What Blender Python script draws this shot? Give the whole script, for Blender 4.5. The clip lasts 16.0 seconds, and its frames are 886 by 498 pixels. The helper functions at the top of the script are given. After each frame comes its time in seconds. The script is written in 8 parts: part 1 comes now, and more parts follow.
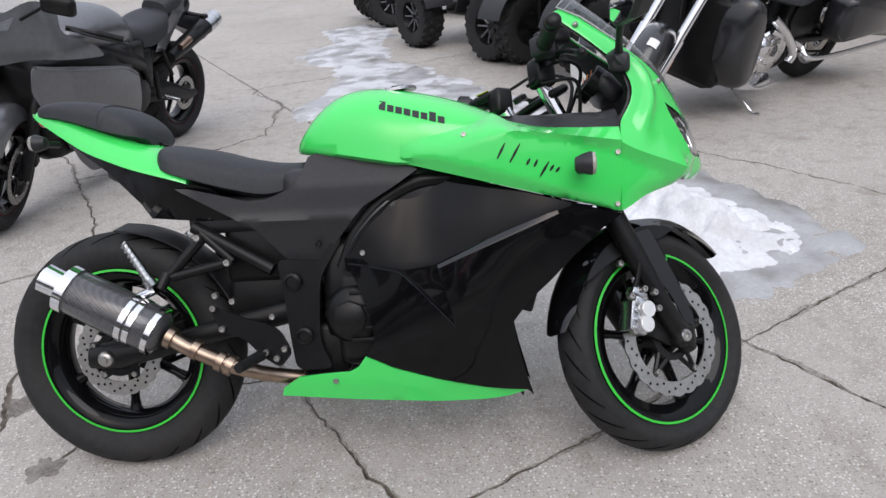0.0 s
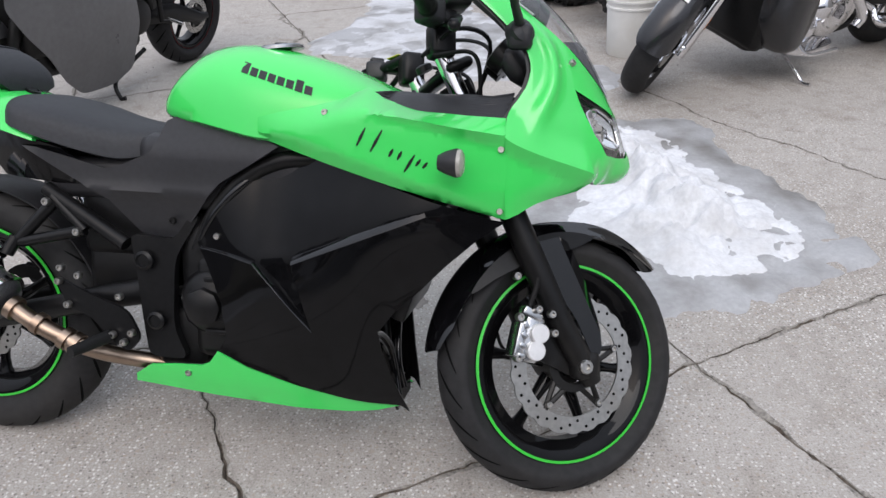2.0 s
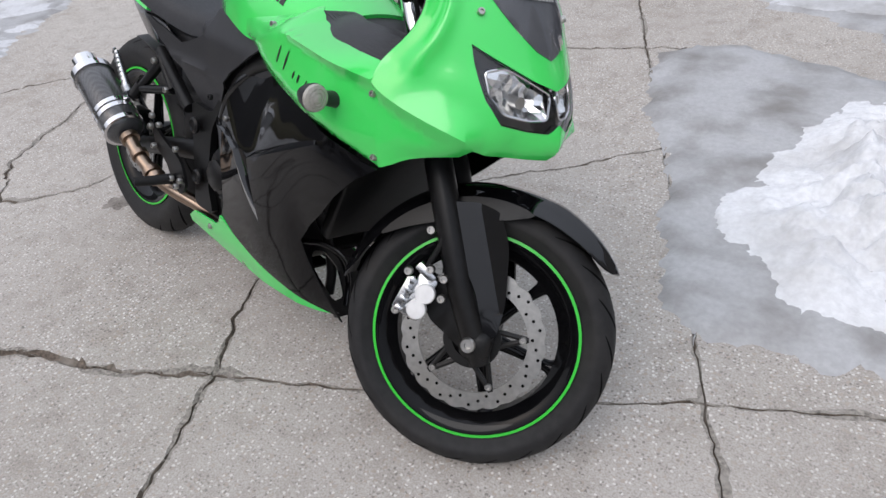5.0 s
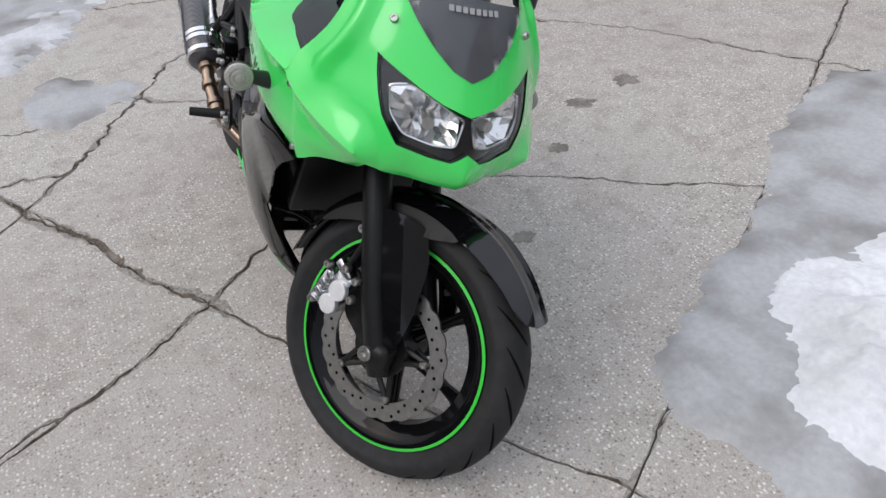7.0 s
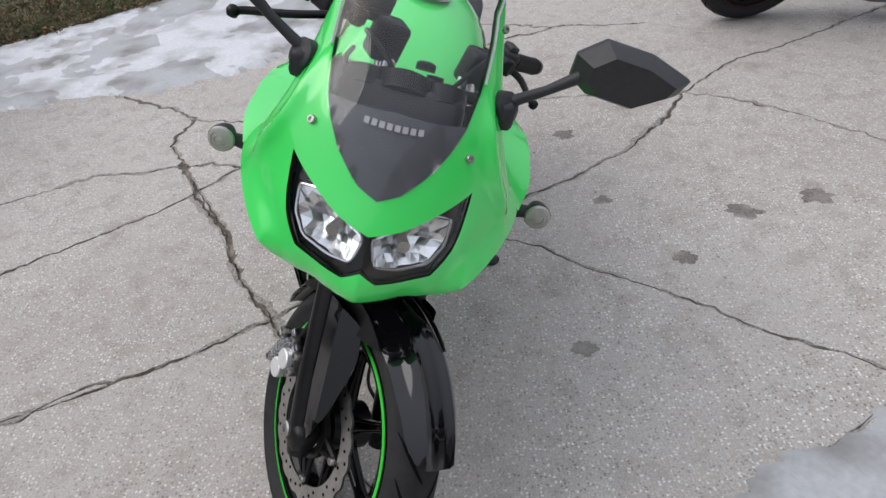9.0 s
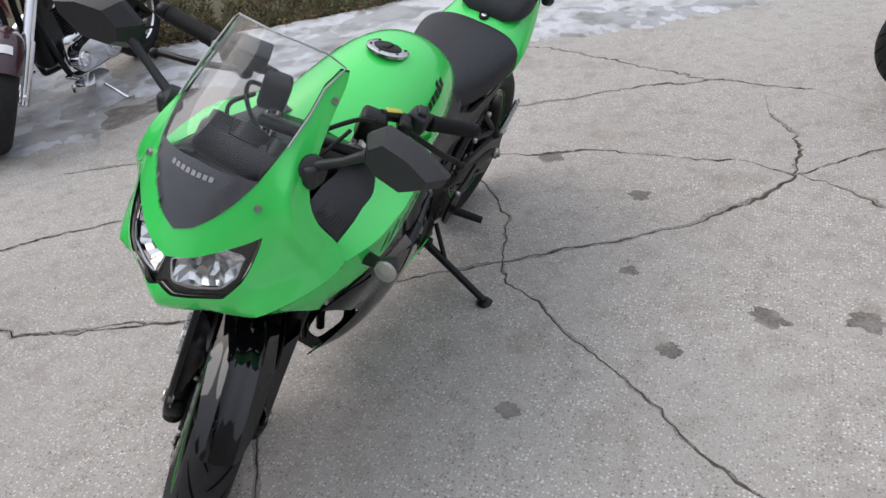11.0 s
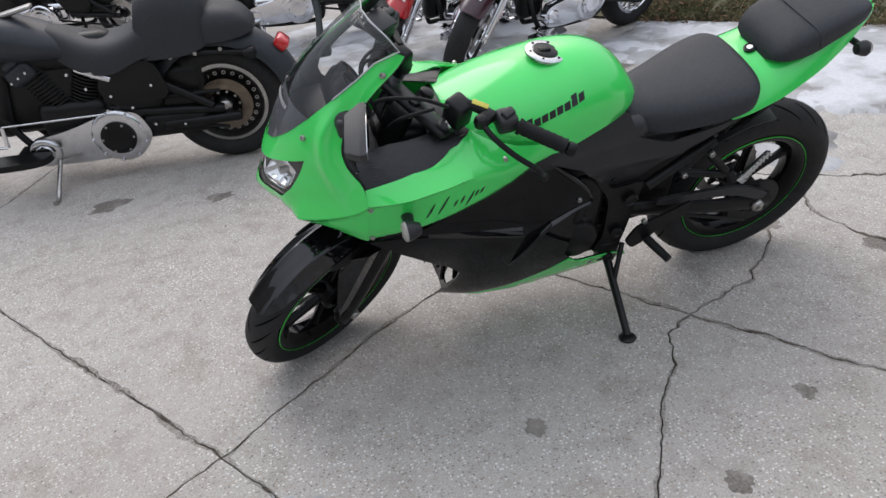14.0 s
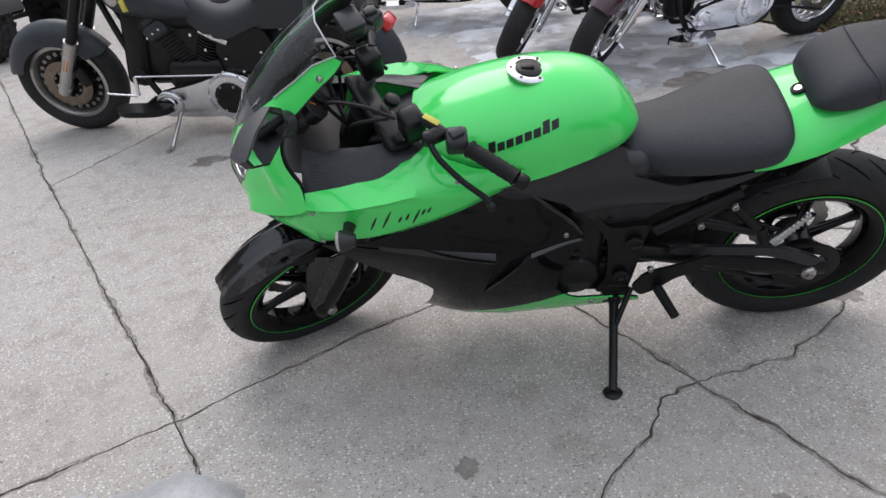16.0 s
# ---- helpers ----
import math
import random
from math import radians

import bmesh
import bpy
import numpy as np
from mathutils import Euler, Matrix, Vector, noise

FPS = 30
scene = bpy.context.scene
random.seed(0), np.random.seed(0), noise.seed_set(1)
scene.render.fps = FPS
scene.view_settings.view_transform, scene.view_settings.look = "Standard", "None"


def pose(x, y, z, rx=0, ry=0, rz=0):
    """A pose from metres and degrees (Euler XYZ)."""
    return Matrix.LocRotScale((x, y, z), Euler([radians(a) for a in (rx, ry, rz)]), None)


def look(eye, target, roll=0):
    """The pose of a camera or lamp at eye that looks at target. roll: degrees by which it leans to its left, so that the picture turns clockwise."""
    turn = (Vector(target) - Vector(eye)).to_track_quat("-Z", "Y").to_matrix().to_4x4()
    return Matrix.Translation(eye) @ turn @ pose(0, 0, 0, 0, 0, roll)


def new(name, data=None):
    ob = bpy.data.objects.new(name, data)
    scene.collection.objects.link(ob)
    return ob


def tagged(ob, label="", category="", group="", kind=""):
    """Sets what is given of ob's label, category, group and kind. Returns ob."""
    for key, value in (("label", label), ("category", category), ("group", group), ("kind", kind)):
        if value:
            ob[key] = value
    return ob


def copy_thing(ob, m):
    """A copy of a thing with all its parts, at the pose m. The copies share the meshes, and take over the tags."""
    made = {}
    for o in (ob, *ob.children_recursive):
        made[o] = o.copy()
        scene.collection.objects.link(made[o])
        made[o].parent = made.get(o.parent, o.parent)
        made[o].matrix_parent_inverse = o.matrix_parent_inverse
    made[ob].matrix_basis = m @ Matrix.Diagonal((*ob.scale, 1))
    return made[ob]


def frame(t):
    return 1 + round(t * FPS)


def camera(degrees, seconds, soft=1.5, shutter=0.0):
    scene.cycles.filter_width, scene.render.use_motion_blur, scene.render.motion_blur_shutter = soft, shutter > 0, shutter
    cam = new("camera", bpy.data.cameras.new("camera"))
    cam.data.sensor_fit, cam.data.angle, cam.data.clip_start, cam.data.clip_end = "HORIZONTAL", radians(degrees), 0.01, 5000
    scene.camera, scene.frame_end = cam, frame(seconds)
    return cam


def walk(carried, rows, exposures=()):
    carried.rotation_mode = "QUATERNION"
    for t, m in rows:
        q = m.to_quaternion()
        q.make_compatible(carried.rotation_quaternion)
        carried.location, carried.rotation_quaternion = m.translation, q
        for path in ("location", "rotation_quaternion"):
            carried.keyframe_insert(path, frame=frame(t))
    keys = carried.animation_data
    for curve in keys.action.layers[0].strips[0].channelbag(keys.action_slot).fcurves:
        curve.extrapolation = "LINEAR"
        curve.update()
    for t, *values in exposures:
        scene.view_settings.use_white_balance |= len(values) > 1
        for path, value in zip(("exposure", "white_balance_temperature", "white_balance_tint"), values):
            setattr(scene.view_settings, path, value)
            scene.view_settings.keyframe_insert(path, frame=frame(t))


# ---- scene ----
import collections
from mathutils import geometry

cam = camera(64.7, 16.0)
METRES, EYE, TILT, LEAN, TURN = 5.0, 1.255, 0.0, 0.0, 0.0
ROWS = [
    (0.0, 0.0, 0.0, 0.0, -2.04, -25.97, 4.19),
    (0.5, 0.0242, 0.0099, -0.0021, 0.9, -27.53, 3.95),
    (1.0, 0.048, 0.0221, -0.0018, 3.16, -28.07, 3.73),
    (1.5, 0.064, 0.0441, -0.0025, 3.67, -29.11, 1.9),
    (2.0, 0.0822, 0.0562, -0.0017, 5.4, -31.06, 2.15),
    (2.5, 0.1161, 0.0596, -0.001, 11.42, -30.95, 3.0),
    (3.0, 0.1387, 0.0708, -0.0029, 15.92, -31.67, 4.22),
    (3.5, 0.1547, 0.0966, -0.003, 20.83, -33.42, 4.13),
    (4.0, 0.1741, 0.1145, -0.0034, 25.11, -35.57, 5.11),
    (4.5, 0.2103, 0.1259, -0.0031, 33.05, -36.14, 5.41),
    (7.0, 0.2875, 0.2376, -0.0007, 62.35, -39.57, 4.72),
    (7.5, 0.2851, 0.2691, 0.003, 69.17, -36.98, 3.32),
    (8.0, 0.2878, 0.2975, 0.0071, 77.2, -34.93, 4.12),
    (8.5, 0.2958, 0.3249, 0.0075, 85.03, -34.25, 5.1),
    (9.0, 0.2826, 0.3536, 0.004, 89.08, -35.8, 5.88),
    (9.5, 0.2689, 0.3832, 0.008, 92.61, -36.4, 5.1),
    (12.0, 0.2561, 0.5652, 0.0141, 128.44, -30.77, 7.73),
    (12.5, 0.2315, 0.5871, 0.0098, 134.53, -31.39, 7.72),
    (13.0, 0.1985, 0.6137, 0.0075, 141.08, -31.81, 6.7),
    (13.5, 0.1682, 0.6421, 0.0106, 155.65, -31.01, 6.98),
    (14.0, 0.1359, 0.648, 0.0079, 160.26, -29.41, 5.63),
    (14.5, 0.0977, 0.6449, 0.0123, 163.95, -30.55, 4.98),
    (15.0, 0.0644, 0.6534, 0.0129, 168.18, -29.99, 4.76),
    (15.5, 0.041, 0.6576, 0.0111, 174.1, -28.96, 5.5),
    (16.0, 0.0276, 0.6434, 0.006, 177.52, -29.65, 4.25),
]
walk(cam, [(t, pose(0, 0, EYE, TILT, LEAN, TURN) @ pose(METRES * x, METRES * y, METRES * z, 90 + pitch, roll, yaw)) for t, x, y, z, yaw, pitch, roll in ROWS],
     exposures=[(0.0, 0.11, 6400, 13), (4.0, 0.06, 6420, 13), (8.5, -0.03, 6470, 12), (12.5, -0.02, 6470, 12), (15.0, 0.16, 6450, 12), (16.0, 0.18, 6450, 13)])

# The light: a bright overcast sky with a weak, wide sun.
world = bpy.data.worlds.new("overcast_sky")
scene.world = world
world.use_nodes = True
wn, wl = world.node_tree.nodes, world.node_tree.links
wn.clear()
sky = wn.new("ShaderNodeTexSky")
sky.sky_type = "NISHITA"
sky.sun_disc = False
sky.sun_elevation = radians(48)
sky.sun_rotation = radians(200)
sky.air_density, sky.dust_density, sky.ozone_density = 1.0, 6.0, 1.0
cloud = wn.new("ShaderNodeMix")
cloud.data_type = "RGBA"
cloud.inputs[0].default_value = 0.75
cloud.inputs[7].default_value = (7.35, 7.85, 8.65, 1)
back = wn.new("ShaderNodeBackground")
back.inputs[1].default_value = 0.14
wout = wn.new("ShaderNodeOutputWorld")
tcw = wn.new("ShaderNodeTexCoord")
sep = wn.new("ShaderNodeSeparateXYZ")
lift = wn.new("ShaderNodeMapRange")
lift.inputs[1].default_value, lift.inputs[2].default_value = 0.0, 0.8
lift.inputs[3].default_value, lift.inputs[4].default_value = 0.35, 1.25
deck = wn.new("ShaderNodeMix")
deck.data_type, deck.blend_type = "RGBA", "MULTIPLY"
deck.inputs[0].default_value = 1.0
wl.new(tcw.outputs["Generated"], sep.inputs[0])
wl.new(sep.outputs[2], lift.inputs[0])
wl.new(sky.outputs[0], cloud.inputs[6])
wl.new(cloud.outputs[2], deck.inputs[6])
wl.new(lift.outputs[0], deck.inputs[7])
wl.new(deck.outputs[2], back.inputs[0])
wl.new(back.outputs[0], wout.inputs[0])
sun = new("sun", bpy.data.lights.new("sun", "SUN"))
sun.data.energy, sun.data.angle, sun.data.color = 0.9, radians(35), (1.0, 0.97, 0.93)
sun.matrix_world = look((0, 0, 20), (-5.0, 13.7, 0.0))


# ---- materials ----
def material(name, color, rough=0.5, metal=0.0, coat=0.0, grain=0.0, scale=60.0, bump=0.0, bump_scale=None, dirt=None, dirt_amount=0.0, dirt_scale=6.0, rough_var=0.06, spec=0.5):
    """A principled material with fine grain, a broad stain layer and bump, in metres."""
    m = bpy.data.materials.new(name)
    m.use_nodes = True
    n, l = m.node_tree.nodes, m.node_tree.links
    p = n["Principled BSDF"]
    p.inputs["Metallic"].default_value = metal
    p.inputs["Coat Weight"].default_value = coat
    p.inputs["Coat Roughness"].default_value = 0.04
    p.inputs["Specular IOR Level"].default_value = spec
    tc = n.new("ShaderNodeTexCoord")
    fine = n.new("ShaderNodeTexNoise")
    fine.inputs["Scale"].default_value, fine.inputs["Detail"].default_value = scale, 4
    broad = n.new("ShaderNodeTexNoise")
    broad.inputs["Scale"].default_value, broad.inputs["Detail"].default_value = dirt_scale, 5
    l.new(tc.outputs["Object"], fine.inputs["Vector"])
    l.new(tc.outputs["Object"], broad.inputs["Vector"])
    ramp = n.new("ShaderNodeValToRGB")
    lo = [max(0, c * (1 - grain)) for c in color]
    hi = [min(1, c * (1 + grain)) for c in color]
    ramp.color_ramp.elements[0].position, ramp.color_ramp.elements[1].position = 0.3, 0.7
    ramp.color_ramp.elements[0].color, ramp.color_ramp.elements[1].color = (*lo, 1), (*hi, 1)
    l.new(fine.outputs["Fac"], ramp.inputs["Fac"])
    col = ramp.outputs["Color"]
    if dirt:
        fac = n.new("ShaderNodeMapRange")
        fac.inputs[1].default_value, fac.inputs[2].default_value = 0.45, 0.75
        fac.inputs[3].default_value, fac.inputs[4].default_value = 0.0, dirt_amount
        l.new(broad.outputs["Fac"], fac.inputs[0])
        mix = n.new("ShaderNodeMix")
        mix.data_type = "RGBA"
        mix.inputs[7].default_value = (*dirt, 1)
        l.new(fac.outputs[0], mix.inputs[0])
        l.new(col, mix.inputs[6])
        col = mix.outputs[2]
    l.new(col, p.inputs["Base Color"])
    rr = n.new("ShaderNodeMapRange")
    rr.inputs[3].default_value, rr.inputs[4].default_value = max(0.01, rough - rough_var), min(1, rough + rough_var)
    l.new(broad.outputs["Fac"], rr.inputs[0])
    l.new(rr.outputs[0], p.inputs["Roughness"])
    if bump:
        bn = n.new("ShaderNodeTexNoise")
        bn.inputs["Scale"].default_value, bn.inputs["Detail"].default_value = bump_scale or scale * 4, 3
        l.new(tc.outputs["Object"], bn.inputs["Vector"])
        b = n.new("ShaderNodeBump")
        b.inputs["Strength"].default_value, b.inputs["Distance"].default_value = bump, 0.002
        l.new(bn.outputs["Fac"], b.inputs["Height"])
        l.new(b.outputs[0], p.inputs["Normal"])
    return m


def glass(name, tint, rough=0.02, alpha=0.3):
    """Thin clear plastic: a tinted see-through layer under a glossy skin."""
    m = bpy.data.materials.new(name)
    m.use_nodes = True
    n, l = m.node_tree.nodes, m.node_tree.links
    n.remove(n["Principled BSDF"])
    tr = n.new("ShaderNodeBsdfTransparent")
    tr.inputs[0].default_value = (*tint, 1)
    gl = n.new("ShaderNodeBsdfGlossy")
    gl.inputs["Roughness"].default_value = rough
    edge = n.new("ShaderNodeLayerWeight")
    edge.inputs[0].default_value = 0.5
    power = n.new("ShaderNodeMath")
    power.operation = "POWER"
    power.inputs[1].default_value = 4.0
    l.new(edge.outputs["Facing"], power.inputs[0])
    fr = n.new("ShaderNodeMapRange")
    fr.inputs[3].default_value, fr.inputs[4].default_value = 0.05, 0.9
    l.new(power.outputs[0], fr.inputs[0])
    mx = n.new("ShaderNodeMixShader")
    l.new(fr.outputs[0], mx.inputs[0])
    l.new(tr.outputs[0], mx.inputs[1])
    l.new(gl.outputs[0], mx.inputs[2])
    l.new(mx.outputs[0], n["Material Output"].inputs[0])
    return m


def concrete_material():
    """Old broom-worn concrete: exposed aggregate, patches of stain, pale wear."""
    m = bpy.data.materials.new("weathered_concrete")
    m.use_nodes = True
    n, l = m.node_tree.nodes, m.node_tree.links
    p = n["Principled BSDF"]
    tc = n.new("ShaderNodeTexCoord")

    def tex(kind, scale, detail=4, **kw):
        t = n.new(kind)
        t.inputs["Scale"].default_value = scale
        if "Detail" in t.inputs:
            t.inputs["Detail"].default_value = detail
        l.new(tc.outputs["Object"], t.inputs["Vector"])
        return t

    def ramp(src, stops):
        r = n.new("ShaderNodeValToRGB")
        e = r.color_ramp.elements
        e[0].position, e[0].color = stops[0][0], (*stops[0][1], 1)
        e[1].position, e[1].color = stops[-1][0], (*stops[-1][1], 1)
        for pos, c in stops[1:-1]:
            x = e.new(pos)
            x.color = (*c, 1)
        l.new(src, r.inputs[0])
        return r.outputs[0]

    def mix(mode, fac, a, b):
        x = n.new("ShaderNodeMix")
        x.data_type, x.blend_type = "RGBA", mode
        if hasattr(fac, "name"):
            l.new(fac, x.inputs[0])
        else:
            x.inputs[0].default_value = fac
        l.new(a, x.inputs[6])
        if hasattr(b, "name"):
            l.new(b, x.inputs[7])
        else:
            x.inputs[7].default_value = (*b, 1)
        return x.outputs[2]

    def pebbles(scale, lo, hi, size):
        """A mask of single stones: those cells whose random value lies past lo, as far as size from their middle."""
        v = tex("ShaderNodeTexVoronoi", scale, 0)
        v.voronoi_dimensions = "2D"
        wob = n.new("ShaderNodeVectorMath")
        wob.operation = "MULTIPLY_ADD"
        wob.inputs[1].default_value = (0.009, 0.009, 0.0)
        l.new(rough_edge.outputs["Color"], wob.inputs[0])
        l.new(tc.outputs["Object"], wob.inputs[2])
        l.new(wob.outputs[0], v.inputs["Vector"])
        return v, mix("MULTIPLY", 1.0, ramp(v.outputs["Color"], [(lo, (0, 0, 0)), (hi, (1, 1, 1))]), ramp(v.outputs["Distance"], [(size, (1, 1, 1)), (size + 0.12, (0, 0, 0))]))

    rough_edge = tex("ShaderNodeTexNoise", 150, 2)
    stones, pale = pebbles(125, 0.52, 0.60, 0.30)
    _, white = pebbles(95, 0.69, 0.72, 0.20)
    _, dark = pebbles(105, 0.66, 0.70, 0.22)
    _, tan = pebbles(64, 0.64, 0.70, 0.26)
    sand = tex("ShaderNodeTexNoise", 240, 3)
    big = tex("ShaderNodeTexNoise", 0.7, 6)
    base = ramp(big.outputs["Fac"], [(0.3, (0.335, 0.307, 0.277)), (0.5, (0.382, 0.356, 0.327)), (0.7, (0.42, 0.396, 0.366))])
    expose = ramp(tex("ShaderNodeTexNoise", 2.2, 7).outputs["Fac"], [(0.3, (0.45, 0.45, 0.45)), (0.62, (1.0, 1.0, 1.0))])
    c = mix("MULTIPLY", 0.9, base, ramp(sand.outputs["Fac"], [(0.36, (0.8, 0.79, 0.78)), (0.5, (1, 1, 1)), (0.66, (1.15, 1.15, 1.15))]))
    c = mix("MIX", mix("MULTIPLY", 1.0, tan, expose), c, (0.36, 0.315, 0.27))
    c = mix("MIX", mix("MULTIPLY", 1.0, dark, expose), c, (0.19, 0.175, 0.158))
    c = mix("MIX", mix("MULTIPLY", 1.0, pale, expose), c, (0.455, 0.432, 0.402))
    c = mix("MIX", mix("MULTIPLY", 1.0, white, expose), c, (0.68, 0.665, 0.635))
    mid = tex("ShaderNodeTexNoise", 11, 9)
    c = mix("MULTIPLY", 0.5, c, ramp(mid.outputs["Fac"], [(0.32, (0.7, 0.68, 0.65)), (0.5, (1, 1, 1)), (0.75, (1.0, 1.0, 1.0))]))
    spot = tex("ShaderNodeTexNoise", 3.4, 8)
    stain = ramp(spot.outputs["Fac"], [(0.60, (1, 1, 1)), (0.68, (0.74, 0.70, 0.65))])
    c = mix("MULTIPLY", 0.45, c, stain)
    l.new(c, p.inputs["Base Color"])
    p.inputs["Roughness"].default_value = 0.86
    fine = tex("ShaderNodeTexNoise", 260, 3)
    add = n.new("ShaderNodeMath")
    add.operation = "ADD"
    l.new(stones.outputs["Distance"], add.inputs[0])
    l.new(fine.outputs["Fac"], add.inputs[1])
    b = n.new("ShaderNodeBump")
    b.inputs["Strength"].default_value, b.inputs["Distance"].default_value = 0.25, 0.003
    l.new(add.outputs[0], b.inputs["Height"])
    l.new(b.outputs[0], p.inputs["Normal"])
    return m


def snow_material(name, clean, dirty, rough, amount, bump=0.6):
    m = material(name, clean, rough, grain=0.09, scale=60, bump=bump, bump_scale=110, dirt=dirty, dirt_amount=amount, dirt_scale=4.5)
    return m


def carbon_material():
    m = material("carbon_fibre", (0.05, 0.05, 0.052), 0.28, coat=0.6, grain=0.2, scale=150)
    n, l = m.node_tree.nodes, m.node_tree.links
    tc = n["Texture Coordinate"]
    ch = n.new("ShaderNodeTexChecker")
    ch.inputs["Scale"].default_value = 260
    ch.inputs["Color1"].default_value, ch.inputs["Color2"].default_value = (0.028, 0.028, 0.03, 1), (0.085, 0.085, 0.09, 1)
    l.new(tc.outputs["Object"], ch.inputs["Vector"])
    l.new(ch.outputs[0], n["Principled BSDF"].inputs["Base Color"])
    return m


CONCRETE = concrete_material()
CRACK = material("crack_soil", (0.115, 0.092, 0.073), 0.95, grain=0.6, scale=90, bump=0.9, bump_scale=200, dirt=(0.25, 0.225, 0.195), dirt_amount=1.0, dirt_scale=11)
SNOW = snow_material("old_snow", (0.68, 0.69, 0.71), (0.42, 0.41, 0.40), 0.7, 0.65, 1.0)
ICE = snow_material("dirty_ice", (0.39, 0.393, 0.40), (0.17, 0.16, 0.147), 0.4, 1.0, 1.0)
WET = material("damp_concrete", (0.15, 0.132, 0.115), 0.7, grain=0.5, scale=110, bump=0.5, bump_scale=260, dirt=(0.29, 0.268, 0.24), dirt_amount=1.0, dirt_scale=14)
SPALL = material("spalled_concrete", (0.235, 0.217, 0.193), 0.9, grain=0.55, scale=110, bump=0.9, bump_scale=240, dirt=(0.285, 0.266, 0.24), dirt_amount=1.0, dirt_scale=14)
SLUSH = snow_material("frozen_slush", (0.56, 0.57, 0.59), (0.27, 0.265, 0.255), 0.6, 1.0, 0.9)
REFLECT = material("lamp_reflector", (0.84, 0.84, 0.85), 0.2, metal=1.0, grain=0.02, scale=20, rough_var=0.08)
POLISH = material("polished_black_plastic", (0.004, 0.004, 0.0048), 0.06, coat=0.35, grain=0.3, scale=30, rough_var=0.03, spec=0.4)
GREEN = material("lime_green_paint", (0.052, 0.71, 0.122), 0.2, coat=0.6, grain=0.03, scale=3, dirt=(0.072, 0.76, 0.15), dirt_amount=0.4, dirt_scale=5)
BLACK = material("gloss_black_paint", (0.004, 0.004, 0.0046), 0.06, coat=0.04, grain=0.3, scale=30, dirt=(0.006, 0.006, 0.0059), dirt_amount=0.35, dirt_scale=5, rough_var=0.03, spec=0.19)
MATTE = material("matte_black_plastic", (0.022, 0.022, 0.0245), 0.42, grain=0.15, scale=90, bump=0.15, bump_scale=700, dirt=(0.02, 0.0195, 0.019), dirt_amount=0.3, spec=0.4)
SATIN = material("satin_black_metal", (0.007, 0.007, 0.0075), 0.34, grain=0.25, scale=80, dirt=(0.022, 0.021, 0.019), dirt_amount=0.4, spec=0.24)
VINYL = material("black_seat_vinyl", (0.029, 0.0305, 0.035), 0.55, grain=0.15, scale=120, bump=0.3, bump_scale=800, spec=0.35)
RUBBER = material("tyre_rubber", (0.02, 0.02, 0.021), 0.68, grain=0.2, scale=50, bump=0.2, bump_scale=500, dirt=(0.045, 0.042, 0.038), dirt_amount=0.5, dirt_scale=5, spec=0.25)
RUBBER_DARK = material("grip_rubber", (0.009, 0.009, 0.0095), 0.6, grain=0.2, scale=90, bump=0.4, bump_scale=500, spec=0.25)
CHROME = material("chrome", (0.78, 0.78, 0.8), 0.09, metal=1.0, grain=0.04, scale=12, rough_var=0.05)
STEEL = material("brushed_steel", (0.46, 0.45, 0.43), 0.36, metal=1.0, grain=0.12, scale=90, dirt=(0.3, 0.27, 0.23), dirt_amount=0.4, dirt_scale=14)
ALU = material("cast_aluminium", (0.55, 0.56, 0.57), 0.25, metal=1.0, grain=0.08, scale=80, bump=0.1)
GOLD = material("heat_tinted_pipe", (0.34, 0.26, 0.2), 0.34, metal=1.0, grain=0.15, scale=20, dirt=(0.16, 0.075, 0.05), dirt_amount=0.9, dirt_scale=7)
CARBON = carbon_material()
STRIPE = material("green_rim_tape", (0.04, 0.55, 0.05), 0.35, grain=0.05)
SCREEN = glass("smoked_screen", (0.9, 0.905, 0.91))
CLEAR = glass("clear_lens", (0.93, 0.94, 0.94))
LENS = material("ribbed_clear_lens", (0.36, 0.345, 0.31), 0.15, grain=0.06, scale=140, bump=0.6, bump_scale=240, coat=0.5)
MIRROR = material("mirror_glass", (0.8, 0.82, 0.84), 0.02, metal=1.0, rough_var=0.01)
RED = material("red_lens", (0.55, 0.015, 0.02), 0.15, coat=0.7, grain=0.1)
WHITE = material("white_sticker", (0.75, 0.75, 0.74), 0.5, grain=0.05)
YELLOW = material("yellow_label", (0.6, 0.52, 0.08), 0.5, grain=0.05)
ORANGE = material("orange_lens", (0.6, 0.18, 0.03), 0.25, grain=0.1)
INK = material("black_decal", (0.012, 0.012, 0.012), 0.3, grain=0.1)


# ---- mesh helpers ----
def done(name, bm, mat, parent=None, label="", smooth=50, m=None):
    """Links a bmesh as one mesh object, under parent if there is one."""
    if m is not None:
        bm.transform(m)
    bmesh.ops.recalc_face_normals(bm, faces=bm.faces)
    me = bpy.data.meshes.new(name)
    bm.to_mesh(me)
    bm.free()
    for x in mat if isinstance(mat, (list, tuple)) else [mat]:
        me.materials.append(x)
    if smooth:
        me.shade_smooth()
        me.set_sharp_from_angle(angle=radians(smooth))
    ob = new(name, me)
    ob.parent = parent
    if label:
        tagged(ob, label)
    return ob


part = done


def join(*bms):
    out = bmesh.new()
    for b in bms:
        me = bpy.data.meshes.new("tmp")
        b.to_mesh(me)
        b.free()
        out.from_mesh(me)
        bpy.data.meshes.remove(me)
    return out


def frame_axes(d):
    d = Vector(d).normalized()
    a = Vector((0, 0, 1)) if abs(d.z) < 0.9 else Vector((1, 0, 0))
    u = d.cross(a).normalized()
    return u, d.cross(u)


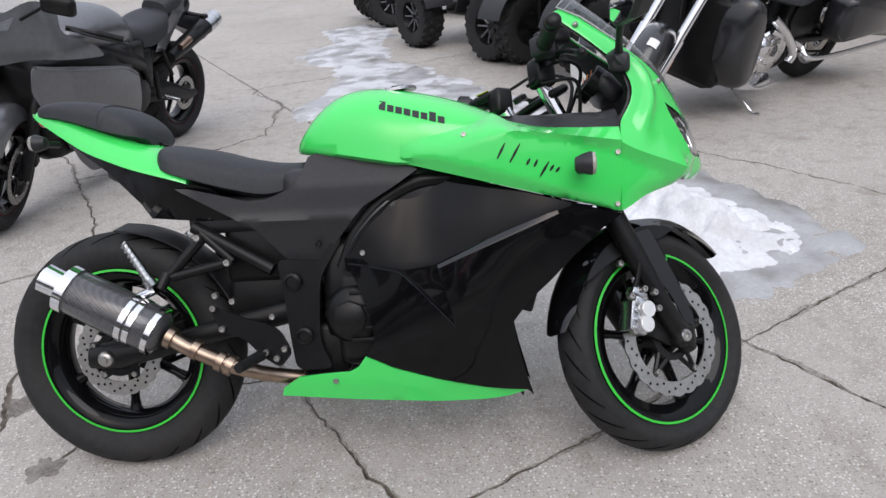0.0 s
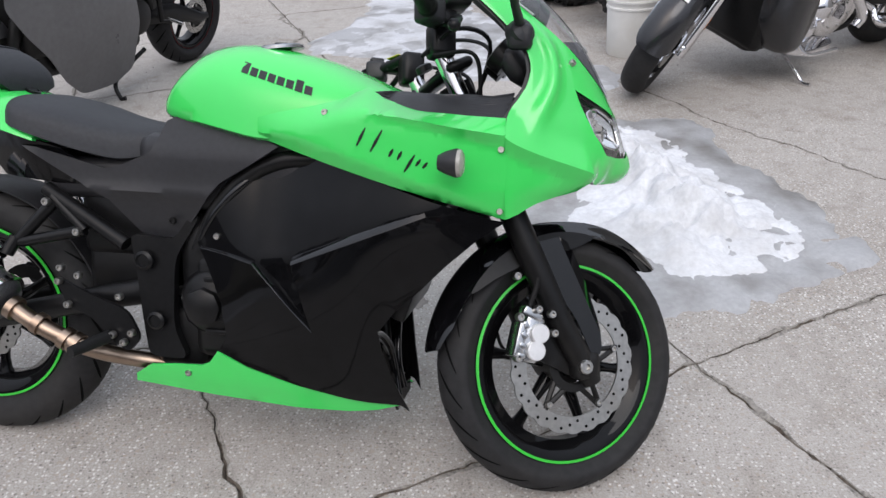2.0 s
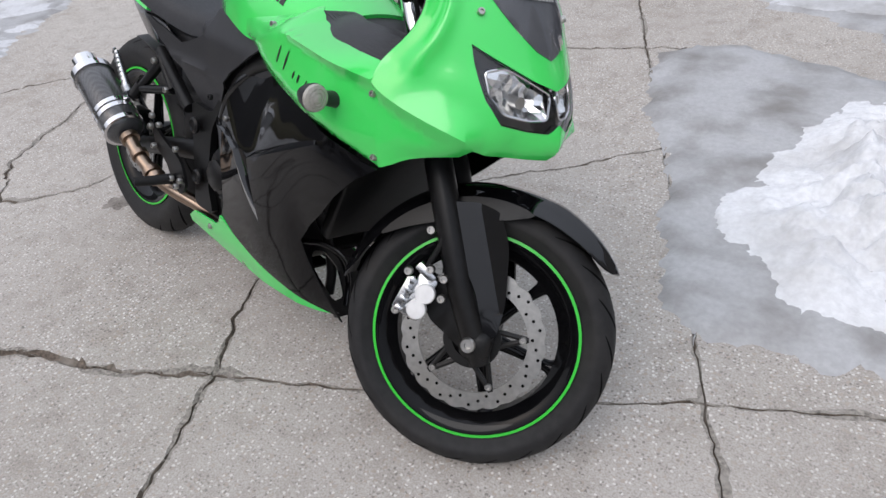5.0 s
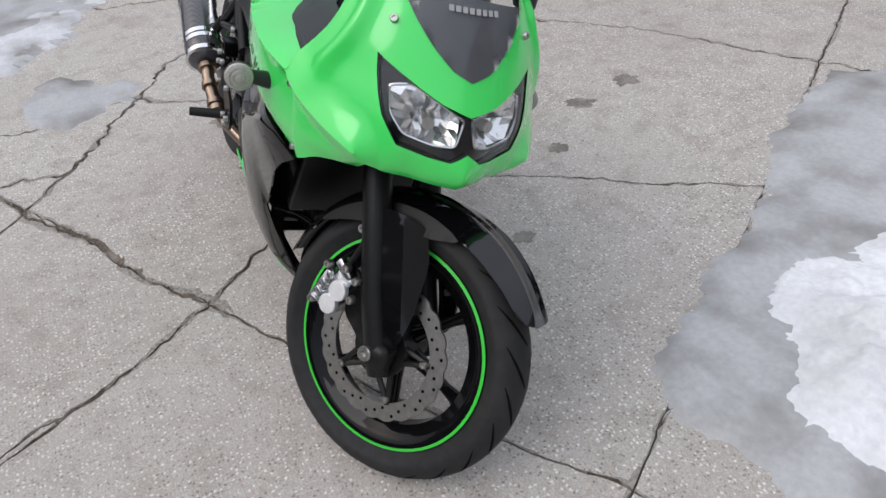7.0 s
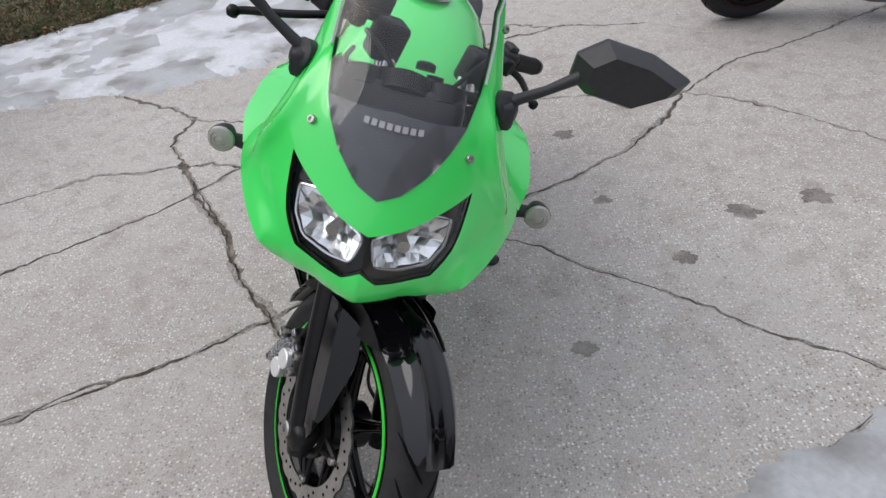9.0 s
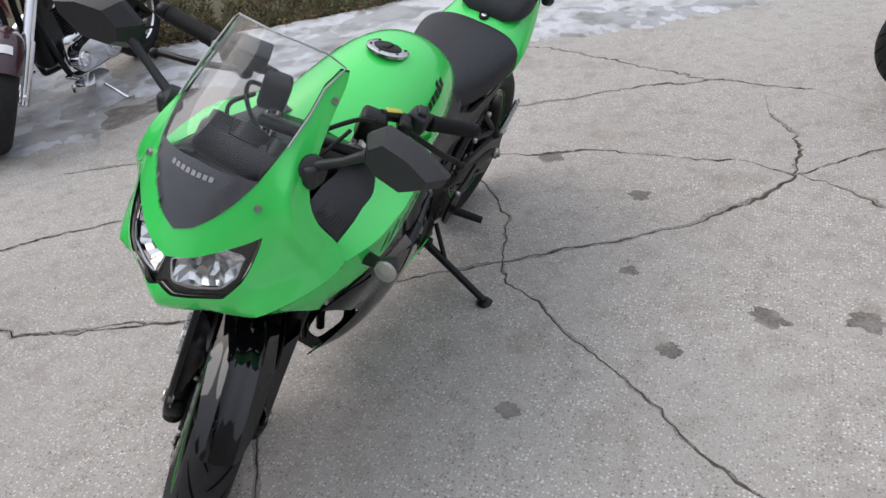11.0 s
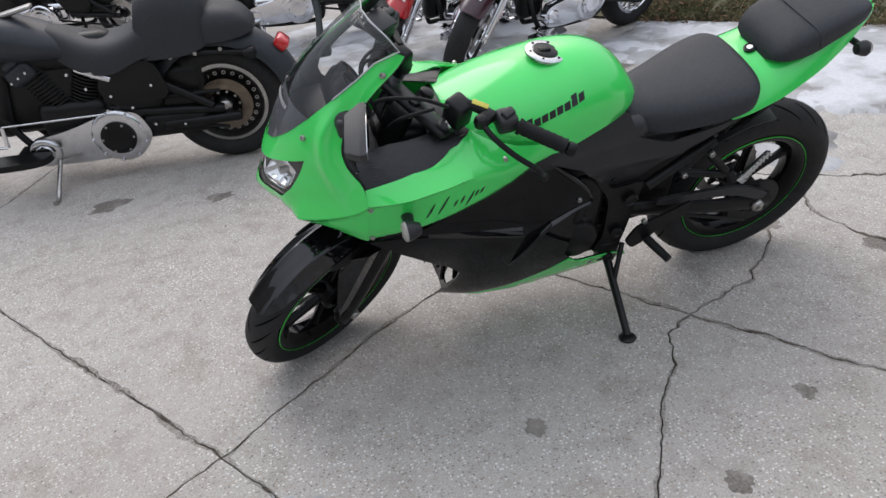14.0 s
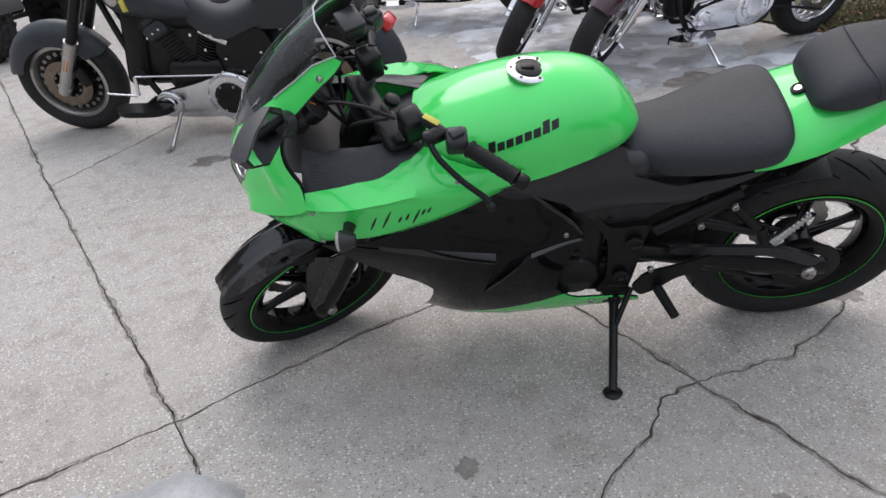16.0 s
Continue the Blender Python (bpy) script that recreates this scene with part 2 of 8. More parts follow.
def tube(pts, r, seg=12, caps=True):
    """A round tube along points; r is one radius or one for each point."""
    bm = bmesh.new()
    pts = [Vector(p) for p in pts]
    rs = r if isinstance(r, (list, tuple)) else [r] * len(pts)
    rings, u = [], None
    for i, p in enumerate(pts):
        a, b = pts[max(i - 1, 0)], pts[min(i + 1, len(pts) - 1)]
        d = (b - a).normalized() if (b - a).length > 1e-9 else Vector((1, 0, 0))
        if u is None:
            u = frame_axes(d)[0]
        u = (u - d * u.dot(d)).normalized()
        v = d.cross(u)
        rings.append([bm.verts.new(p + (u * math.cos(k) + v * math.sin(k)) * rs[i]) for k in np.linspace(0, 2 * math.pi, seg, endpoint=False)])
    for a, b in zip(rings, rings[1:]):
        for k in range(seg):
            bm.faces.new((a[k], a[(k + 1) % seg], b[(k + 1) % seg], b[k]))
    if caps:
        bm.faces.new(rings[0][::-1])
        bm.faces.new(rings[-1])
    return bm


def curve_pts(pts, n=24):
    """A smooth line through points."""
    pts = [Vector(p) for p in pts]
    if len(pts) < 3:
        return pts
    out, ext = [], [pts[0] * 2 - pts[1], *pts, pts[-1] * 2 - pts[-2]]
    k = max(2, n // (len(pts) - 1))
    for i in range(1, len(ext) - 2):
        p0, p1, p2, p3 = ext[i - 1:i + 3]
        for j in range(k):
            t = j / k
            out.append(0.5 * (2 * p1 + (p2 - p0) * t + (2 * p0 - 5 * p1 + 4 * p2 - p3) * t * t + (3 * p1 - p0 - 3 * p2 + p3) * t ** 3))
    return out + [pts[-1]]


def hose(pts, r, n=24, seg=8):
    return tube(curve_pts(pts, n), r, seg)


def box(c, s, bevel=0.003, rot=None):
    bm = bmesh.new()
    bmesh.ops.create_cube(bm, size=1)
    bmesh.ops.scale(bm, vec=Vector(s), verts=bm.verts)
    if bevel:
        bmesh.ops.bevel(bm, geom=bm.edges[:], offset=min(bevel, min(s) * 0.45), segments=2, affect="EDGES", profile=0.5)
    bm.transform(Matrix.Translation(c) @ (pose(0, 0, 0, *rot) if rot else Matrix.Identity(4)))
    return bm


def lathe(profile, centre=(0, 0, 0), axis=(0, 1, 0), seg=48, closed=True):
    """Turns (radius, along) points about an axis; closed joins the last point to the first."""
    bm = bmesh.new()
    ax = Vector(axis).normalized()
    u, v = frame_axes(ax)
    rings = []
    for k in np.linspace(0, 2 * math.pi, seg, endpoint=False):
        d = u * math.cos(k) + v * math.sin(k)
        rings.append([bm.verts.new(Vector(centre) + d * r + ax * h) for r, h in profile])
    m = len(profile)
    for k in range(seg):
        a, b = rings[k], rings[(k + 1) % seg]
        for i in range(m if closed else m - 1):
            j = (i + 1) % m
            if profile[i][0] < 1e-6 and profile[j][0] < 1e-6:
                continue
            bm.faces.new((a[i], b[i], b[j], a[j]))
    bmesh.ops.remove_doubles(bm, verts=bm.verts, dist=1e-6)
    bmesh.ops.dissolve_degenerate(bm, edges=bm.edges, dist=1e-7)
    return bm


def disc(c, axis, r, h, seg=24, bevel=0.15):
    b = min(r, h) * bevel
    return lathe([(0, -h / 2), (r - b, -h / 2), (r, -h / 2 + b), (r, h / 2 - b), (r - b, h / 2), (0, h / 2)], c, axis, seg, closed=False)


def bolt(c, axis, r=0.008, h=0.007):
    """A socket-head bolt: a head with a dished middle."""
    return lathe([(0, -h), (r, -h), (r, h * 0.6), (r * 0.85, h), (r * 0.5, h), (r * 0.45, h * 0.3), (0, h * 0.3)], c, axis, 10, closed=False)


def inside(p, poly):
    x, y = p
    r = False
    for (ax, ay), (bx, by) in zip(poly, [*poly[1:], poly[0]]):
        if (ay > y) != (by > y) and x < (bx - ax) * (y - ay) / (by - ay) + ax:
            r = not r
    return r


def dense(poly, step, close=True):
    out = []
    ends = [*poly[1:], poly[0]] if close else poly[1:]
    for (ax, ay), (bx, by) in zip(poly, ends):
        k = max(1, int(math.hypot(bx - ax, by - ay) / step))
        out += [(ax + (bx - ax) * i / k, ay + (by - ay) * i / k) for i in range(k)]
    return out if close else [*out, poly[-1]]


def rounded(poly, n=5, amount=0.35):
    """A polygon with its corners rounded off."""
    out = []
    for i, p in enumerate(poly):
        a, b = Vector(poly[i - 1]), Vector(poly[(i + 1) % len(poly)])
        p = Vector(p)
        s, e = p + (a - p) * amount, p + (b - p) * amount
        for t in np.linspace(0, 1, n):
            q = s * (1 - t) ** 2 + p * 2 * t * (1 - t) + e * t * t
            out.append((q.x, q.y))
    return out


def sheet(outline, f, step=0.02, thick=0.004, holes=(), creases=(), flip=False):
    """A thin shell: a flat outline with holes and creases, filled with triangles and carried into space by f(u, v)."""
    loops = [dense(outline, step)] + [dense(h, step) for h in holes]
    pts, edges = [], []
    for lp in loops:
        k = len(pts)
        pts += lp
        edges += [(k + i, k + (i + 1) % len(lp)) for i in range(len(lp))]
    for c in creases:
        k, lp = len(pts), dense(c, step, False)
        pts += lp
        edges += [(k + i, k + i + 1) for i in range(len(lp) - 1)]
    us, vs = [p[0] for p in outline], [p[1] for p in outline]
    for j, v in enumerate(np.arange(min(vs) + step / 2, max(vs), step * 0.87)):
        for u in np.arange(min(us) + step / 2 * (1 + j % 2), max(us), step):
            if inside((u, v), outline) and not any(inside((u, v), h) for h in holes):
                if min(math.hypot(u - a, v - b) for a, b in pts[:len(pts)] if abs(a - u) < step and abs(b - v) < step) > step * 0.45 if any(abs(a - u) < step and abs(b - v) < step for a, b in pts) else True:
                    pts.append((float(u), float(v)))
    co, _, tris, *_ = geometry.delaunay_2d_cdt([Vector(p) for p in pts], edges, [], 0, 1e-6)
    bm = bmesh.new()
    vs = [bm.verts.new(f(c.x, c.y)) for c in co]
    for t in tris:
        c = sum((co[i] for i in t), Vector((0, 0))) / len(t)
        if inside(c, outline) and not any(inside(c, h) for h in holes):
            try:
                bm.faces.new([vs[i] for i in t])
            except ValueError:
                pass
    bmesh.ops.delete(bm, geom=[v for v in bm.verts if not v.link_faces], context="VERTS")
    bmesh.ops.remove_doubles(bm, verts=bm.verts, dist=1e-6)
    bmesh.ops.recalc_face_normals(bm, faces=bm.faces)
    if thick:
        bm.normal_update()
        front, rim = bm.faces[:], [e for e in bm.edges if len(e.link_faces) == 1]
        twin = {v: bm.verts.new(v.co - v.normal * thick) for v in bm.verts[:]}
        for fc in front:
            bm.faces.new([twin[v] for v in reversed(fc.verts)])
        for e in rim:
            a, b = e.verts
            bm.faces.new((a, b, twin[b], twin[a]))
    return bm


def loft(rings, caps=True, closed=True):
    """Skins rings of equally many points."""
    bm = bmesh.new()
    vr = [[bm.verts.new(p) for p in r] for r in rings]
    n = len(vr[0])
    for a, b in zip(vr, vr[1:]):
        for i in range(n if closed else n - 1):
            j = (i + 1) % n
            bm.faces.new((a[i], a[j], b[j], b[i]))
    if caps and closed:
        bm.faces.new(vr[0][::-1])
        bm.faces.new(vr[-1])
    return bm


def lerp(table, x):
    """Smooth value of y at x in a table of (x, y)."""
    xs, ys = [a for a, _ in table], [b for _, b in table]
    if x <= xs[0]:
        return ys[0]
    if x >= xs[-1]:
        return ys[-1]
    i = max(k for k in range(len(xs)) if xs[k] <= x)
    t = (x - xs[i]) / (xs[i + 1] - xs[i])
    d = lambda k: (ys[min(k + 1, len(ys) - 1)] - ys[max(k - 1, 0)]) / max(1e-9, xs[min(k + 1, len(xs) - 1)] - xs[max(k - 1, 0)])
    h = xs[i + 1] - xs[i]
    return (2 * t ** 3 - 3 * t * t + 1) * ys[i] + (t ** 3 - 2 * t * t + t) * h * d(i) + (3 * t * t - 2 * t ** 3) * ys[i + 1] + (t ** 3 - t * t) * h * d(i + 1)


def thing(name, label, category, m=None, group=""):
    ob = new(name)
    ob.empty_display_size = 0.1
    if m is not None:
        ob.matrix_basis = m
    return tagged(ob, label, category, group)


# ---- the ground ----
def wander(line, amp, step=0.07, seed=0.0):
    """A line with small sideways wanderings."""
    pts = dense(line, step, False)
    out = []
    for i, (x, y) in enumerate(pts):
        a, b = pts[max(i - 1, 0)], pts[min(i + 1, len(pts) - 1)]
        d = Vector((b[0] - a[0], b[1] - a[1])).normalized()
        k = amp * (noise.noise((x * 4, y * 4, seed)) + 0.6 * noise.noise((x * 17, y * 17, seed + 5))) + (0.003 + 0.35 * amp) * noise.noise((x * 43, y * 43, seed))
        out.append((x - d.y * k, y + d.x * k))
    return out


# line, half width, wandering
CRACKS = [
    ([(-2.9, 8.7), (-2.27, 7.48), (-1.48, 5.97), (-0.6, 4.27), (0.89, 1.785), (1.61, 0.66), (2.03, 0.0), (3.41, -2.24), (4.6, -4.2)], 0.0065, 0.008),
    ([(3.6, 3.35), (1.55, 2.14), (0.89, 1.765), (0.345, 1.40), (-0.07, 1.185), (-0.31, 1.03), (-0.62, 0.9), (-1.04, 0.65)], 0.006, 0.012),
    ([(-0.07, 1.185), (-0.31, 1.03), (-0.62, 0.9), (-0.85, 0.74), (-1.13, 0.615)], 0.02, 0.02),
    ([(-1.157, 0.603), (-1.305, 0.5), (-1.58, 0.52), (-1.97, 0.03), (-2.32, -0.17)], 0.009, 0.04),
    ([(0.284, 0.364), (0.19, 0.58), (0.03, 0.93), (-0.1, 1.17), (-0.32, 1.46), (-0.44, 1.66), (-0.70, 2.08), (-0.9, 2.37), (-1.13, 2.575), (-1.32, 2.68), (-1.62, 3.02), (-1.85, 3.5), (-2.08, 3.9), (-2.5, 4.6)], 0.007, 0.02),
    ([(0.1, 0.775), (0.284, 0.364), (0.275, -0.057), (0.066, -0.392)], 0.009, 0.03),
    ([(0.62, -1.0), (0.305, -0.72), (0.066, -0.39), (-0.262, -0.071), (-0.459, 0.179), (-0.83, 0.698), (-1.06, 0.87)], 0.010, 0.02),
    ([(-0.72, -0.55), (-0.95, -0.075), (-1.086, 0.269), (-1.13, 0.615)], 0.009, 0.03),
    ([(-1.13, 0.615), (-1.06, 0.87), (-1.3, 1.05), (-1.52, 1.18), (-1.755, 1.327), (-2.16, 1.973), (-2.3, 2.3), (-2.2, 2.75)], 0.010, 0.04),
    ([(-1.58, 0.52), (-1.49, 0.8), (-1.52, 1.18)], 0.006, 0.04),
    ([(-2.3, 2.3), (-2.67, 1.528), (-2.84, 1.02), (-2.9, 0.2)], 0.008, 0.05),
    ([(-1.08, 1.506), (-0.98, 1.58), (-0.80, 1.705), (-0.52, 1.79), (-0.42, 1.83), (-0.24, 2.05), (-0.03, 2.33), (0.121, 2.487), (0.267, 2.68), (0.42, 2.95)], 0.0035, 0.025),
    ([(-1.52, 1.18), (-1.29, 1.434), (-1.34, 1.7), (-1.42, 1.95), (-1.40, 2.52), (-1.32, 2.68)], 0.010, 0.03),
    ([(-1.32, 2.68), (-1.17, 2.92), (-0.815, 3.19), (-0.35, 3.42), (0.05, 3.62)], 0.008, 0.03),
    ([(0.95, 4.2), (1.12, 3.97), (1.419, 3.465), (1.71, 3.14), (1.94, 2.79), (2.5, 2.1)], 0.007, 0.025),
    ([(2.03, 0.0), (1.77, -0.565), (1.55, -1.05)], 0.006, 0.015),
    ([(-1.48, 5.97), (-1.16, 5.3), (-1.10, 4.51), (-1.6, 4.06), (-2.08, 3.9)], 0.009, 0.05),
    ([(-1.48, 5.97), (-0.6, 6.3), (0.6, 6.9), (2.4, 7.6)], 0.007, 0.04),
    ([(-1.9, 2.58), (-1.53, 2.71), (-1.32, 2.68)], 0.008, 0.03),
]
LINES = [(wander(l, a, 0.02, i * 3.1), w) for i, (l, w, a) in enumerate(CRACKS)]


def blob(x, y, r, seed, n=56, stretch=1.0, turn=0.0):
    out = []
    for k in range(n):
        a = 2 * math.pi * k / n
        q = r * (0.9 + 0.6 * noise.noise((math.cos(a) * 1.3 + seed, math.sin(a) * 1.3, seed)) + 0.3 * noise.noise((math.cos(a) * 2.7 + seed, math.sin(a) * 2.7, seed)) + 0.1 * noise.noise((math.cos(a) * 7 + seed, math.sin(a) * 7, seed)))
        u, v = q * math.cos(a) * stretch, q * math.sin(a)
        out.append((x + u * math.cos(turn) - v * math.sin(turn), y + u * math.sin(turn) + v * math.cos(turn)))
    return out


def ragged(poly, amp, step, seed):
    pts = dense(poly, step)
    out = []
    for i, (x, y) in enumerate(pts):
        a, b = pts[i - 1], pts[(i + 1) % len(pts)]
        d = Vector((b[0] - a[0], b[1] - a[1]))
        d = d.normalized() if d.length else Vector((1, 0))
        k = amp * (noise.noise((x * 3, y * 3, seed)) + 0.7 * noise.noise((x * 9, y * 9, seed)) + 0.5 * noise.noise((x * 23, y * 23, seed)))
        out.append((x - d.y * k, y + d.x * k))
    return out


MOUND = [(0.70, 2.03), (0.83, 1.94), (1.0, 2.0), (1.18, 2.07), (1.40, 2.2), (1.59, 2.34), (1.54, 2.6), (1.44, 2.8), (1.32, 3.2), (1.25, 3.55), (0.9, 3.62), (0.56, 3.65), (0.2, 3.68), (-0.12, 3.5), (0.1, 3.12), (0.28, 2.83), (0.457, 2.5), (0.58, 2.24)]
CORE = [(0.59, 2.68), (0.61, 3.06), (0.68, 3.35), (0.88, 3.5), (1.06, 3.44), (1.2, 3.05), (1.4, 2.62), (1.38, 2.33), (1.14, 2.19), (0.88, 2.14), (0.74, 2.27), (0.64, 2.46)]
STRIP = [(-0.95, 4.68), (-0.6, 4.75), (-0.2, 4.5), (0.35, 4.15), (0.9, 3.95), (1.02, 4.25), (0.7, 4.75), (0.45, 5.2), (0.1, 5.9), (-0.3, 6.6), (-0.45, 7.6), (-0.35, 8.5), (-0.8, 9.3), (-1.25, 8.9), (-1.0, 8.0), (-1.35, 7.3), (-0.95, 6.7), (-0.75, 6.0), (-0.95, 5.3)]
EDGE_ICE = [(-2.05, -0.1), (-1.95, 0.15), (-2.0, 0.5), (-2.25, 0.85), (-2.5, 1.0), (-2.78, 1.1), (-3.05, 1.6), (-3.4, 2.1), (-4.2, 3.1), (-5.5, 3.4), (-5.8, 2.0), (-4.4, 0.3), (-3.5, -0.55), (-2.9, -1.25), (-2.6, -1.62), (-2.1, -1.35), (-1.7, -1.0), (-1.9, -0.6)]
YARD_ICE = [(-0.75, -1.0), (-0.45, -1.15), (-0.25, -1.7), (-0.1, -2.3), (0.3, -2.7), (0.2, -3.6), (-0.8, -3.8), (-1.6, -3.2), (-2.0, -2.4), (-2.3, -1.9), (-1.9, -1.3), (-1.5, -1.05), (-1.15, -0.75)]
SMALL_ICE = blob(-1.68, 0.95, 0.2, 4.0, 22, 1.6, 0.5)
ICES = [ragged(MOUND, 0.05, 0.05, 1), ragged(STRIP, 0.13, 0.07, 2), ragged(EDGE_ICE, 0.12, 0.07, 3), ragged(YARD_ICE, 0.12, 0.08, 4), SMALL_ICE]


STAINS = [blob(-0.21, 2.37, 0.035, 1.0), blob(-0.42, 2.62, 0.04, 3.0, stretch=1.5, turn=1.0), blob(-0.56, 2.2, 0.03, 4.0), blob(0.12, 2.02, 0.03, 5.0),
          blob(1.29, -0.42 + 0.25, 0.07, 6.0, stretch=1.5, turn=0.3), blob(-0.47, 2.86, 0.05, 7.0), blob(-1.32, 1.74, 0.06, 8.0), blob(-1.1, 1.45, 0.05, 9.0), blob(-1.05, 2.15, 0.04, 9.5)]
WETS = [blob(-0.25, -1.25, 0.22, 10.0, 40, 1.6, 0.4), blob(0.25, -1.6, 0.2, 12.0, 40, 1.5, 1.0), blob(-1.5, -0.78, 0.17, 11.0, 40, 2.2, -0.3), blob(0.78, 0.02, 0.05, 13.0, 30, 1.7, 0.2)]


def crack_half(x, y, w):
    """Half the width of a crack, spalled here and there."""
    return max(0.0016, 0.74 * w * (0.26 + 1.7 * max(0.0, noise.noise((x * 3.1, y * 3.1, w * 900)) - 0.02) + 0.9 * max(0.0, noise.noise((x * 14, y * 14, w * 300))) + 0.5 * noise.noise((x * 47, y * 47, w * 700))))


def spall_half(x, y, w):
    """How far the crumbled edge of a crack reaches."""
    return crack_half(x, y, w) + 0.001 + 0.03 * max(0.0, noise.noise((x * 5.3, y * 5.3, w * 500)) - 0.05) * min(1.0, w / 0.009) + 0.014 * max(0.0, noise.noise((x * 21, y * 21, w * 50)))


NEAR = collections.defaultdict(list)
for line, w in LINES:
    for (ax, ay), (bx, by) in zip(line, line[1:]):
        for i in range(int(math.floor((min(ax, bx) - 0.1) / 0.2)), int(math.floor((max(ax, bx) + 0.1) / 0.2)) + 1):
            for j in range(int(math.floor((min(ay, by) - 0.1) / 0.2)), int(math.floor((max(ay, by) + 0.1) / 0.2)) + 1):
                NEAR[i, j].append((ax, ay, bx - ax, by - ay, w))


def near_crack(x, y):
    """How deep the groove is at a point, 0 to 1, and whether the point lies on the crumbled margin."""
    best, spalled = 0.0, False
    for ax, ay, dx, dy, w in NEAR.get((int(math.floor(x / 0.2)), int(math.floor(y / 0.2))), ()):
        t = min(1, max(0, ((x - ax) * dx + (y - ay) * dy) / (dx * dx + dy * dy)))
        d = math.hypot(x - ax - t * dx, y - ay - t * dy)
        if d < 0.1:
            best = max(best, 1 - d / crack_half(x, y, w))
            side = 2 if dx * (y - ay) - dy * (x - ax) > 0 else -2
            spalled = spalled or d < spall_half(ax + side, ay, w) * 0.97
    return best, spalled


def ground():
    pts, edges = [], []

    def line(lp, close):
        k = len(pts)
        pts.extend(lp)
        edges.extend((k + i, k + (i + 1) % len(lp)) for i in range(len(lp) if close else len(lp) - 1))

    far = 900.0
    line([(-far, -far), (far, -far), (far, far), (-far, far)], True)
    for lp, w in LINES:
        sides = {-2: [], -1: [], 0: [], 1: [], 2: []}
        for i, (x, y) in enumerate(lp):
            a, b = lp[max(i - 1, 0)], lp[min(i + 1, len(lp) - 1)]
            d = Vector((b[0] - a[0], b[1] - a[1])).normalized()
            for s in sides:
                ww = 0 if s == 0 else crack_half(x, y, w) * (1 + 0.8 * noise.noise((x * 23, y * 23, s * 7)))
                k = ww * s
                if abs(s) == 2:
                    k = math.copysign(max(ww * 1.05, spall_half(x + s, y, w)), s)
                sides[s].append((x - d.y * k, y + d.x * k))
        for s in sides:
            line(sides[s], False)
    for lp in STAINS + WETS:
        line(lp, True)
    co, _, tris, *_ = geometry.delaunay_2d_cdt([Vector(p) for p in pts], edges, [], 0, 1e-5)
    verts = []
    for c in co:
        k = max(0.0, near_crack(c.x, c.y)[0]) if abs(c.x) < 10 and abs(c.y) < 10 else 0
        verts.append((c.x, c.y, -0.011 * min(1, k * 1.6)))
    me = bpy.data.meshes.new("ground")
    me.from_pydata(verts, [], [tuple(t) for t in tris])
    for mat in (CONCRETE, CRACK, WET, SPALL):
        me.materials.append(mat)
    for p in me.polygons:
        c = p.center
        if abs(c.x) < 10 and abs(c.y) < 10:
            zs = min(verts[i][2] for i in p.vertices)
            deep, spalled = near_crack(c.x, c.y)
            if zs < -0.005 and deep > 0.02:
                p.material_index = 1
            elif spalled:
                p.material_index = 3
            elif any(inside((c.x, c.y), s) for s in STAINS) or (any(inside((c.x, c.y), s) for s in WETS)):
                p.material_index = 2
    me.update()
    ob = new("ground", me)
    for p in me.polygons:
        if p.normal.z < 0:
            p.flip()
    return tagged(ob, "weathered grey concrete yard with joints, cracks and damp patches", "ground", kind="structure")


ground()


def heap(name, outline, high, mat, label, step, bumps=5.0, soft=0.15, base=0.004, seed=0.0, rough=0.5, holes=0.0, hole_scale=2.6):
    """A low heap of snow or ice with a ragged rim, worn through to the ground where holes say."""
    arr = np.array(dense(outline, 0.04))
    lo, hi = arr.min(axis=0) - step, arr.max(axis=0) + step
    nx, ny = int((hi[0] - lo[0]) / step) + 1, int((hi[1] - lo[1]) / step) + 1
    pts = {}
    for i in range(nx):
        for j in range(ny):
            x = lo[0] + step * (i + 0.35 * noise.noise((i * 0.7, j * 0.7, seed)))
            y = lo[1] + step * (j + 0.35 * noise.noise((i * 0.7, j * 0.7, seed + 9)))
            d = float(np.min(np.hypot(arr[:, 0] - x, arr[:, 1] - y)))
            if not inside((x, y), outline):
                z = -0.3 * d
            else:
                k = min(1, d / soft)
                k = k * k * (3 - 2 * k)
                nz = noise.noise((x * bumps, y * bumps, seed)) + 0.6 * noise.noise((x * bumps * 2.7, y * bumps * 2.7, seed + 3)) + 0.35 * noise.noise((x * bumps * 7, y * bumps * 7, seed + 7))
                z = base * min(1, d / 0.02) + high * k * (0.75 + rough * nz)
                if holes:
                    hn = noise.noise((x * hole_scale, y * hole_scale, seed + 20)) + 0.6 * noise.noise((x * hole_scale * 2.6, y * hole_scale * 2.6, seed + 30)) + 0.4 * noise.noise((x * hole_scale * 7, y * hole_scale * 7, seed + 40))
                    z -= 0.03 * max(-0.25, hn + holes - 0.5)
            pts[i, j] = (x, y, z)
    bm = bmesh.new()
    vs = {}
    for i in range(nx - 1):
        for j in range(ny - 1):
            ids = [(i, j), (i + 1, j), (i + 1, j + 1), (i, j + 1)]
            if max(pts[q][2] for q in ids) > 0:
                for q in ids:
                    if q not in vs:
                        x, y, z = pts[q]
                        vs[q] = bm.verts.new((x, y, max(z, -0.012)))
                bm.faces.new([vs[q] for q in ids])
    ob = done(name, bm, mat, smooth=80)
    return tagged(ob, label, "snow" if "snow" in name else "ice", kind="stuff")


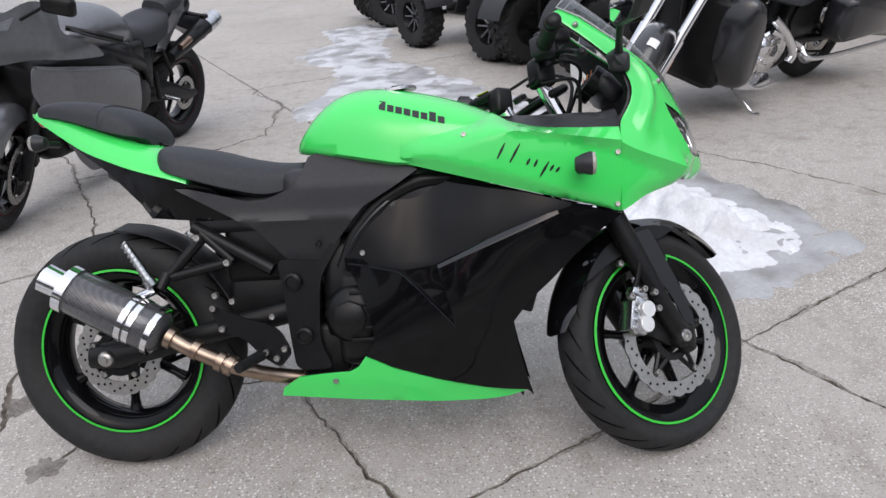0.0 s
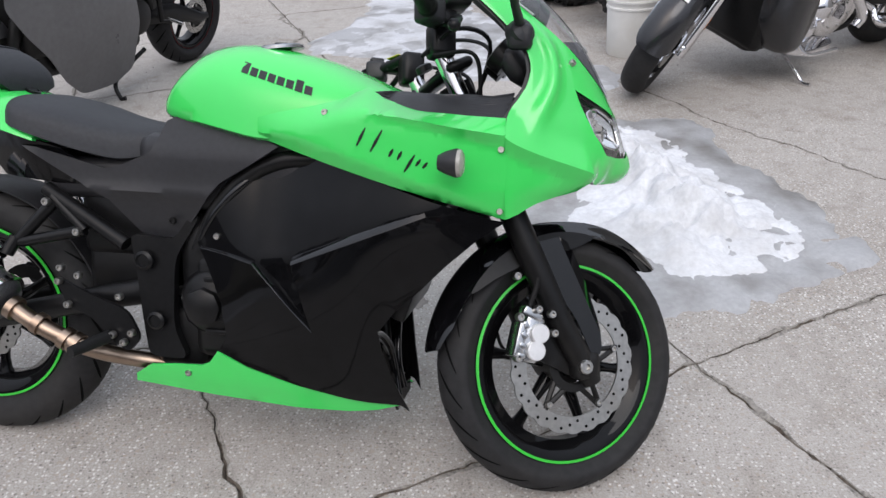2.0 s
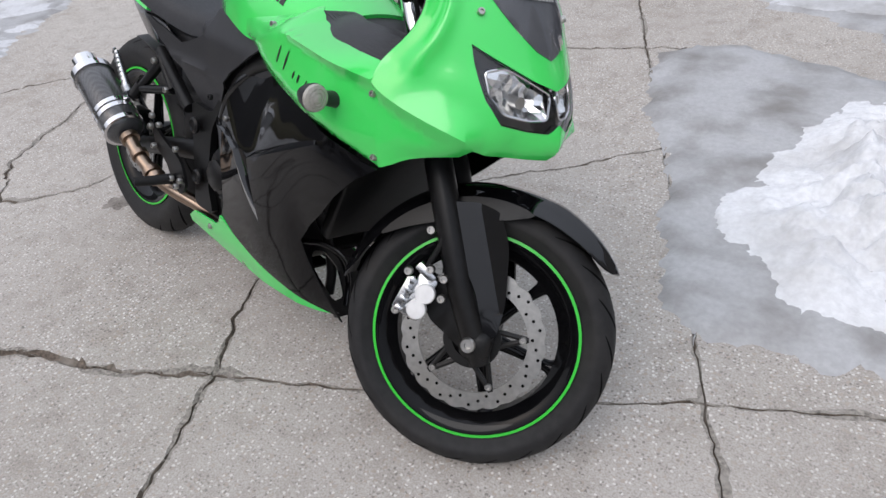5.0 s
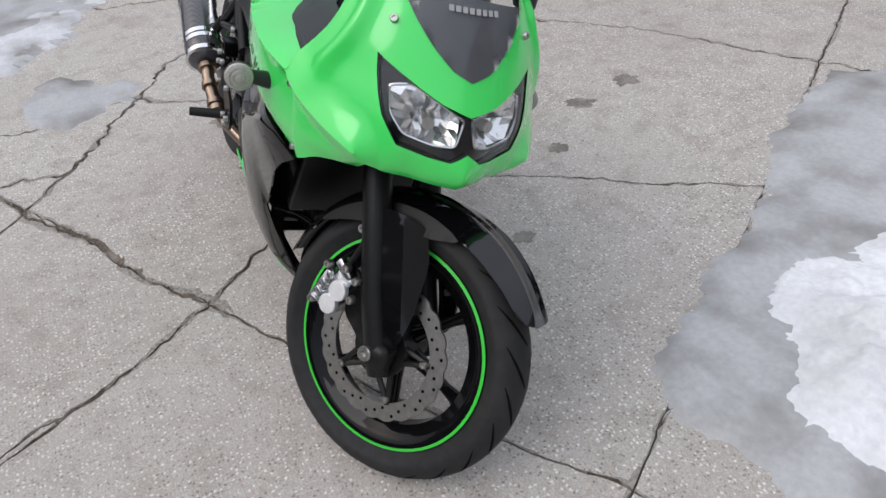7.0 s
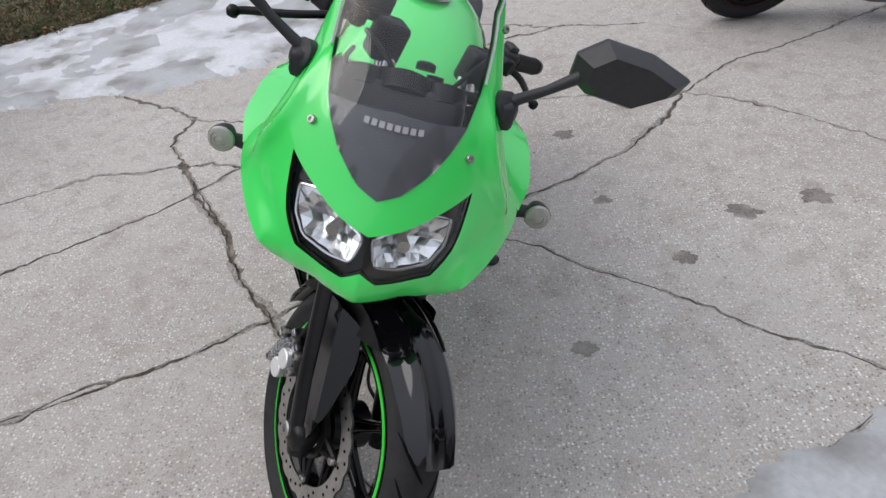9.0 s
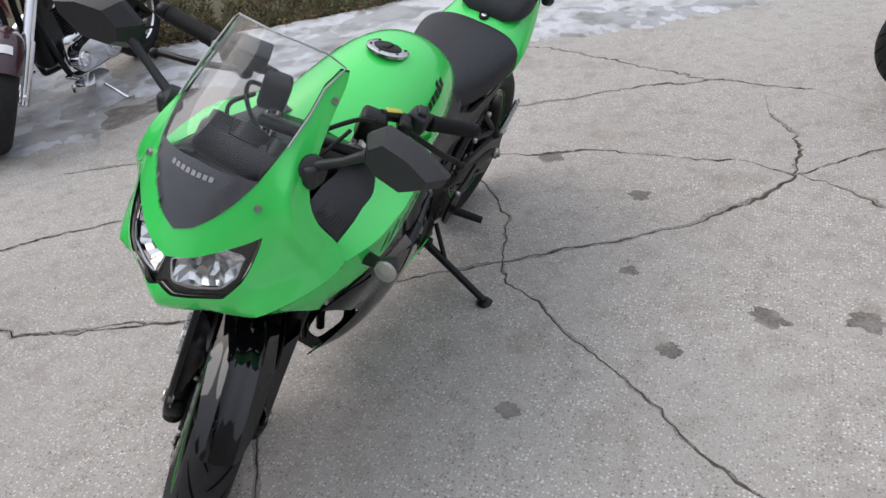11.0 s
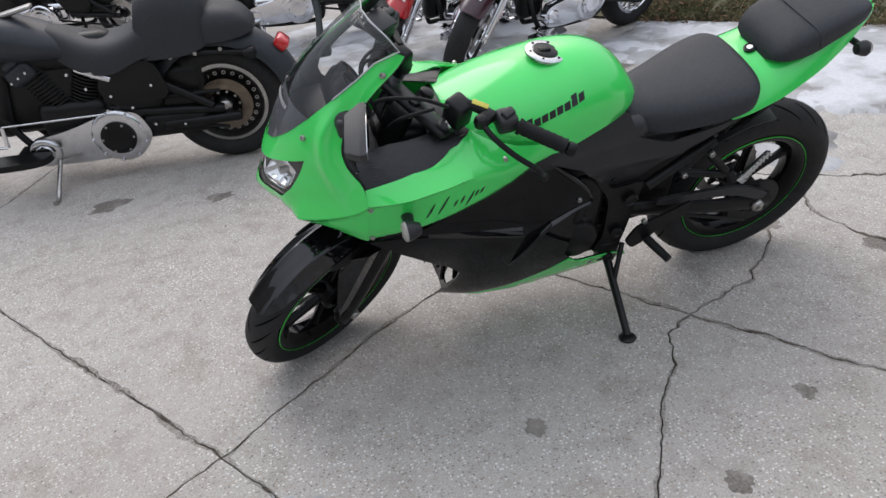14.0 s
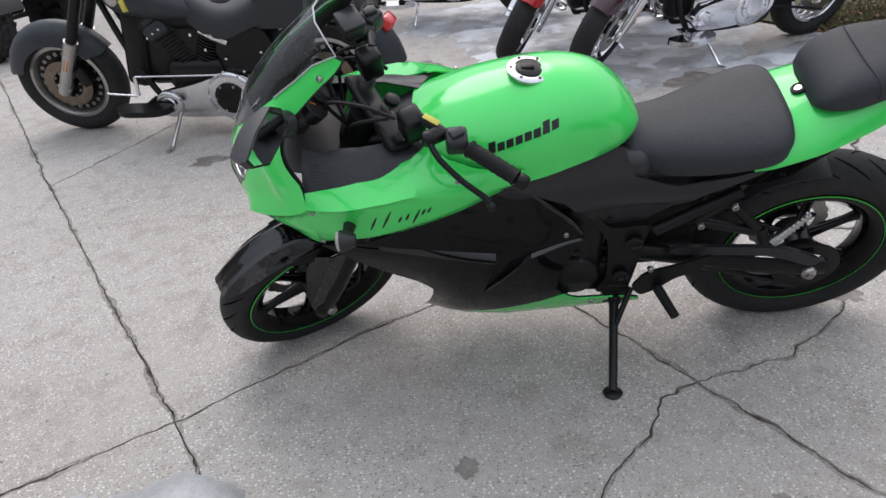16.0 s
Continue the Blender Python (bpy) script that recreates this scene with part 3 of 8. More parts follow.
heap("ice_sheet", ICES[0], 0.012, ICE, "thin grey ice round the melting snow mound", 0.03, 4, 0.1, 0.006, 1, holes=0.28)
heap("snow_mound", ragged(CORE, 0.05, 0.03, 5), 0.12, SNOW, "melting white snow mound on the concrete", 0.0125, 6, 0.38, 0.010, 2, 0.75, holes=0.12, hole_scale=6.0)
heap("snow_patch", ICES[1], 0.012, SLUSH, "patchy white snow and ice strip on the concrete", 0.04, 3, 0.15, 0.006, 3, holes=0.42)
heap("ice_sheet", ICES[1], 0.008, ICE, "thin grey ice under the patchy snow strip", 0.05, 3, 0.1, 0.003, 8, holes=0.25)
heap("snow_patch", ICES[2], 0.012, SLUSH, "white frozen slush along the edge of the grass", 0.04, 3, 0.2, 0.008, 4, holes=0.46, hole_scale=1.9)
heap("ice_sheet", ICES[2], 0.008, ICE, "thin grey ice along the edge of the grass", 0.05, 3, 0.1, 0.004, 9, holes=0.2)
heap("snow_patch", ICES[3], 0.012, SLUSH, "white frozen slush under the parked cruisers", 0.05, 3, 0.2, 0.006, 5, holes=0.52, hole_scale=2.0)
heap("ice_sheet", ICES[3], 0.008, ICE, "dirty grey ice under the parked cruisers", 0.05, 3, 0.2, 0.003, 6, holes=0.3)
heap("ice_sheet", ICES[4], 0.004, ICE, "small thin ice patch on the concrete", 0.03, 4, 0.1, 0.004, 6, holes=0.3)


# ---- the green sport motorcycle ----
BIKE = pose(-0.839, 1.4565, 0, 0, 0, -4.2) @ pose(0, 0, 0, -20.2, 0, 0)
RAKE, STEER_ANGLE, TRAIL_X = radians(26), 32.4, 1.482
UP = Vector((-math.sin(RAKE), 0, math.cos(RAKE)))
STEER = Matrix.Translation((TRAIL_X, 0, 0)) @ Matrix.Rotation(radians(STEER_ANGLE), 4, UP) @ Matrix.Translation((-TRAIL_X, 0, 0))
HUB = Vector((1.363, 0.03, 0.274))


def tyre_bm(c, big, rim, half, seg=72, grooves=True):
    prof = []
    for k in np.linspace(-1, 1, 15):
        a = k * math.radians(78)
        prof.append((big - half * (1 - math.cos(a)) * 0.92, half * math.sin(a) / math.sin(math.radians(78))))
    prof = [(rim - 0.004, -half * 0.55), (rim + 0.008, -half * 0.72), (rim + 0.025, -half * 0.93)] + prof + [(rim + 0.025, half * 0.93), (rim + 0.008, half * 0.72), (rim - 0.004, half * 0.55)]
    return lathe(prof, c, (0, 1, 0), seg)


def recess_shade(c, big, half, ang, side):
    """One slanted rain groove, its shade painted as a thin dark inlay lying in the tread."""
    pts = []
    for t in np.linspace(0.06, 0.72, 8):
        k = side * t * math.radians(78)
        r = big - half * (1 - math.cos(k)) * 0.92 + 0.0006
        a = ang + (0.34 * t + 0.16 * t * t)
        pts.append((Vector(c) + Vector((math.cos(a) * r, half * math.sin(k) / math.sin(math.radians(78)), math.sin(a) * r)), a))
    bm = bmesh.new()
    w = 0.0036
    rows = []
    for i, (p, a) in enumerate(pts):
        ww = w * (0.35 + 1.3 * math.sin(math.pi * min(1, (i + 0.5) / 8)))
        t = Vector((-math.sin(a), 0, math.cos(a)))
        rows.append((bm.verts.new(p - t * ww), bm.verts.new(p + t * ww)))
    for (a, b), (d, e) in zip(rows, rows[1:]):
        bm.faces.new((a, b, e, d))
    return bm


# near-black that paints the shade of tyre grooves, drill holes and the exhaust mouth
RECESS_SHADE = material("recess_shade", (0.006, 0.006, 0.006), 1.0, grain=0.2, spec=0.05)


def wheel(parent, name, c, big, half, rim, m, disc_side, disc_r, spokes=6, disc_in=0.1, stripe=STRIPE, turn=0.2, petals=22):
    """A cast wheel with tyre, rim, tape stripe and petal brake disc."""
    w = part(name, join(lathe([(0.028, -0.045), (0.045, -0.04), (0.045, 0.04), (0.028, 0.045)], c, (0, 1, 0), 24)), SATIN, parent, "black cast wheel", m=m)
    part("tyre", tyre_bm(c, big, rim, half), RUBBER, w, "worn black sport tyre", m=m)
    gr = [recess_shade(c, big, half, k * 2 * math.pi / 22 + (0.14 if s > 0 else 0), s) for k in range(22) for s in (-1, 1)]
    part("tread_pattern", join(*gr), RECESS_SHADE, w, m=m)
    hw = half * 0.72
    prof = [(rim + 0.004, -hw), (rim + 0.004, -hw + 0.006), (rim - 0.012, -hw + 0.012), (rim - 0.03, -hw * 0.5), (rim - 0.03, hw * 0.5), (rim - 0.012, hw - 0.012), (rim + 0.004, hw - 0.006), (rim + 0.004, hw),
            (rim - 0.01, hw + 0.001), (rim - 0.022, hw - 0.008), (rim - 0.042, hw * 0.45), (rim - 0.042, -hw * 0.45), (rim - 0.022, -hw + 0.008), (rim - 0.01, -hw - 0.001)]
    part("rim", lathe(prof, c, (0, 1, 0), 72), BLACK, w, m=m)
    for k in range(spokes):
        a = turn + 2 * math.pi * k / spokes
        d, t = Vector((math.cos(a), 0, math.sin(a))), Vector((-math.sin(a), 0, math.cos(a)))
        rings = []
        for r, wd, th in ((0.036, 0.019, 0.018), (0.08, 0.0135, 0.015), (rim - 0.075, 0.0105, 0.013), (rim - 0.05, 0.014, 0.015), (rim - 0.034, 0.024, 0.018)):
            rings.append([Vector(c) + d * r + t * (wd * math.cos(q)) + Vector((0, th * math.sin(q), 0)) for q in np.linspace(0, 2 * math.pi, 10, endpoint=False)])
        part("spoke", loft(rings), BLACK, w, m=m)
    for s in (-1, 1):
        in_r = rim - 0.0015 if s < 0 else rim + 0.002
        ring = lathe([(in_r, s * (hw + 0.0022)), (rim + 0.0042, s * (hw + 0.0012)), (rim + 0.0042, s * (hw + 0.003)), (in_r, s * (hw + 0.004))], c, (0, 1, 0), 72)
        part("rim_stripe", ring, stripe, w, "thin coloured tape stripe", m=m)
    if disc_r:
        y = disc_side * disc_in
        outer, inner = [], []
        n = petals * 6
        for k in range(n):
            a = 2 * math.pi * k / n
            rr = disc_r - 0.0022 * (1 + math.cos(a * petals)) ** 2 / 2
            outer.append((rr * math.cos(a), rr * math.sin(a)))
            inner.append(((disc_r - 0.036) * math.cos(a), (disc_r - 0.036) * math.sin(a)))
        bm = bmesh.new()
        rows = [[bm.verts.new((c[0] + p[0], c[1] + y + s * 0.0022, c[2] + p[1])) for p in lp] for lp, s in ((outer, -1), (outer, 1), (inner, 1), (inner, -1))]
        for a, b in zip(rows, rows[1:] + rows[:1]):
            for k in range(n):
                bm.faces.new((a[k], a[(k + 1) % n], b[(k + 1) % n], b[k]))
        dk = part("brake_disc", bm, STEEL, w, "petal-edged drilled steel brake disc", m=m)
        hs = [disc((c[0] + math.cos(a) * r, c[1] + y + disc_side * 0.0022, c[2] + math.sin(a) * r), (0, 1, 0), 0.0034, 0.0012, 8) for i in range(42) for a, r in [(i * 2 * math.pi / 42, disc_r - (0.011, 0.019, 0.027)[i % 3])]]
        part("hole_shade", join(*hs), RECESS_SHADE, dk, m=m)
        car = []
        for k in range(5):
            a = 2 * math.pi * k / 5 + 0.3
            for da in (-0.32, 0.32):
                p0 = Vector((c[0] + math.cos(a + da) * 0.05, c[1] + y, c[2] + math.sin(a + da) * 0.05))
                p1 = Vector((c[0] + math.cos(a) * (disc_r - 0.034), c[1] + y, c[2] + math.sin(a) * (disc_r - 0.034)))
                car.append(tube([p0, p1], 0.0058, 6))
        car.append(lathe([(0.04, y - 0.006), (0.058, y - 0.006), (0.058, y + 0.006), (0.04, y + 0.006)], c, (0, 1, 0), 30))
        for c0 in car:
            part("carrier_arm", c0, SATIN, w, m=m)
        for k in range(5):
            a = 2 * math.pi * k / 5 + 0.3
            part("bolt", bolt((c[0] + math.cos(a) * (disc_r - 0.045), c[1] + y + disc_side * 0.006, c[2] + math.sin(a) * (disc_r - 0.045)), (0, disc_side, 0), 0.0075, 0.005), STEEL, w, m=m)
    return w


FLIP = Matrix.Diagonal((1, -1, 1, 1))
bike = thing("sport_motorcycle", "lime green and black sport motorcycle leaning on its side stand", "motorcycle", BIKE)
wheel(bike, "rear_wheel", (0, 0, 0.305), 0.305, 0.064, 0.208, None, -1, 0.11, disc_in=0.062, turn=0.5)
wheel(bike, "front_wheel", tuple(HUB), 0.277, 0.053, 0.207, STEER, -1, 0.145, disc_in=0.062, turn=0.9)

# Half widths of the bodywork.
W_UP = [(0.70, 0.160), (0.754, 0.168), (0.80, 0.185), (0.90, 0.220), (1.0, 0.240), (1.08, 0.244), (1.15, 0.236), (1.24, 0.213)]
TOP_Z = [(0.756, 0.778), (0.80, 0.788), (0.863, 0.80), (0.92, 0.815), (0.965, 0.838), (1.0, 0.817), (1.07, 0.797), (1.16, 0.79), (1.236, 0.787)]
TOP_W = [(0.756, 0.169), (0.80, 0.174), (0.863, 0.174), (0.92, 0.158), (0.965, 0.13), (1.0, 0.152), (1.07, 0.186), (1.16, 0.2), (1.236, 0.209)]
SHOULDER = [(0.75, 0.742), (0.86, 0.748), (0.95, 0.777), (1.0, 0.790), (1.1, 0.776), (1.236, 0.757)]
FLANK_LOW = [(0.754, 0.738), (0.87, 0.706), (0.992, 0.672), (1.113, 0.639), (1.235, 0.606)]
FOLD_LOW = [(0.97, 0.792), (1.1, 0.764), (1.236, 0.731)]
UNDERCUT = [(0.75, 0.03), (0.95, 0.03), (1.12, 0.02), (1.235, 0.001)]


def w_green(x, z):
    """Half width of the green upper fairing: an undercut lower edge, a flank, an overhanging fold, and a top that falls inward."""
    w, zs, zt = lerp(W_UP, x), lerp(SHOULDER, x), lerp(TOP_Z, x)
    grow = min(1, max(0, (x - 0.97) / 0.2))
    if z > zs:
        t = min(1.2, (z - zs) / max(0.004, zt - zs))
        return w + 0.017 * grow * max(0, 1 - t) + (lerp(TOP_W, x) - w) * t ** (2.0 - 0.85 * min(1, max(0, (x - 0.93) / 0.06)))
    zf = lerp(FOLD_LOW, x)
    out = 0.017 * grow * min(1, max(0, (z - zf) / max(0.002, zs - zf)))
    w -= 0.6 * (zs - z) ** 2
    if z < 0.66:
        w -= 0.2 * (0.66 - z)
    under = lerp(FLANK_LOW, x) + lerp(UNDERCUT, x) - z
    return w + out - 0.55 * max(0, under)


GREEN_UP = [(0.754, 0.738), (0.87, 0.706), (0.992, 0.672), (1.113, 0.639), (1.235, 0.606), (1.236, 0.65), (1.236, 0.72), (1.232, 0.787), (1.16, 0.79), (1.07, 0.797), (1.0, 0.817), (0.965, 0.838), (0.92, 0.815), (0.863, 0.80), (0.80, 0.788), (0.756, 0.778)]
GREEN_CREASES = [[(0.985, lerp(SHOULDER, 0.985)), (1.05, lerp(SHOULDER, 1.05)), (1.14, lerp(SHOULDER, 1.14)), (1.23, lerp(SHOULDER, 1.23))],
                 [(1.0, lerp(FOLD_LOW, 1.0)), (1.05, lerp(FOLD_LOW, 1.05)), (1.14, lerp(FOLD_LOW, 1.14)), (1.23, lerp(FOLD_LOW, 1.23))],
                 [(x, lerp(FLANK_LOW, x) + lerp(UNDERCUT, x)) for x in (0.765, 0.83, 0.9, 0.97, 1.04, 1.11, 1.17)]]
for s, m in ((-1, None), (1, FLIP)):
    f = lambda x, z: Vector((x, -w_green(x, z), z))
    up = part("upper_fairing", sheet(GREEN_UP, f, 0.012, 0.004, creases=GREEN_CREASES), GREEN, bike, m=m)
    for x, z in ((1.226, 0.733), (1.226, 0.622), (0.90, 0.79)):
        part("bolt", bolt((x, -w_green(x, z) - 0.002, z), (0, -1, 0.1), 0.006, 0.004), STEEL, up, m=m)
    # a script word as plain slanted strokes
    strokes = [(0.0, 0.004, 0.020, 0.056), (0.030, 0.002, 0.056, 0.064), (0.070, 0.006, 0.079, 0.028), (0.088, 0.006, 0.097, 0.030), (0.102, -0.018, 0.124, 0.032), (0.126, 0.006, 0.136, 0.026), (0.140, 0.006, 0.150, 0.024)]
    words = []
    for ua, va, ub, vb in strokes:
        # strokes lie along a falling line on the flank
        def spot(u, v):
            if s < 0:
                return 0.970 + u * 0.87, 0.730 - 0.30 * u * 0.87 + v * 0.72
            return 1.100 - u * 0.93, 0.690 + 0.30 * u * 0.93 + v * 0.72
        (ax, az), (bx, bz) = spot(ua, va), spot(ub, vb)
        d = Vector((bx - ax, bz - az)).normalized() * 0.0028
        quad = [(ax - d.y * 0.5, az + d.x * 0.5), (ax + d.y * 0.5, az - d.x * 0.5), ((ax + bx) / 2 + d.y, (az + bz) / 2 - d.x), (bx + d.y * 0.4, bz - d.x * 0.4), (bx - d.y * 0.4, bz + d.x * 0.4), ((ax + bx) / 2 - d.y, (az + bz) / 2 + d.x)]
        words.append(sheet(quad, lambda x, z: Vector((x, -w_green(x, z) - 0.0012, z)), 0.006, 0.0004))
    part("wordmark", words.pop(0), INK, up, "black script decal", m=m)
    for x in words:
        part("stroke", x, INK, up, m=m)
    sig = part("turn_signal", join(tube([(1.145, -0.22, 0.703), (1.148, -0.262, 0.709), (1.15, -0.28, 0.712)], [0.016, 0.012, 0.012], 14),
                                   lathe([(0, -0.030), (0.013, -0.028), (0.019, -0.016), (0.024, 0.0), (0.0245, 0.006), (0.0, 0.006)], (1.155, -0.285, 0.712), (1, -0.05, 0.0), 20, closed=False)), MATTE, up, "black stalk indicator", m=m)
    part("lens", lathe([(0.024, 0.006), (0.0225, 0.012), (0.017, 0.0145), (0.0165, 0.013), (0.0105, 0.0155), (0.010, 0.014), (0.005, 0.0165), (0, 0.0165)], (1.155, -0.285, 0.712), (1, -0.05, 0.0), 20, closed=False), LENS, sig, "clear ribbed indicator lens", m=m)


# ---- nose cowl ----
INNER = material("inner_screen_panel", (0.085, 0.086, 0.095), 0.5, grain=0.15, scale=40, bump=0.1)
EDGE_GREY = material("bright_edge_line", (0.42, 0.43, 0.44), 0.3, grain=0.1)
PALE = material("pale_grey_decal", (0.36, 0.36, 0.36), 0.5, grain=0.1)
XN = [(0.60, 1.35), (0.645, 1.40), (0.665, 1.446), (0.685, 1.463), (0.705, 1.464), (0.735, 1.452), (0.78, 1.436), (0.825, 1.412), (0.87, 1.388), (0.919, 1.36), (0.97, 1.318), (1.03, 1.255), (1.07, 1.205), (1.10, 1.165)]
XS = [(0.60, 1.235), (0.79, 1.234), (0.84, 1.262), (0.88, 1.268), (0.92, 1.25), (0.96, 1.21), (1.0, 1.165), (1.04, 1.115), (1.10, 1.07)]
WN = [(0.60, 0.192), (0.65, 0.207), (0.70, 0.2125), (0.745, 0.214), (0.79, 0.208), (0.84, 0.186), (0.90, 0.16), (0.95, 0.145), (1.0, 0.133), (1.05, 0.122), (1.10, 0.105)]


def nose(s, z, out=0.0):
    xs, xn, w = lerp(XS, z), lerp(XN, z), lerp(WN, z)
    a = s * math.pi / 2
    c, sn = math.cos(a), math.sin(a)
    p = 1.45 if z < 0.88 else 1.45 - 0.25 * min(1, (z - 0.88) / 0.12)
    # the chin comes to a blunt keel below the lamps
    keel = 0.022 * min(1, max(0, (0.745 - z) / 0.05)) * min(1, abs(sn) / 0.3) * min(1, max(0, (0.72 - abs(sn)) / 0.35))
    return Vector((xs + (xn - xs + out) * max(0.0, c) ** p - keel, (w + out) * sn, z + out * 0.3))


def s_of(y, z):
    return 2 / math.pi * math.asin(max(-1, min(1, y / lerp(WN, z))))


screen_half = [(0.0, 0.826), (0.03, 0.838), (0.058, 0.862), (0.083, 0.893), (0.1, 0.925), (0.11, 0.97), (0.112, 1.01), (0.109, 1.04)]
SCREEN_UV = [(s_of(y, z), z) for y, z in screen_half]
lamp_half = [(0.0, 0.781), (0.045, 0.794), (0.09, 0.815), (0.132, 0.839), (0.131, 0.80), (0.124, 0.758), (0.102, 0.722), (0.06, 0.715), (0.025, 0.714), (0.0, 0.729)]
LAMP_UV = [(s_of(y, z), z) for y, z in lamp_half]
LAMP_HOLE = LAMP_UV + [(-u, v) for u, v in LAMP_UV[-2:0:-1]]
half = [(1.0, 0.606), (1.0, 0.72), (1.0, 0.79), (1.0, 0.84), (1.0, 0.9), (1.0, 0.96), (1.0, 1.02), (0.96, 1.052), (0.80, 1.06), (s_of(0.109, 1.04), 1.043)]
low = [(0.0, 0.664), (0.2, 0.664), (0.34, 0.667), (0.425, 0.675), (0.44, 0.657), (0.55, 0.648), (0.66, 0.637), (0.8, 0.617), (0.9, 0.609)]
COWL = low + half + SCREEN_UV[6:0:-1] + [(0.0, 0.826)] + LAMP_UV


def cowl_f(u, v):
    p = nose(u, v)
    k = abs(u)
    # a raised shoulder from the mirror foot down beside the lamps
    ridge = math.exp(-((k - (0.70 + 0.5 * (0.86 - v))) / 0.07) ** 2) * (1 if 0.74 < v < 0.97 else 0) * min(1, max(0, (v - 0.74) / 0.06)) * min(1, max(0, (0.97 - v) / 0.05))
    p += Vector((0.5, 0.85, 0)) * 0.012 * ridge
    # the fold that runs on from the flank, with the nose overhanging it
    lo, hi = 0.731 - 0.13 * (1 - k), 0.757 - 0.125 * (1 - k)
    if k > 0.38 and v > lo:
        out = 0.017 * min(1, (k - 0.38) / 0.1) * (min(1, (v - lo) / (hi - lo)) if v < hi else max(0, 1 - (v - hi) / 0.05))
        p += Vector((math.cos(k * math.pi / 2), math.copysign(math.sin(k * math.pi / 2), p.y), 0)) * out
    return p


def both(bm):
    """The half and its mirror image as one mesh."""
    other = bm.copy()
    other.transform(FLIP)
    bmesh.ops.reverse_faces(other, faces=other.faces)
    out = join(bm, other)
    bmesh.ops.remove_doubles(out, verts=out.verts, dist=2e-4)
    return out


cowl = part("nose_cowl", both(sheet(COWL, cowl_f, 0.014, 0.0, creases=[[(k, 0.731 - 0.13 * (1 - k)) for k in (0.56, 0.7, 0.85, 0.985)], [(k, 0.757 - 0.125 * (1 - k)) for k in (0.48, 0.6, 0.7, 0.85, 0.985)]])), GREEN, bike, smooth=38)
part("cowl_lining", both(sheet(COWL, lambda u, v: Matrix.Diagonal((1, 0.965, 1)) @ cowl_f(u, v) - Vector((0.007, 0, 0)), 0.03, 0.0)), MATTE, cowl, "matte black lining of the cowl")
scr = sheet([(u, min(v, 1.04)) for u, v in SCREEN_UV] + [(0.85, 1.062), (0.6, 1.085), (0.3, 1.097), (0, 1.1), (-0.3, 1.097), (-0.6, 1.085), (-0.85, 1.062)] + [(-u, v) for u, v in SCREEN_UV[:0:-1]], lambda u, v: nose(u, v, 0.004), 0.03, 0)
screen = part("windscreen", scr, SCREEN, bike, "smoked clear plastic windscreen", smooth=0)
for p in screen.data.polygons:
    p.use_smooth = True
rim_uv = [(u, min(v, 1.04)) for u, v in SCREEN_UV[5:]] + [(0.85, 1.062), (0.6, 1.085), (0.3, 1.097), (0, 1.1), (-0.3, 1.097), (-0.6, 1.085), (-0.85, 1.062)] + [(-u, min(v, 1.04)) for u, v in SCREEN_UV[:4:-1]]
# the bright line on the clear screen's edge, painted as a pale bead
part("screen_edge", tube([nose(u, v, 0.004) for u, v in rim_uv], 0.0019, 6), EDGE_GREY, screen, "pale bead painting the bright line on the screen edge")
# dark lower part and a white word block on the screen
part("dark_band", sheet([(u, v) for u, v in SCREEN_UV[:5]] + [(0.4, 0.926), (0, 0.934), (-0.4, 0.926)] + [(-u, v) for u, v in SCREEN_UV[4:0:-1]], lambda u, v: nose(u, v, 0.001), 0.03, 0), INNER, screen, "dark inner panel behind the screen")
blocks = [sheet([(a, 0.914), (a + 0.030, 0.914), (a + 0.030, 0.9215), (a, 0.9215)], lambda u, v: nose(u, v, 0.0062), 0.02, 0.0006) for a in np.linspace(-0.17, 0.135, 8)]
part("wordmark", blocks.pop(0), PALE, screen, "pale grey block decal")
for x in blocks:
    part("mark", x, PALE, screen)
for sgn in (-1, 1):
    for y, z in ((0.104, 0.887), (0.118, 1.02)):
        u = s_of(y + 0.008, z)
        part("bolt", bolt(nose(sgn * u, z, 0.003), Vector((0.75, sgn * 0.5, 0.45)), 0.0065, 0.004), STEEL, cowl)
    # headlamp: black tray, chrome bowl, ribs, bulb cap and clear cover are under one part
lampbox = part("headlight", sheet(LAMP_HOLE, lambda u, v: nose(u * 0.99, v, -0.055), 0.025, 0.004), MATTE, bike, "twin headlight under one clear cover")
BOWL = rounded([(0.006, 0.776), (0.045, 0.793), (0.088, 0.812), (0.119, 0.802), (0.117, 0.766), (0.098, 0.741), (0.055, 0.734), (0.018, 0.736)], 4, 0.2)
part("lamp_bezel", sheet(LAMP_HOLE, lambda u, v: nose(u * 0.99, v, -0.011), 0.02, 0.003, holes=[[(k * s_of(y, z), z) for y, z in BOWL] for k in (-1, 1)]), POLISH, lampbox, "gloss black lamp bezel")
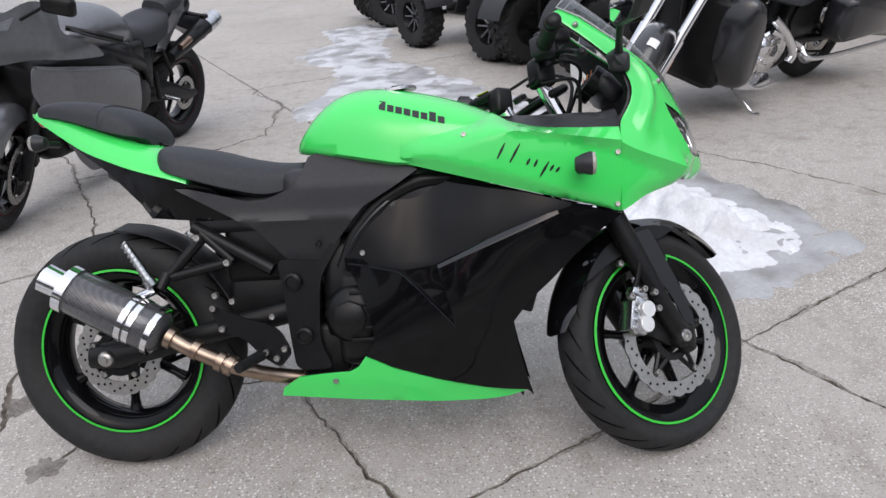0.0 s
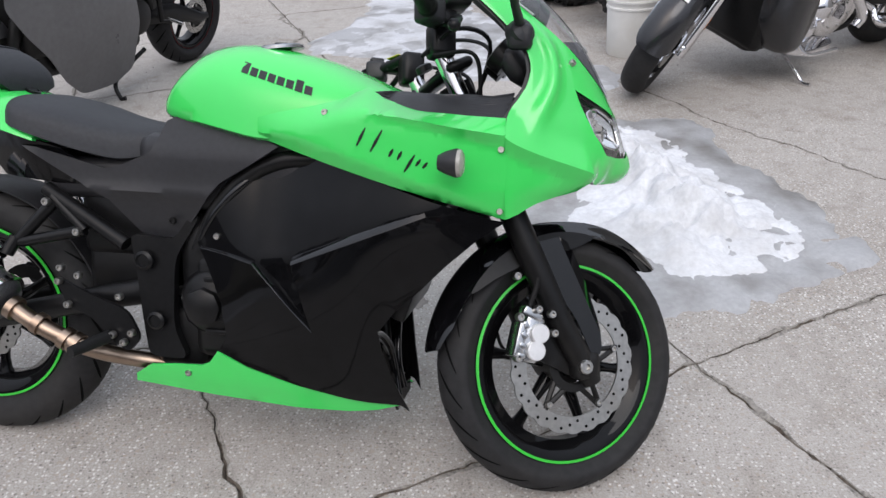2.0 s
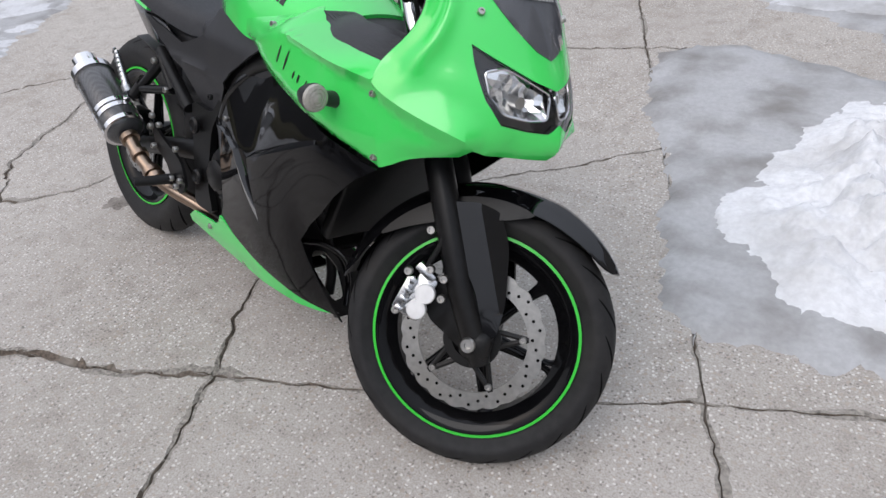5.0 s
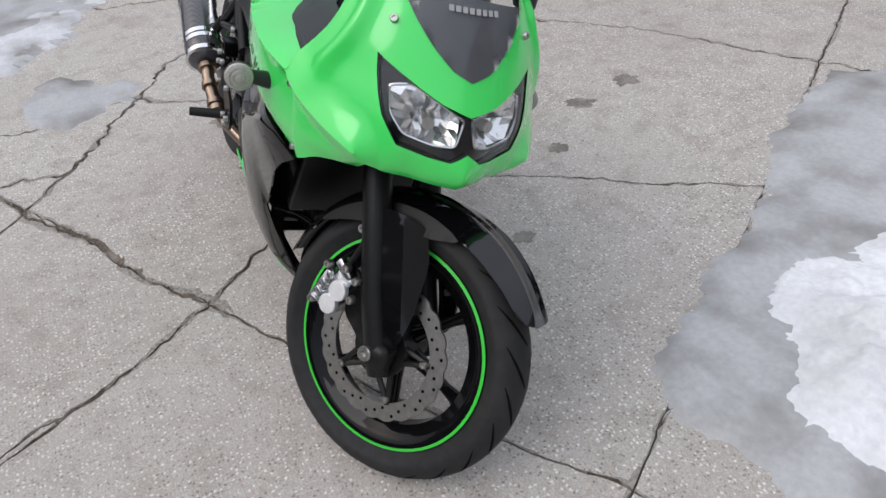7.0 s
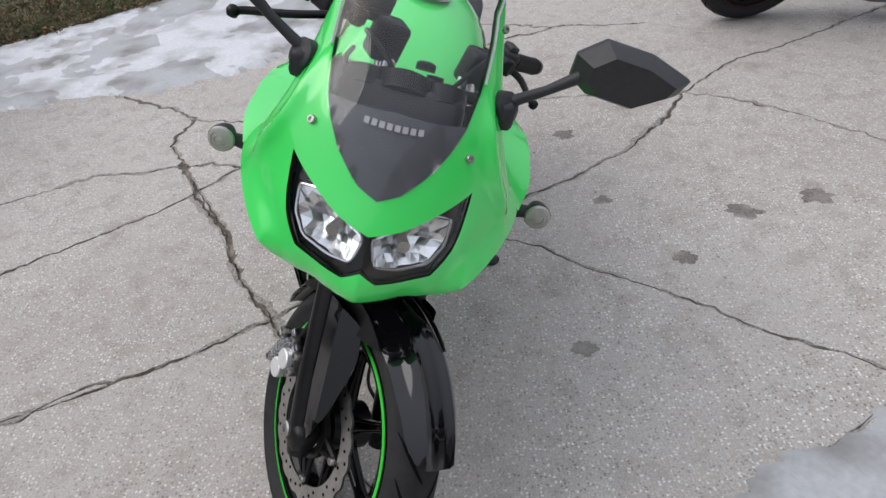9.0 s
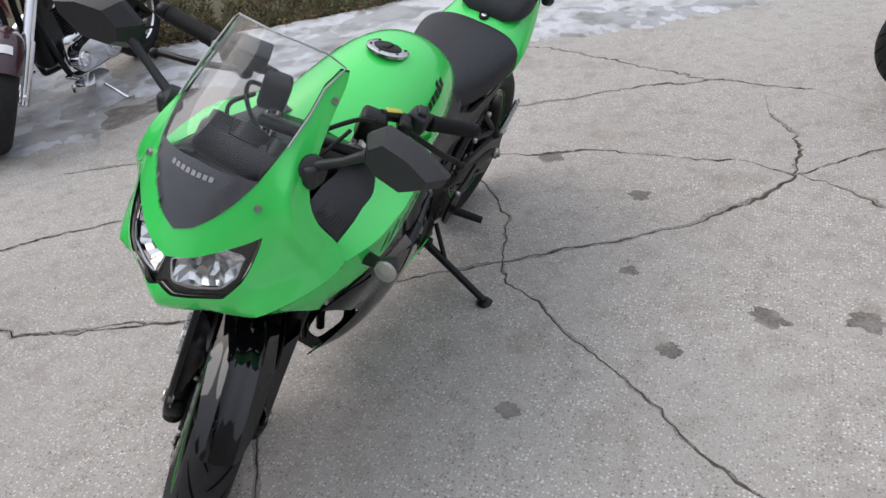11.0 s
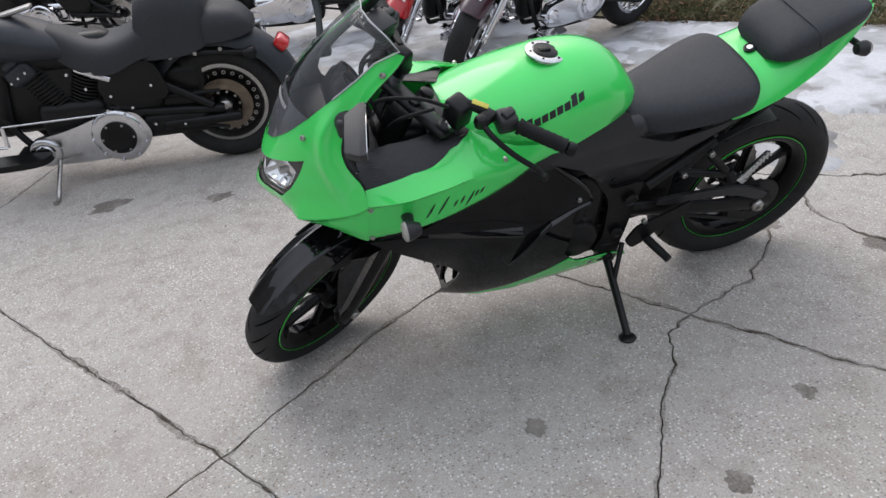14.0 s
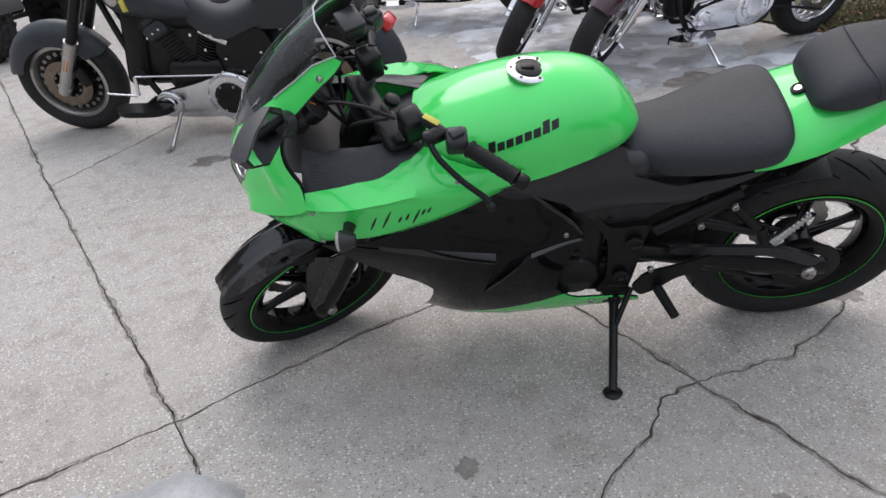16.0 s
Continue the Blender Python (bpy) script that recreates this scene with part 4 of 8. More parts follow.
for sgn in (-1, 1):
    def bowl(y, z, sgn=sgn):
        # a deep faceted dish round the bulb, a flat bright panel in the outer corner
        q = math.hypot((y - 0.06) / 0.056, (z - 0.769) / 0.036)
        deep = 0.012 + (0.036 * (1 - q * q) if q < 1 else 0.0)
        if q < 1:
            deep += 0.004 * (int((y + 1) / 0.013) % 2) + 0.003 * (int(z / 0.017) % 2)
        return nose(sgn * s_of(y, z), z, -deep)
    part("reflector", sheet(BOWL, bowl, 0.012, 0.0), REFLECT, lampbox, "faceted chrome reflector bowl", smooth=0)
    c = nose(sgn * s_of(0.06, 0.768), 0.768, -0.05)
    ax = Vector((0.9, sgn * 0.28, 0.1))
    rim = [nose(sgn * s_of(y, z), z, -0.010) for y, z in BOWL + BOWL[:1]]
    part("reflector_rim", tube(rim, 0.0022, 6), CHROME, lampbox)
    part("bulb_cap", lathe([(0, 0.0), (0.010, 0.0), (0.011, -0.03), (0, -0.03)], c + ax * 0.026, ax, 16, closed=False), STEEL, lampbox)
part("lens_cover", sheet(LAMP_HOLE, lambda u, v: nose(u, v, -0.002), 0.025, 0), CLEAR, lampbox, "clear headlight cover")

# ---- tank ----
T_TOP = [(0.49, 0.795), (0.505, 0.822), (0.53, 0.856), (0.56, 0.886), (0.60, 0.911), (0.65, 0.923), (0.71, 0.922), (0.80, 0.906), (0.88, 0.884), (0.95, 0.856), (1.0, 0.835)]
T_W = [(0.49, 0.035), (0.505, 0.07), (0.53, 0.1), (0.58, 0.128), (0.65, 0.15), (0.72, 0.167), (0.80, 0.172), (0.88, 0.168), (0.95, 0.155), (1.0, 0.14)]
T_LOW = [(0.49, 0.786), (0.505, 0.784), (0.54, 0.778), (0.60, 0.768), (0.70, 0.748), (0.76, 0.738), (0.85, 0.742), (0.95, 0.76), (1.0, 0.77)]


def tank_pt(x, a):
    """A point of the tank's skin; a runs from the lower right edge over the top to the left."""
    top, w, lo = lerp(T_TOP, x), lerp(T_W, x), lerp(T_LOW, x)
    sn, cs = math.sin(a), math.cos(a)
    y = w * math.copysign(abs(sn) ** 1.0, sn)
    z = lo + (top - lo) * max(0.0, cs) ** 0.78
    if abs(sn) > 0.8:
        y *= 1 - 0.05 * ((abs(sn) - 0.8) / 0.2) ** 2
    return Vector((x, y, z))


rings = []
for x in [0.49, 0.494, 0.5, *np.linspace(0.51, 1.0, 26)]:
    top = [tank_pt(x, a) for a in np.linspace(-math.pi / 2, math.pi / 2, 29)]
    lo = lerp(T_LOW, x) - 0.01
    rings.append(top + [Vector((x, lerp(T_W, x) * 0.8, lo)), Vector((x, -lerp(T_W, x) * 0.8, lo))])
tank = part("fuel_tank", loft(rings), GREEN, bike, smooth=60)
cap_c = Vector((0.735, 0, 0.918))
cap = part("filler_cap", lathe([(0.0, -0.004), (0.05, -0.004), (0.05, 0.002), (0.046, 0.0045), (0.034, 0.0045), (0.033, 0.002), (0, 0.002)], cap_c, (-0.13, 0, 1), 40, closed=False), ALU, tank, "round aluminium filler cap ring")
part("cap_lid", join(lathe([(0, 0.0), (0.031, 0.0), (0.031, 0.005), (0.028, 0.007), (0, 0.007)], cap_c, (-0.13, 0, 1), 32, closed=False), box(cap_c + Vector((0.004, 0, 0.008)), (0.03, 0.017, 0.008), 0.003)), SATIN, cap)
for k in range(6):
    a = k * math.pi / 3
    part("bolt", bolt(cap_c + Vector((0.04 * math.cos(a), 0.04 * math.sin(a), 0.004 + 0.005 * math.cos(a))), (-0.13, 0, 1), 0.0035, 0.002), SATIN, cap)
for sgn in (-1, 1):
    blocks = []

    def onto(x, z, sgn=sgn):
        a = min((abs(tank_pt(x, a).z - z), a) for a in np.linspace(0.3, 1.55, 60))[1]
        return Vector((x, sgn * (tank_pt(x, a).y + 0.0012), z))
    for k in range(8):
        x0, tall = (0.708 if sgn < 0 else 0.682) + 0.0192 * k, 0.021 if (k if sgn < 0 else 7 - k) in (0, 6) else 0.0155
        z0 = 0.863 - 0.29 * 0.0192 * k
        blocks.append(sheet([(x0, z0), (x0 + 0.0152, z0 - 0.0044), (x0 + 0.0152, z0 - 0.0044 + tall), (x0, z0 + tall)], onto, 0.03, 0.0007))
    part("wordmark", blocks.pop(0), INK, tank, "black block decal")
    for x in blocks:
        part("mark", x, INK, tank)


# ---- seats and tail ----
def cushion(stations, n=20, power=0.6):
    """A padded seat from stations of (x, top z, low z, half width)."""
    rings = []
    for x, top, lo, w in stations:
        ring = []
        for a in np.linspace(-math.pi / 2, math.pi / 2, n):
            sn, cs = math.sin(a), math.cos(a)
            ring.append(Vector((x, w * math.copysign(abs(sn) ** power, sn), lo + (top - lo) * abs(cs) ** 0.55)))
        ring += [Vector((x, w * 0.7, lo - 0.012)), Vector((x, -w * 0.7, lo - 0.012))]
        rings.append(ring)
    return loft(rings)


def resample(table, n):
    cols = list(zip(*table))
    return [(x, *(lerp(list(zip(cols[0], c)), x) for c in cols[1:])) for x in np.linspace(table[0][0], table[-1][0], n)]


seat = part("rider_seat", cushion(resample([(0.165, 0.80, 0.79, 0.07), (0.172, 0.812, 0.765, 0.115), (0.185, 0.815, 0.756, 0.142), (0.215, 0.81, 0.744, 0.158), (0.28, 0.797, 0.722, 0.152), (0.35, 0.777, 0.70, 0.135), (0.42, 0.762, 0.685, 0.113), (0.48, 0.757, 0.695, 0.096), (0.51, 0.757, 0.71, 0.088), (0.523, 0.752, 0.72, 0.07)], 30), power=0.75), VINYL, bike, "black vinyl rider seat", smooth=50)
pil = part("pillion_seat", cushion(resample([(-0.16, 0.918, 0.908, 0.03), (-0.145, 0.932, 0.905, 0.06), (-0.08, 0.938, 0.893, 0.09), (0.0, 0.93, 0.87, 0.108), (0.05, 0.918, 0.853, 0.114), (0.09, 0.898, 0.842, 0.11), (0.118, 0.872, 0.836, 0.098), (0.132, 0.848, 0.832, 0.08)], 26), power=0.5), VINYL, bike, "black vinyl pillion pad", smooth=50)
part("piping", tube([Vector((0.03 + 0.02 * math.cos(a) ** 2, 0.113 * math.copysign(abs(math.sin(a)) ** 0.5, math.sin(a)), 0.859 + (0.9195 - 0.859) * abs(math.cos(a)) ** 0.55)) for a in np.linspace(-1.5, 1.5, 36)], 0.0022, 6), VINYL, pil)
# the green tail: wide below, narrow on top
TAIL = [(-0.178, 0.03, 0.908, 0.022, 0.918), (-0.16, 0.05, 0.898, 0.04, 0.922), (-0.08, 0.093, 0.852, 0.075, 0.905), (0.0, 0.122, 0.806, 0.092, 0.873), (0.08, 0.142, 0.773, 0.102, 0.84), (0.115, 0.149, 0.76, 0.106, 0.822), (0.15, 0.153, 0.749, 0.108, 0.808), (0.215, 0.157, 0.73, 0.11, 0.775), (0.25, 0.150, 0.718, 0.11, 0.755)]
rings = []
for x, wb, zb, wt, zt in resample(TAIL, 26):
    half_ring = [(wb - 0.02, zb - 0.004), (wb, zb), (wb - 0.002, zb + 0.008), (wb * 0.55 + wt * 0.45, zb + (zt - zb) * 0.5), (wt, zt - 0.012), (wt * 0.8, zt - 0.002), (wt * 0.4, zt + 0.004)]
    rings.append([Vector((x, y, z)) for y, z in half_ring] + [Vector((x, 0, zt + 0.006))] + [Vector((x, -y, z)) for y, z in half_ring[::-1]])
tt = part("tail_fairing", loft(rings), GREEN, bike, smooth=45)
part("seat_lock", lathe([(0, 0), (0.016, 0), (0.016, 0.006), (0.012, 0.007), (0.011, 0.003), (0, 0.003)], (0.14, 0.0, 0.818), (0.4, 0, 1), 24, closed=False), SATIN, tt, "black seat lock")
part("lock_barrel", lathe([(0, 0), (0.008, 0), (0.008, 0.007), (0, 0.007)], (0.14, 0, 0.818), (0.4, 0, 1), 16, closed=False), CHROME, tt)
TAIL_B = [(-0.10, 0.862), (0.0, 0.806), (0.08, 0.773), (0.15, 0.749), (0.22, 0.729), (0.30, 0.706), (0.37, 0.64), (0.345, 0.618), (0.24, 0.632), (0.135, 0.642), (0.115, 0.68), (0.05, 0.755), (-0.03, 0.815)]
SIDE = [(0.216, 0.708), (0.25, 0.705), (0.31, 0.69), (0.40, 0.665), (0.43, 0.672), (0.50, 0.70), (0.515, 0.73), (0.528, 0.765), (0.56, 0.778), (0.66, 0.755), (0.756, 0.736), (0.79, 0.722), (0.74, 0.69), (0.66, 0.645), (0.61, 0.59), (0.555, 0.526), (0.475, 0.513), (0.45, 0.54), (0.40, 0.60), (0.36, 0.625)]
W_SIDE = [(0.2, 0.142), (0.30, 0.14), (0.36, 0.134), (0.5, 0.128), (0.6, 0.14), (0.79, 0.165)]
for m in (None, FLIP):
    part("tail_lower_panel", sheet(TAIL_B, lambda x, z: Vector((x, -(lerp([(a[0], a[1]) for a in TAIL], x) - 0.016 - 0.42 * max(0, lerp([(a[0], a[2]) for a in TAIL], x) - z)), z)), 0.018, 0.004), BLACK, bike, m=m)
    sc = part("side_cover", sheet(SIDE, lambda x, z: Vector((x, -(lerp(W_SIDE, x) - 0.42 * max(0, z - 0.70) - 0.25 * max(0, 0.62 - z) + 0.006 * math.exp(-((z - 0.62 - 0.0 * x) / 0.01) ** 2)), z)), 0.016, 0.004, creases=[[(0.37, 0.622), (0.60, 0.618)]]), MATTE, bike, "matte black plastic side cover", m=m)
    part("bolt", bolt((0.545, -0.13, 0.562), (0, -1, 0), 0.008, 0.004), SATIN, sc, m=m)
part("tail_light", join(box((-0.155, 0, 0.895), (0.03, 0.06, 0.024), 0.009, (0, -25, 0))), RED, bike, "red tail light lens")
for m in (None, FLIP):
    s = part("turn_signal", join(tube([(-0.12, -0.03, 0.835), (-0.125, -0.085, 0.835)], 0.009, 10), lathe([(0, -0.025), (0.014, -0.02), (0.021, 0.0), (0.021, 0.006), (0, 0.006)], (-0.125, -0.105, 0.835), (-1, -0.1, 0), 16, closed=False)), MATTE, bike, m=m)
    part("lens", lathe([(0.021, 0.006), (0.016, 0.016), (0, 0.02)], (-0.125, -0.105, 0.835), (-1, -0.1, 0), 16, closed=False), LENS, s, m=m)

# ---- lower fairing ----
# half width of the flank: at each height, a table along the bike
GIRTH = [(0.15, [(0.62, 0.06), (0.85, 0.085), (0.95, 0.078), (1.03, 0.058)]),
         (0.20, [(0.62, 0.112), (0.75, 0.125), (0.85, 0.128), (0.95, 0.117), (1.03, 0.085)]),
         (0.30, [(0.62, 0.145), (0.75, 0.16), (0.85, 0.166), (0.95, 0.156), (1.03, 0.126)]),
         (0.40, [(0.62, 0.15), (0.75, 0.178), (0.85, 0.19), (0.95, 0.186), (1.03, 0.168), (1.24, 0.15)]),
         (0.50, [(0.60, 0.146), (0.65, 0.154), (0.75, 0.184), (0.85, 0.203), (0.95, 0.208), (1.03, 0.204), (1.1, 0.198), (1.24, 0.185)]),
         (0.60, [(0.62, 0.15), (0.75, 0.178), (0.85, 0.204), (0.95, 0.220), (1.1, 0.226), (1.24, 0.197)]),
         (0.70, [(0.62, 0.15), (0.75, 0.168), (0.85, 0.188), (0.95, 0.21), (1.1, 0.226), (1.24, 0.2)])]
BLADE_TOP = [(0.828, 0.499), (0.937, 0.544), (1.096, 0.609)]
BLADE_REAR = [(0.828, 0.499), (0.862, 0.36)]
PANEL_TOP = [(0.61, 0.512), (0.675, 0.503), (0.738, 0.492)]
PANEL_FRONT = [(0.738, 0.492), (0.78, 0.452), (0.862, 0.36)]


def straight(table, x):
    """Straight-line value of y at x in a table."""
    for (a, b), (c, d) in zip(table, table[1:]):
        if x <= c or (c, d) == table[-1]:
            return b + (d - b) * (x - a) / (c - a)


def w_fair(x, z):
    return lerp([(zz, lerp(t, x)) for zz, t in GIRTH], z)


def sunk(x, z):
    """How deep the rear shell lies behind the front blade and the rear panel at a point."""
    edge = straight(PANEL_TOP, x) if x < 0.738 else straight(BLADE_TOP, x) if x > 0.828 else 0.492 + 0.007 * (x - 0.738) / 0.09
    base = lerp([(0.0, 0.006), (0.62, 0.006), (0.738, 0.013), (0.80, 0.022), (0.84, 0.022), (0.94, 0.015), (1.096, 0.003), (1.3, 0.003)], x)
    if z < edge:
        base = 0.005 + (base - 0.005) * max(0.0, min(1, (z - 0.36) / 0.1))
    return base + 0.16 * max(0, z - edge - 0.01) * min(1, max(0.3, (x - 0.62) / 0.12))


def fair_f(x, z):
    return Vector((x, -w_fair(x, z), z))


def shell_f(x, z):
    return Vector((x, -w_fair(x, z) + sunk(x, z), z))


PANELS = [(0.608, 0.525), (0.612, 0.512), (0.675, 0.503), (0.738, 0.492), (0.78, 0.452), (0.82, 0.407), (0.862, 0.36), (0.845, 0.43), (0.828, 0.499), (0.88, 0.521), (0.937, 0.544), (1.02, 0.578), (1.096, 0.609), (1.16, 0.615), (1.236, 0.602), (1.19, 0.57), (1.13, 0.515), (1.08, 0.462), (1.03, 0.415), (0.992, 0.366), (0.997, 0.32), (1.012, 0.25), (1.036, 0.160), (1.02, 0.178), (0.919, 0.203), (0.812, 0.232), (0.705, 0.265), (0.645, 0.295), (0.668, 0.33), (0.66, 0.40), (0.632, 0.47)]
SHELL = [(0.79, 0.700), (0.87, 0.70), (0.992, 0.668), (1.113, 0.634), (1.20, 0.611), (1.11, 0.602), (1.0, 0.56), (0.937, 0.533), (0.845, 0.49), (0.872, 0.352), (0.852, 0.352), (0.772, 0.445), (0.733, 0.482), (0.675, 0.494), (0.610, 0.503), (0.607, 0.528), (0.64, 0.58), (0.69, 0.632), (0.74, 0.672)]


BELLY = [(0.425, 0.194), (0.432, 0.215), (0.475, 0.243), (0.54, 0.25), (0.60, 0.254), (0.622, 0.266), (0.642, 0.292), (0.705, 0.262), (0.812, 0.229), (0.919, 0.2), (1.02, 0.175), (0.972, 0.166), (0.836, 0.168), (0.615, 0.178)]


def belly_f(x, z, inset=0.0):
    w = straight([(0.42, 0.118), (0.62, 0.128), (0.8, 0.138), (0.92, 0.128), (1.03, 0.084)], x)
    return Vector((x, -w + inset + (0.45 * (0.22 - z) if z < 0.22 else -0.3 * (z - 0.22)), z))


for m in (None, FLIP):
    fr = part("lower_fairing", sheet(PANELS, fair_f, 0.012, 0.004), BLACK, bike, m=m, smooth=40)
    part("upper_shell", sheet(SHELL, shell_f, 0.014, 0.003), BLACK, fr, m=m, smooth=60)
    # the bevelled edges of the blade and the rear panel, running back to the shell behind
    for edge, dx, dz in ((BLADE_TOP, -0.005, 0.014), (BLADE_REAR, -0.005, 0.0), (PANEL_TOP, 0.0, 0.005), (PANEL_FRONT, 0.005, 0.004)):
        line = dense(edge, 0.01, False)
        rows = [[fair_f(x, z) for x, z in line], [fair_f(x + dx * 0.25, z + dz * 0.25) + Vector((0, 0.0015, 0)) for x, z in line], [shell_f(x + dx, z + dz) + Vector((0, 0.002, 0)) for x, z in line]]
        # glossier copy of the fairing's black, to strengthen the edge highlight
        part("panel_edge", loft(rows, closed=False), POLISH, fr, m=m, smooth=60)
    lip = curve_pts([tuple(shell_f(x, z) + Vector((0, 0.002, 0))) for x, z in ((0.612, 0.53), (0.643, 0.58), (0.693, 0.632), (0.743, 0.671), (0.80, 0.70))], 24)
    part("fairing_lip", tube(lip, [0.009 - 0.004 * abs(2 * t - 1) for t in np.linspace(0, 1, len(lip))], 10), POLISH, fr, "rounded gloss edge of the fairing", m=m)
    part("bolt", bolt(shell_f(0.652, 0.538) - Vector((0, 0.002, 0)), (0, -1, 0), 0.007, 0.004), STEEL, fr, m=m)
    be = part("belly_panel", sheet(BELLY, belly_f, 0.018, 0.004), GREEN, bike, m=m)
    part("belly_lining", sheet(BELLY, lambda x, z: belly_f(x, z, 0.008), 0.03, 0.002), MATTE, be, "matte black lining", m=m)
    part("bolt", bolt(belly_f(0.564, 0.232) - Vector((0, 0.002, 0)), (0, -1, 0), 0.007, 0.004), STEEL, be, m=m)
# floor of the belly and the front brace with its hole
part("belly_floor", sheet([(0.62, -0.07), (0.82, -0.07), (0.82, 0.07), (0.62, 0.07)], lambda x, y: Vector((x, y, 0.192 + 0.2 * y * y)), 0.04, 0.004), BLACK, bike)
for m in (None, FLIP):
    part("fairing_brace", hose([(0.965, -0.05, 0.20), (0.96, -0.045, 0.26), (0.95, -0.06, 0.34), (0.955, -0.1, 0.42), (1.0, -0.13, 0.49)], 0.012), SATIN, bike, m=m)
FRONT = [(-0.15, 0.352), (-0.15, 0.33), (-0.116, 0.25), (-0.06, 0.16), (0.0, 0.152), (0.06, 0.16), (0.116, 0.25), (0.15, 0.33), (0.15, 0.352), (0.09, 0.34), (0.04, 0.30), (0.0, 0.29), (-0.04, 0.30), (-0.09, 0.34)]


def front_f(y, z):
    return Vector((straight([(0.15, 1.036), (0.25, 1.012), (0.32, 0.997), (0.38, 0.99)], z) - 0.12 * max(0, 0.5 * (0.38 - z) - abs(y)) - 0.016, y, z))


front = part("fairing_front", sheet(FRONT, front_f, 0.016, 0.005, holes=[rounded([(s * a, z) for a, z in ((0.03, 0.20), (0.066, 0.20), (0.122, 0.295), (0.12, 0.33), (0.088, 0.322), (0.05, 0.275))], 4, 0.3) for s in (-1, 1)]), BLACK, bike, "black front brace with two openings")
for s in (-1, 1):
    part("front_rim", hose([front_f(s * a, z) + Vector((0.001, 0, 0)) for a, z in ((0.146, 0.356), (0.09, 0.338), (0.04, 0.298), (0.018, 0.24), (0.026, 0.18))], 0.007, 24, 8), POLISH, front)
part("radiator", box((1.06, 0, 0.50), (0.03, 0.26, 0.25), 0.006, (0, 18, 0)), SATIN, bike)
part("engine", join(box((0.74, 0, 0.38), (0.34, 0.24, 0.24), 0.03), box((0.83, 0, 0.55), (0.2, 0.26, 0.2), 0.02, (0, 12, 0)), box((0.60, 0, 0.45), (0.12, 0.23, 0.25), 0.03)), SATIN, bike, "black engine block")
for k in range(5):
    part("cooling_fin", box((0.66, 0, 0.33 + 0.028 * k), (0.10, 0.27, 0.010), 0.002), SATIN, bike)
part("clutch_cover", join(lathe([(0, -0.02), (0.075, -0.02), (0.075, 0.0), (0.06, 0.02), (0, 0.025)], (0.62, -0.112, 0.39), (0, -1, 0), 30, closed=False), lathe([(0, 0), (0.042, 0), (0.04, 0.03), (0.03, 0.036), (0, 0.036)], (0.61, -0.118, 0.385), (0, -1, 0), 8, closed=False)), SATIN, bike)
part("sprocket_cover", join(lathe([(0, -0.02), (0.07, -0.02), (0.07, 0.0), (0.055, 0.018), (0, 0.02)], (0.62, 0.12, 0.34), (0, 1, 0), 28, closed=False)), SATIN, bike)
part("cable_channel", join(hose([(0.60, -0.122, 0.50), (0.64, -0.122, 0.585), (0.70, -0.125, 0.65), (0.78, -0.13, 0.692), (0.86, -0.125, 0.70)], 0.018, 20, 10)), SATIN, bike)

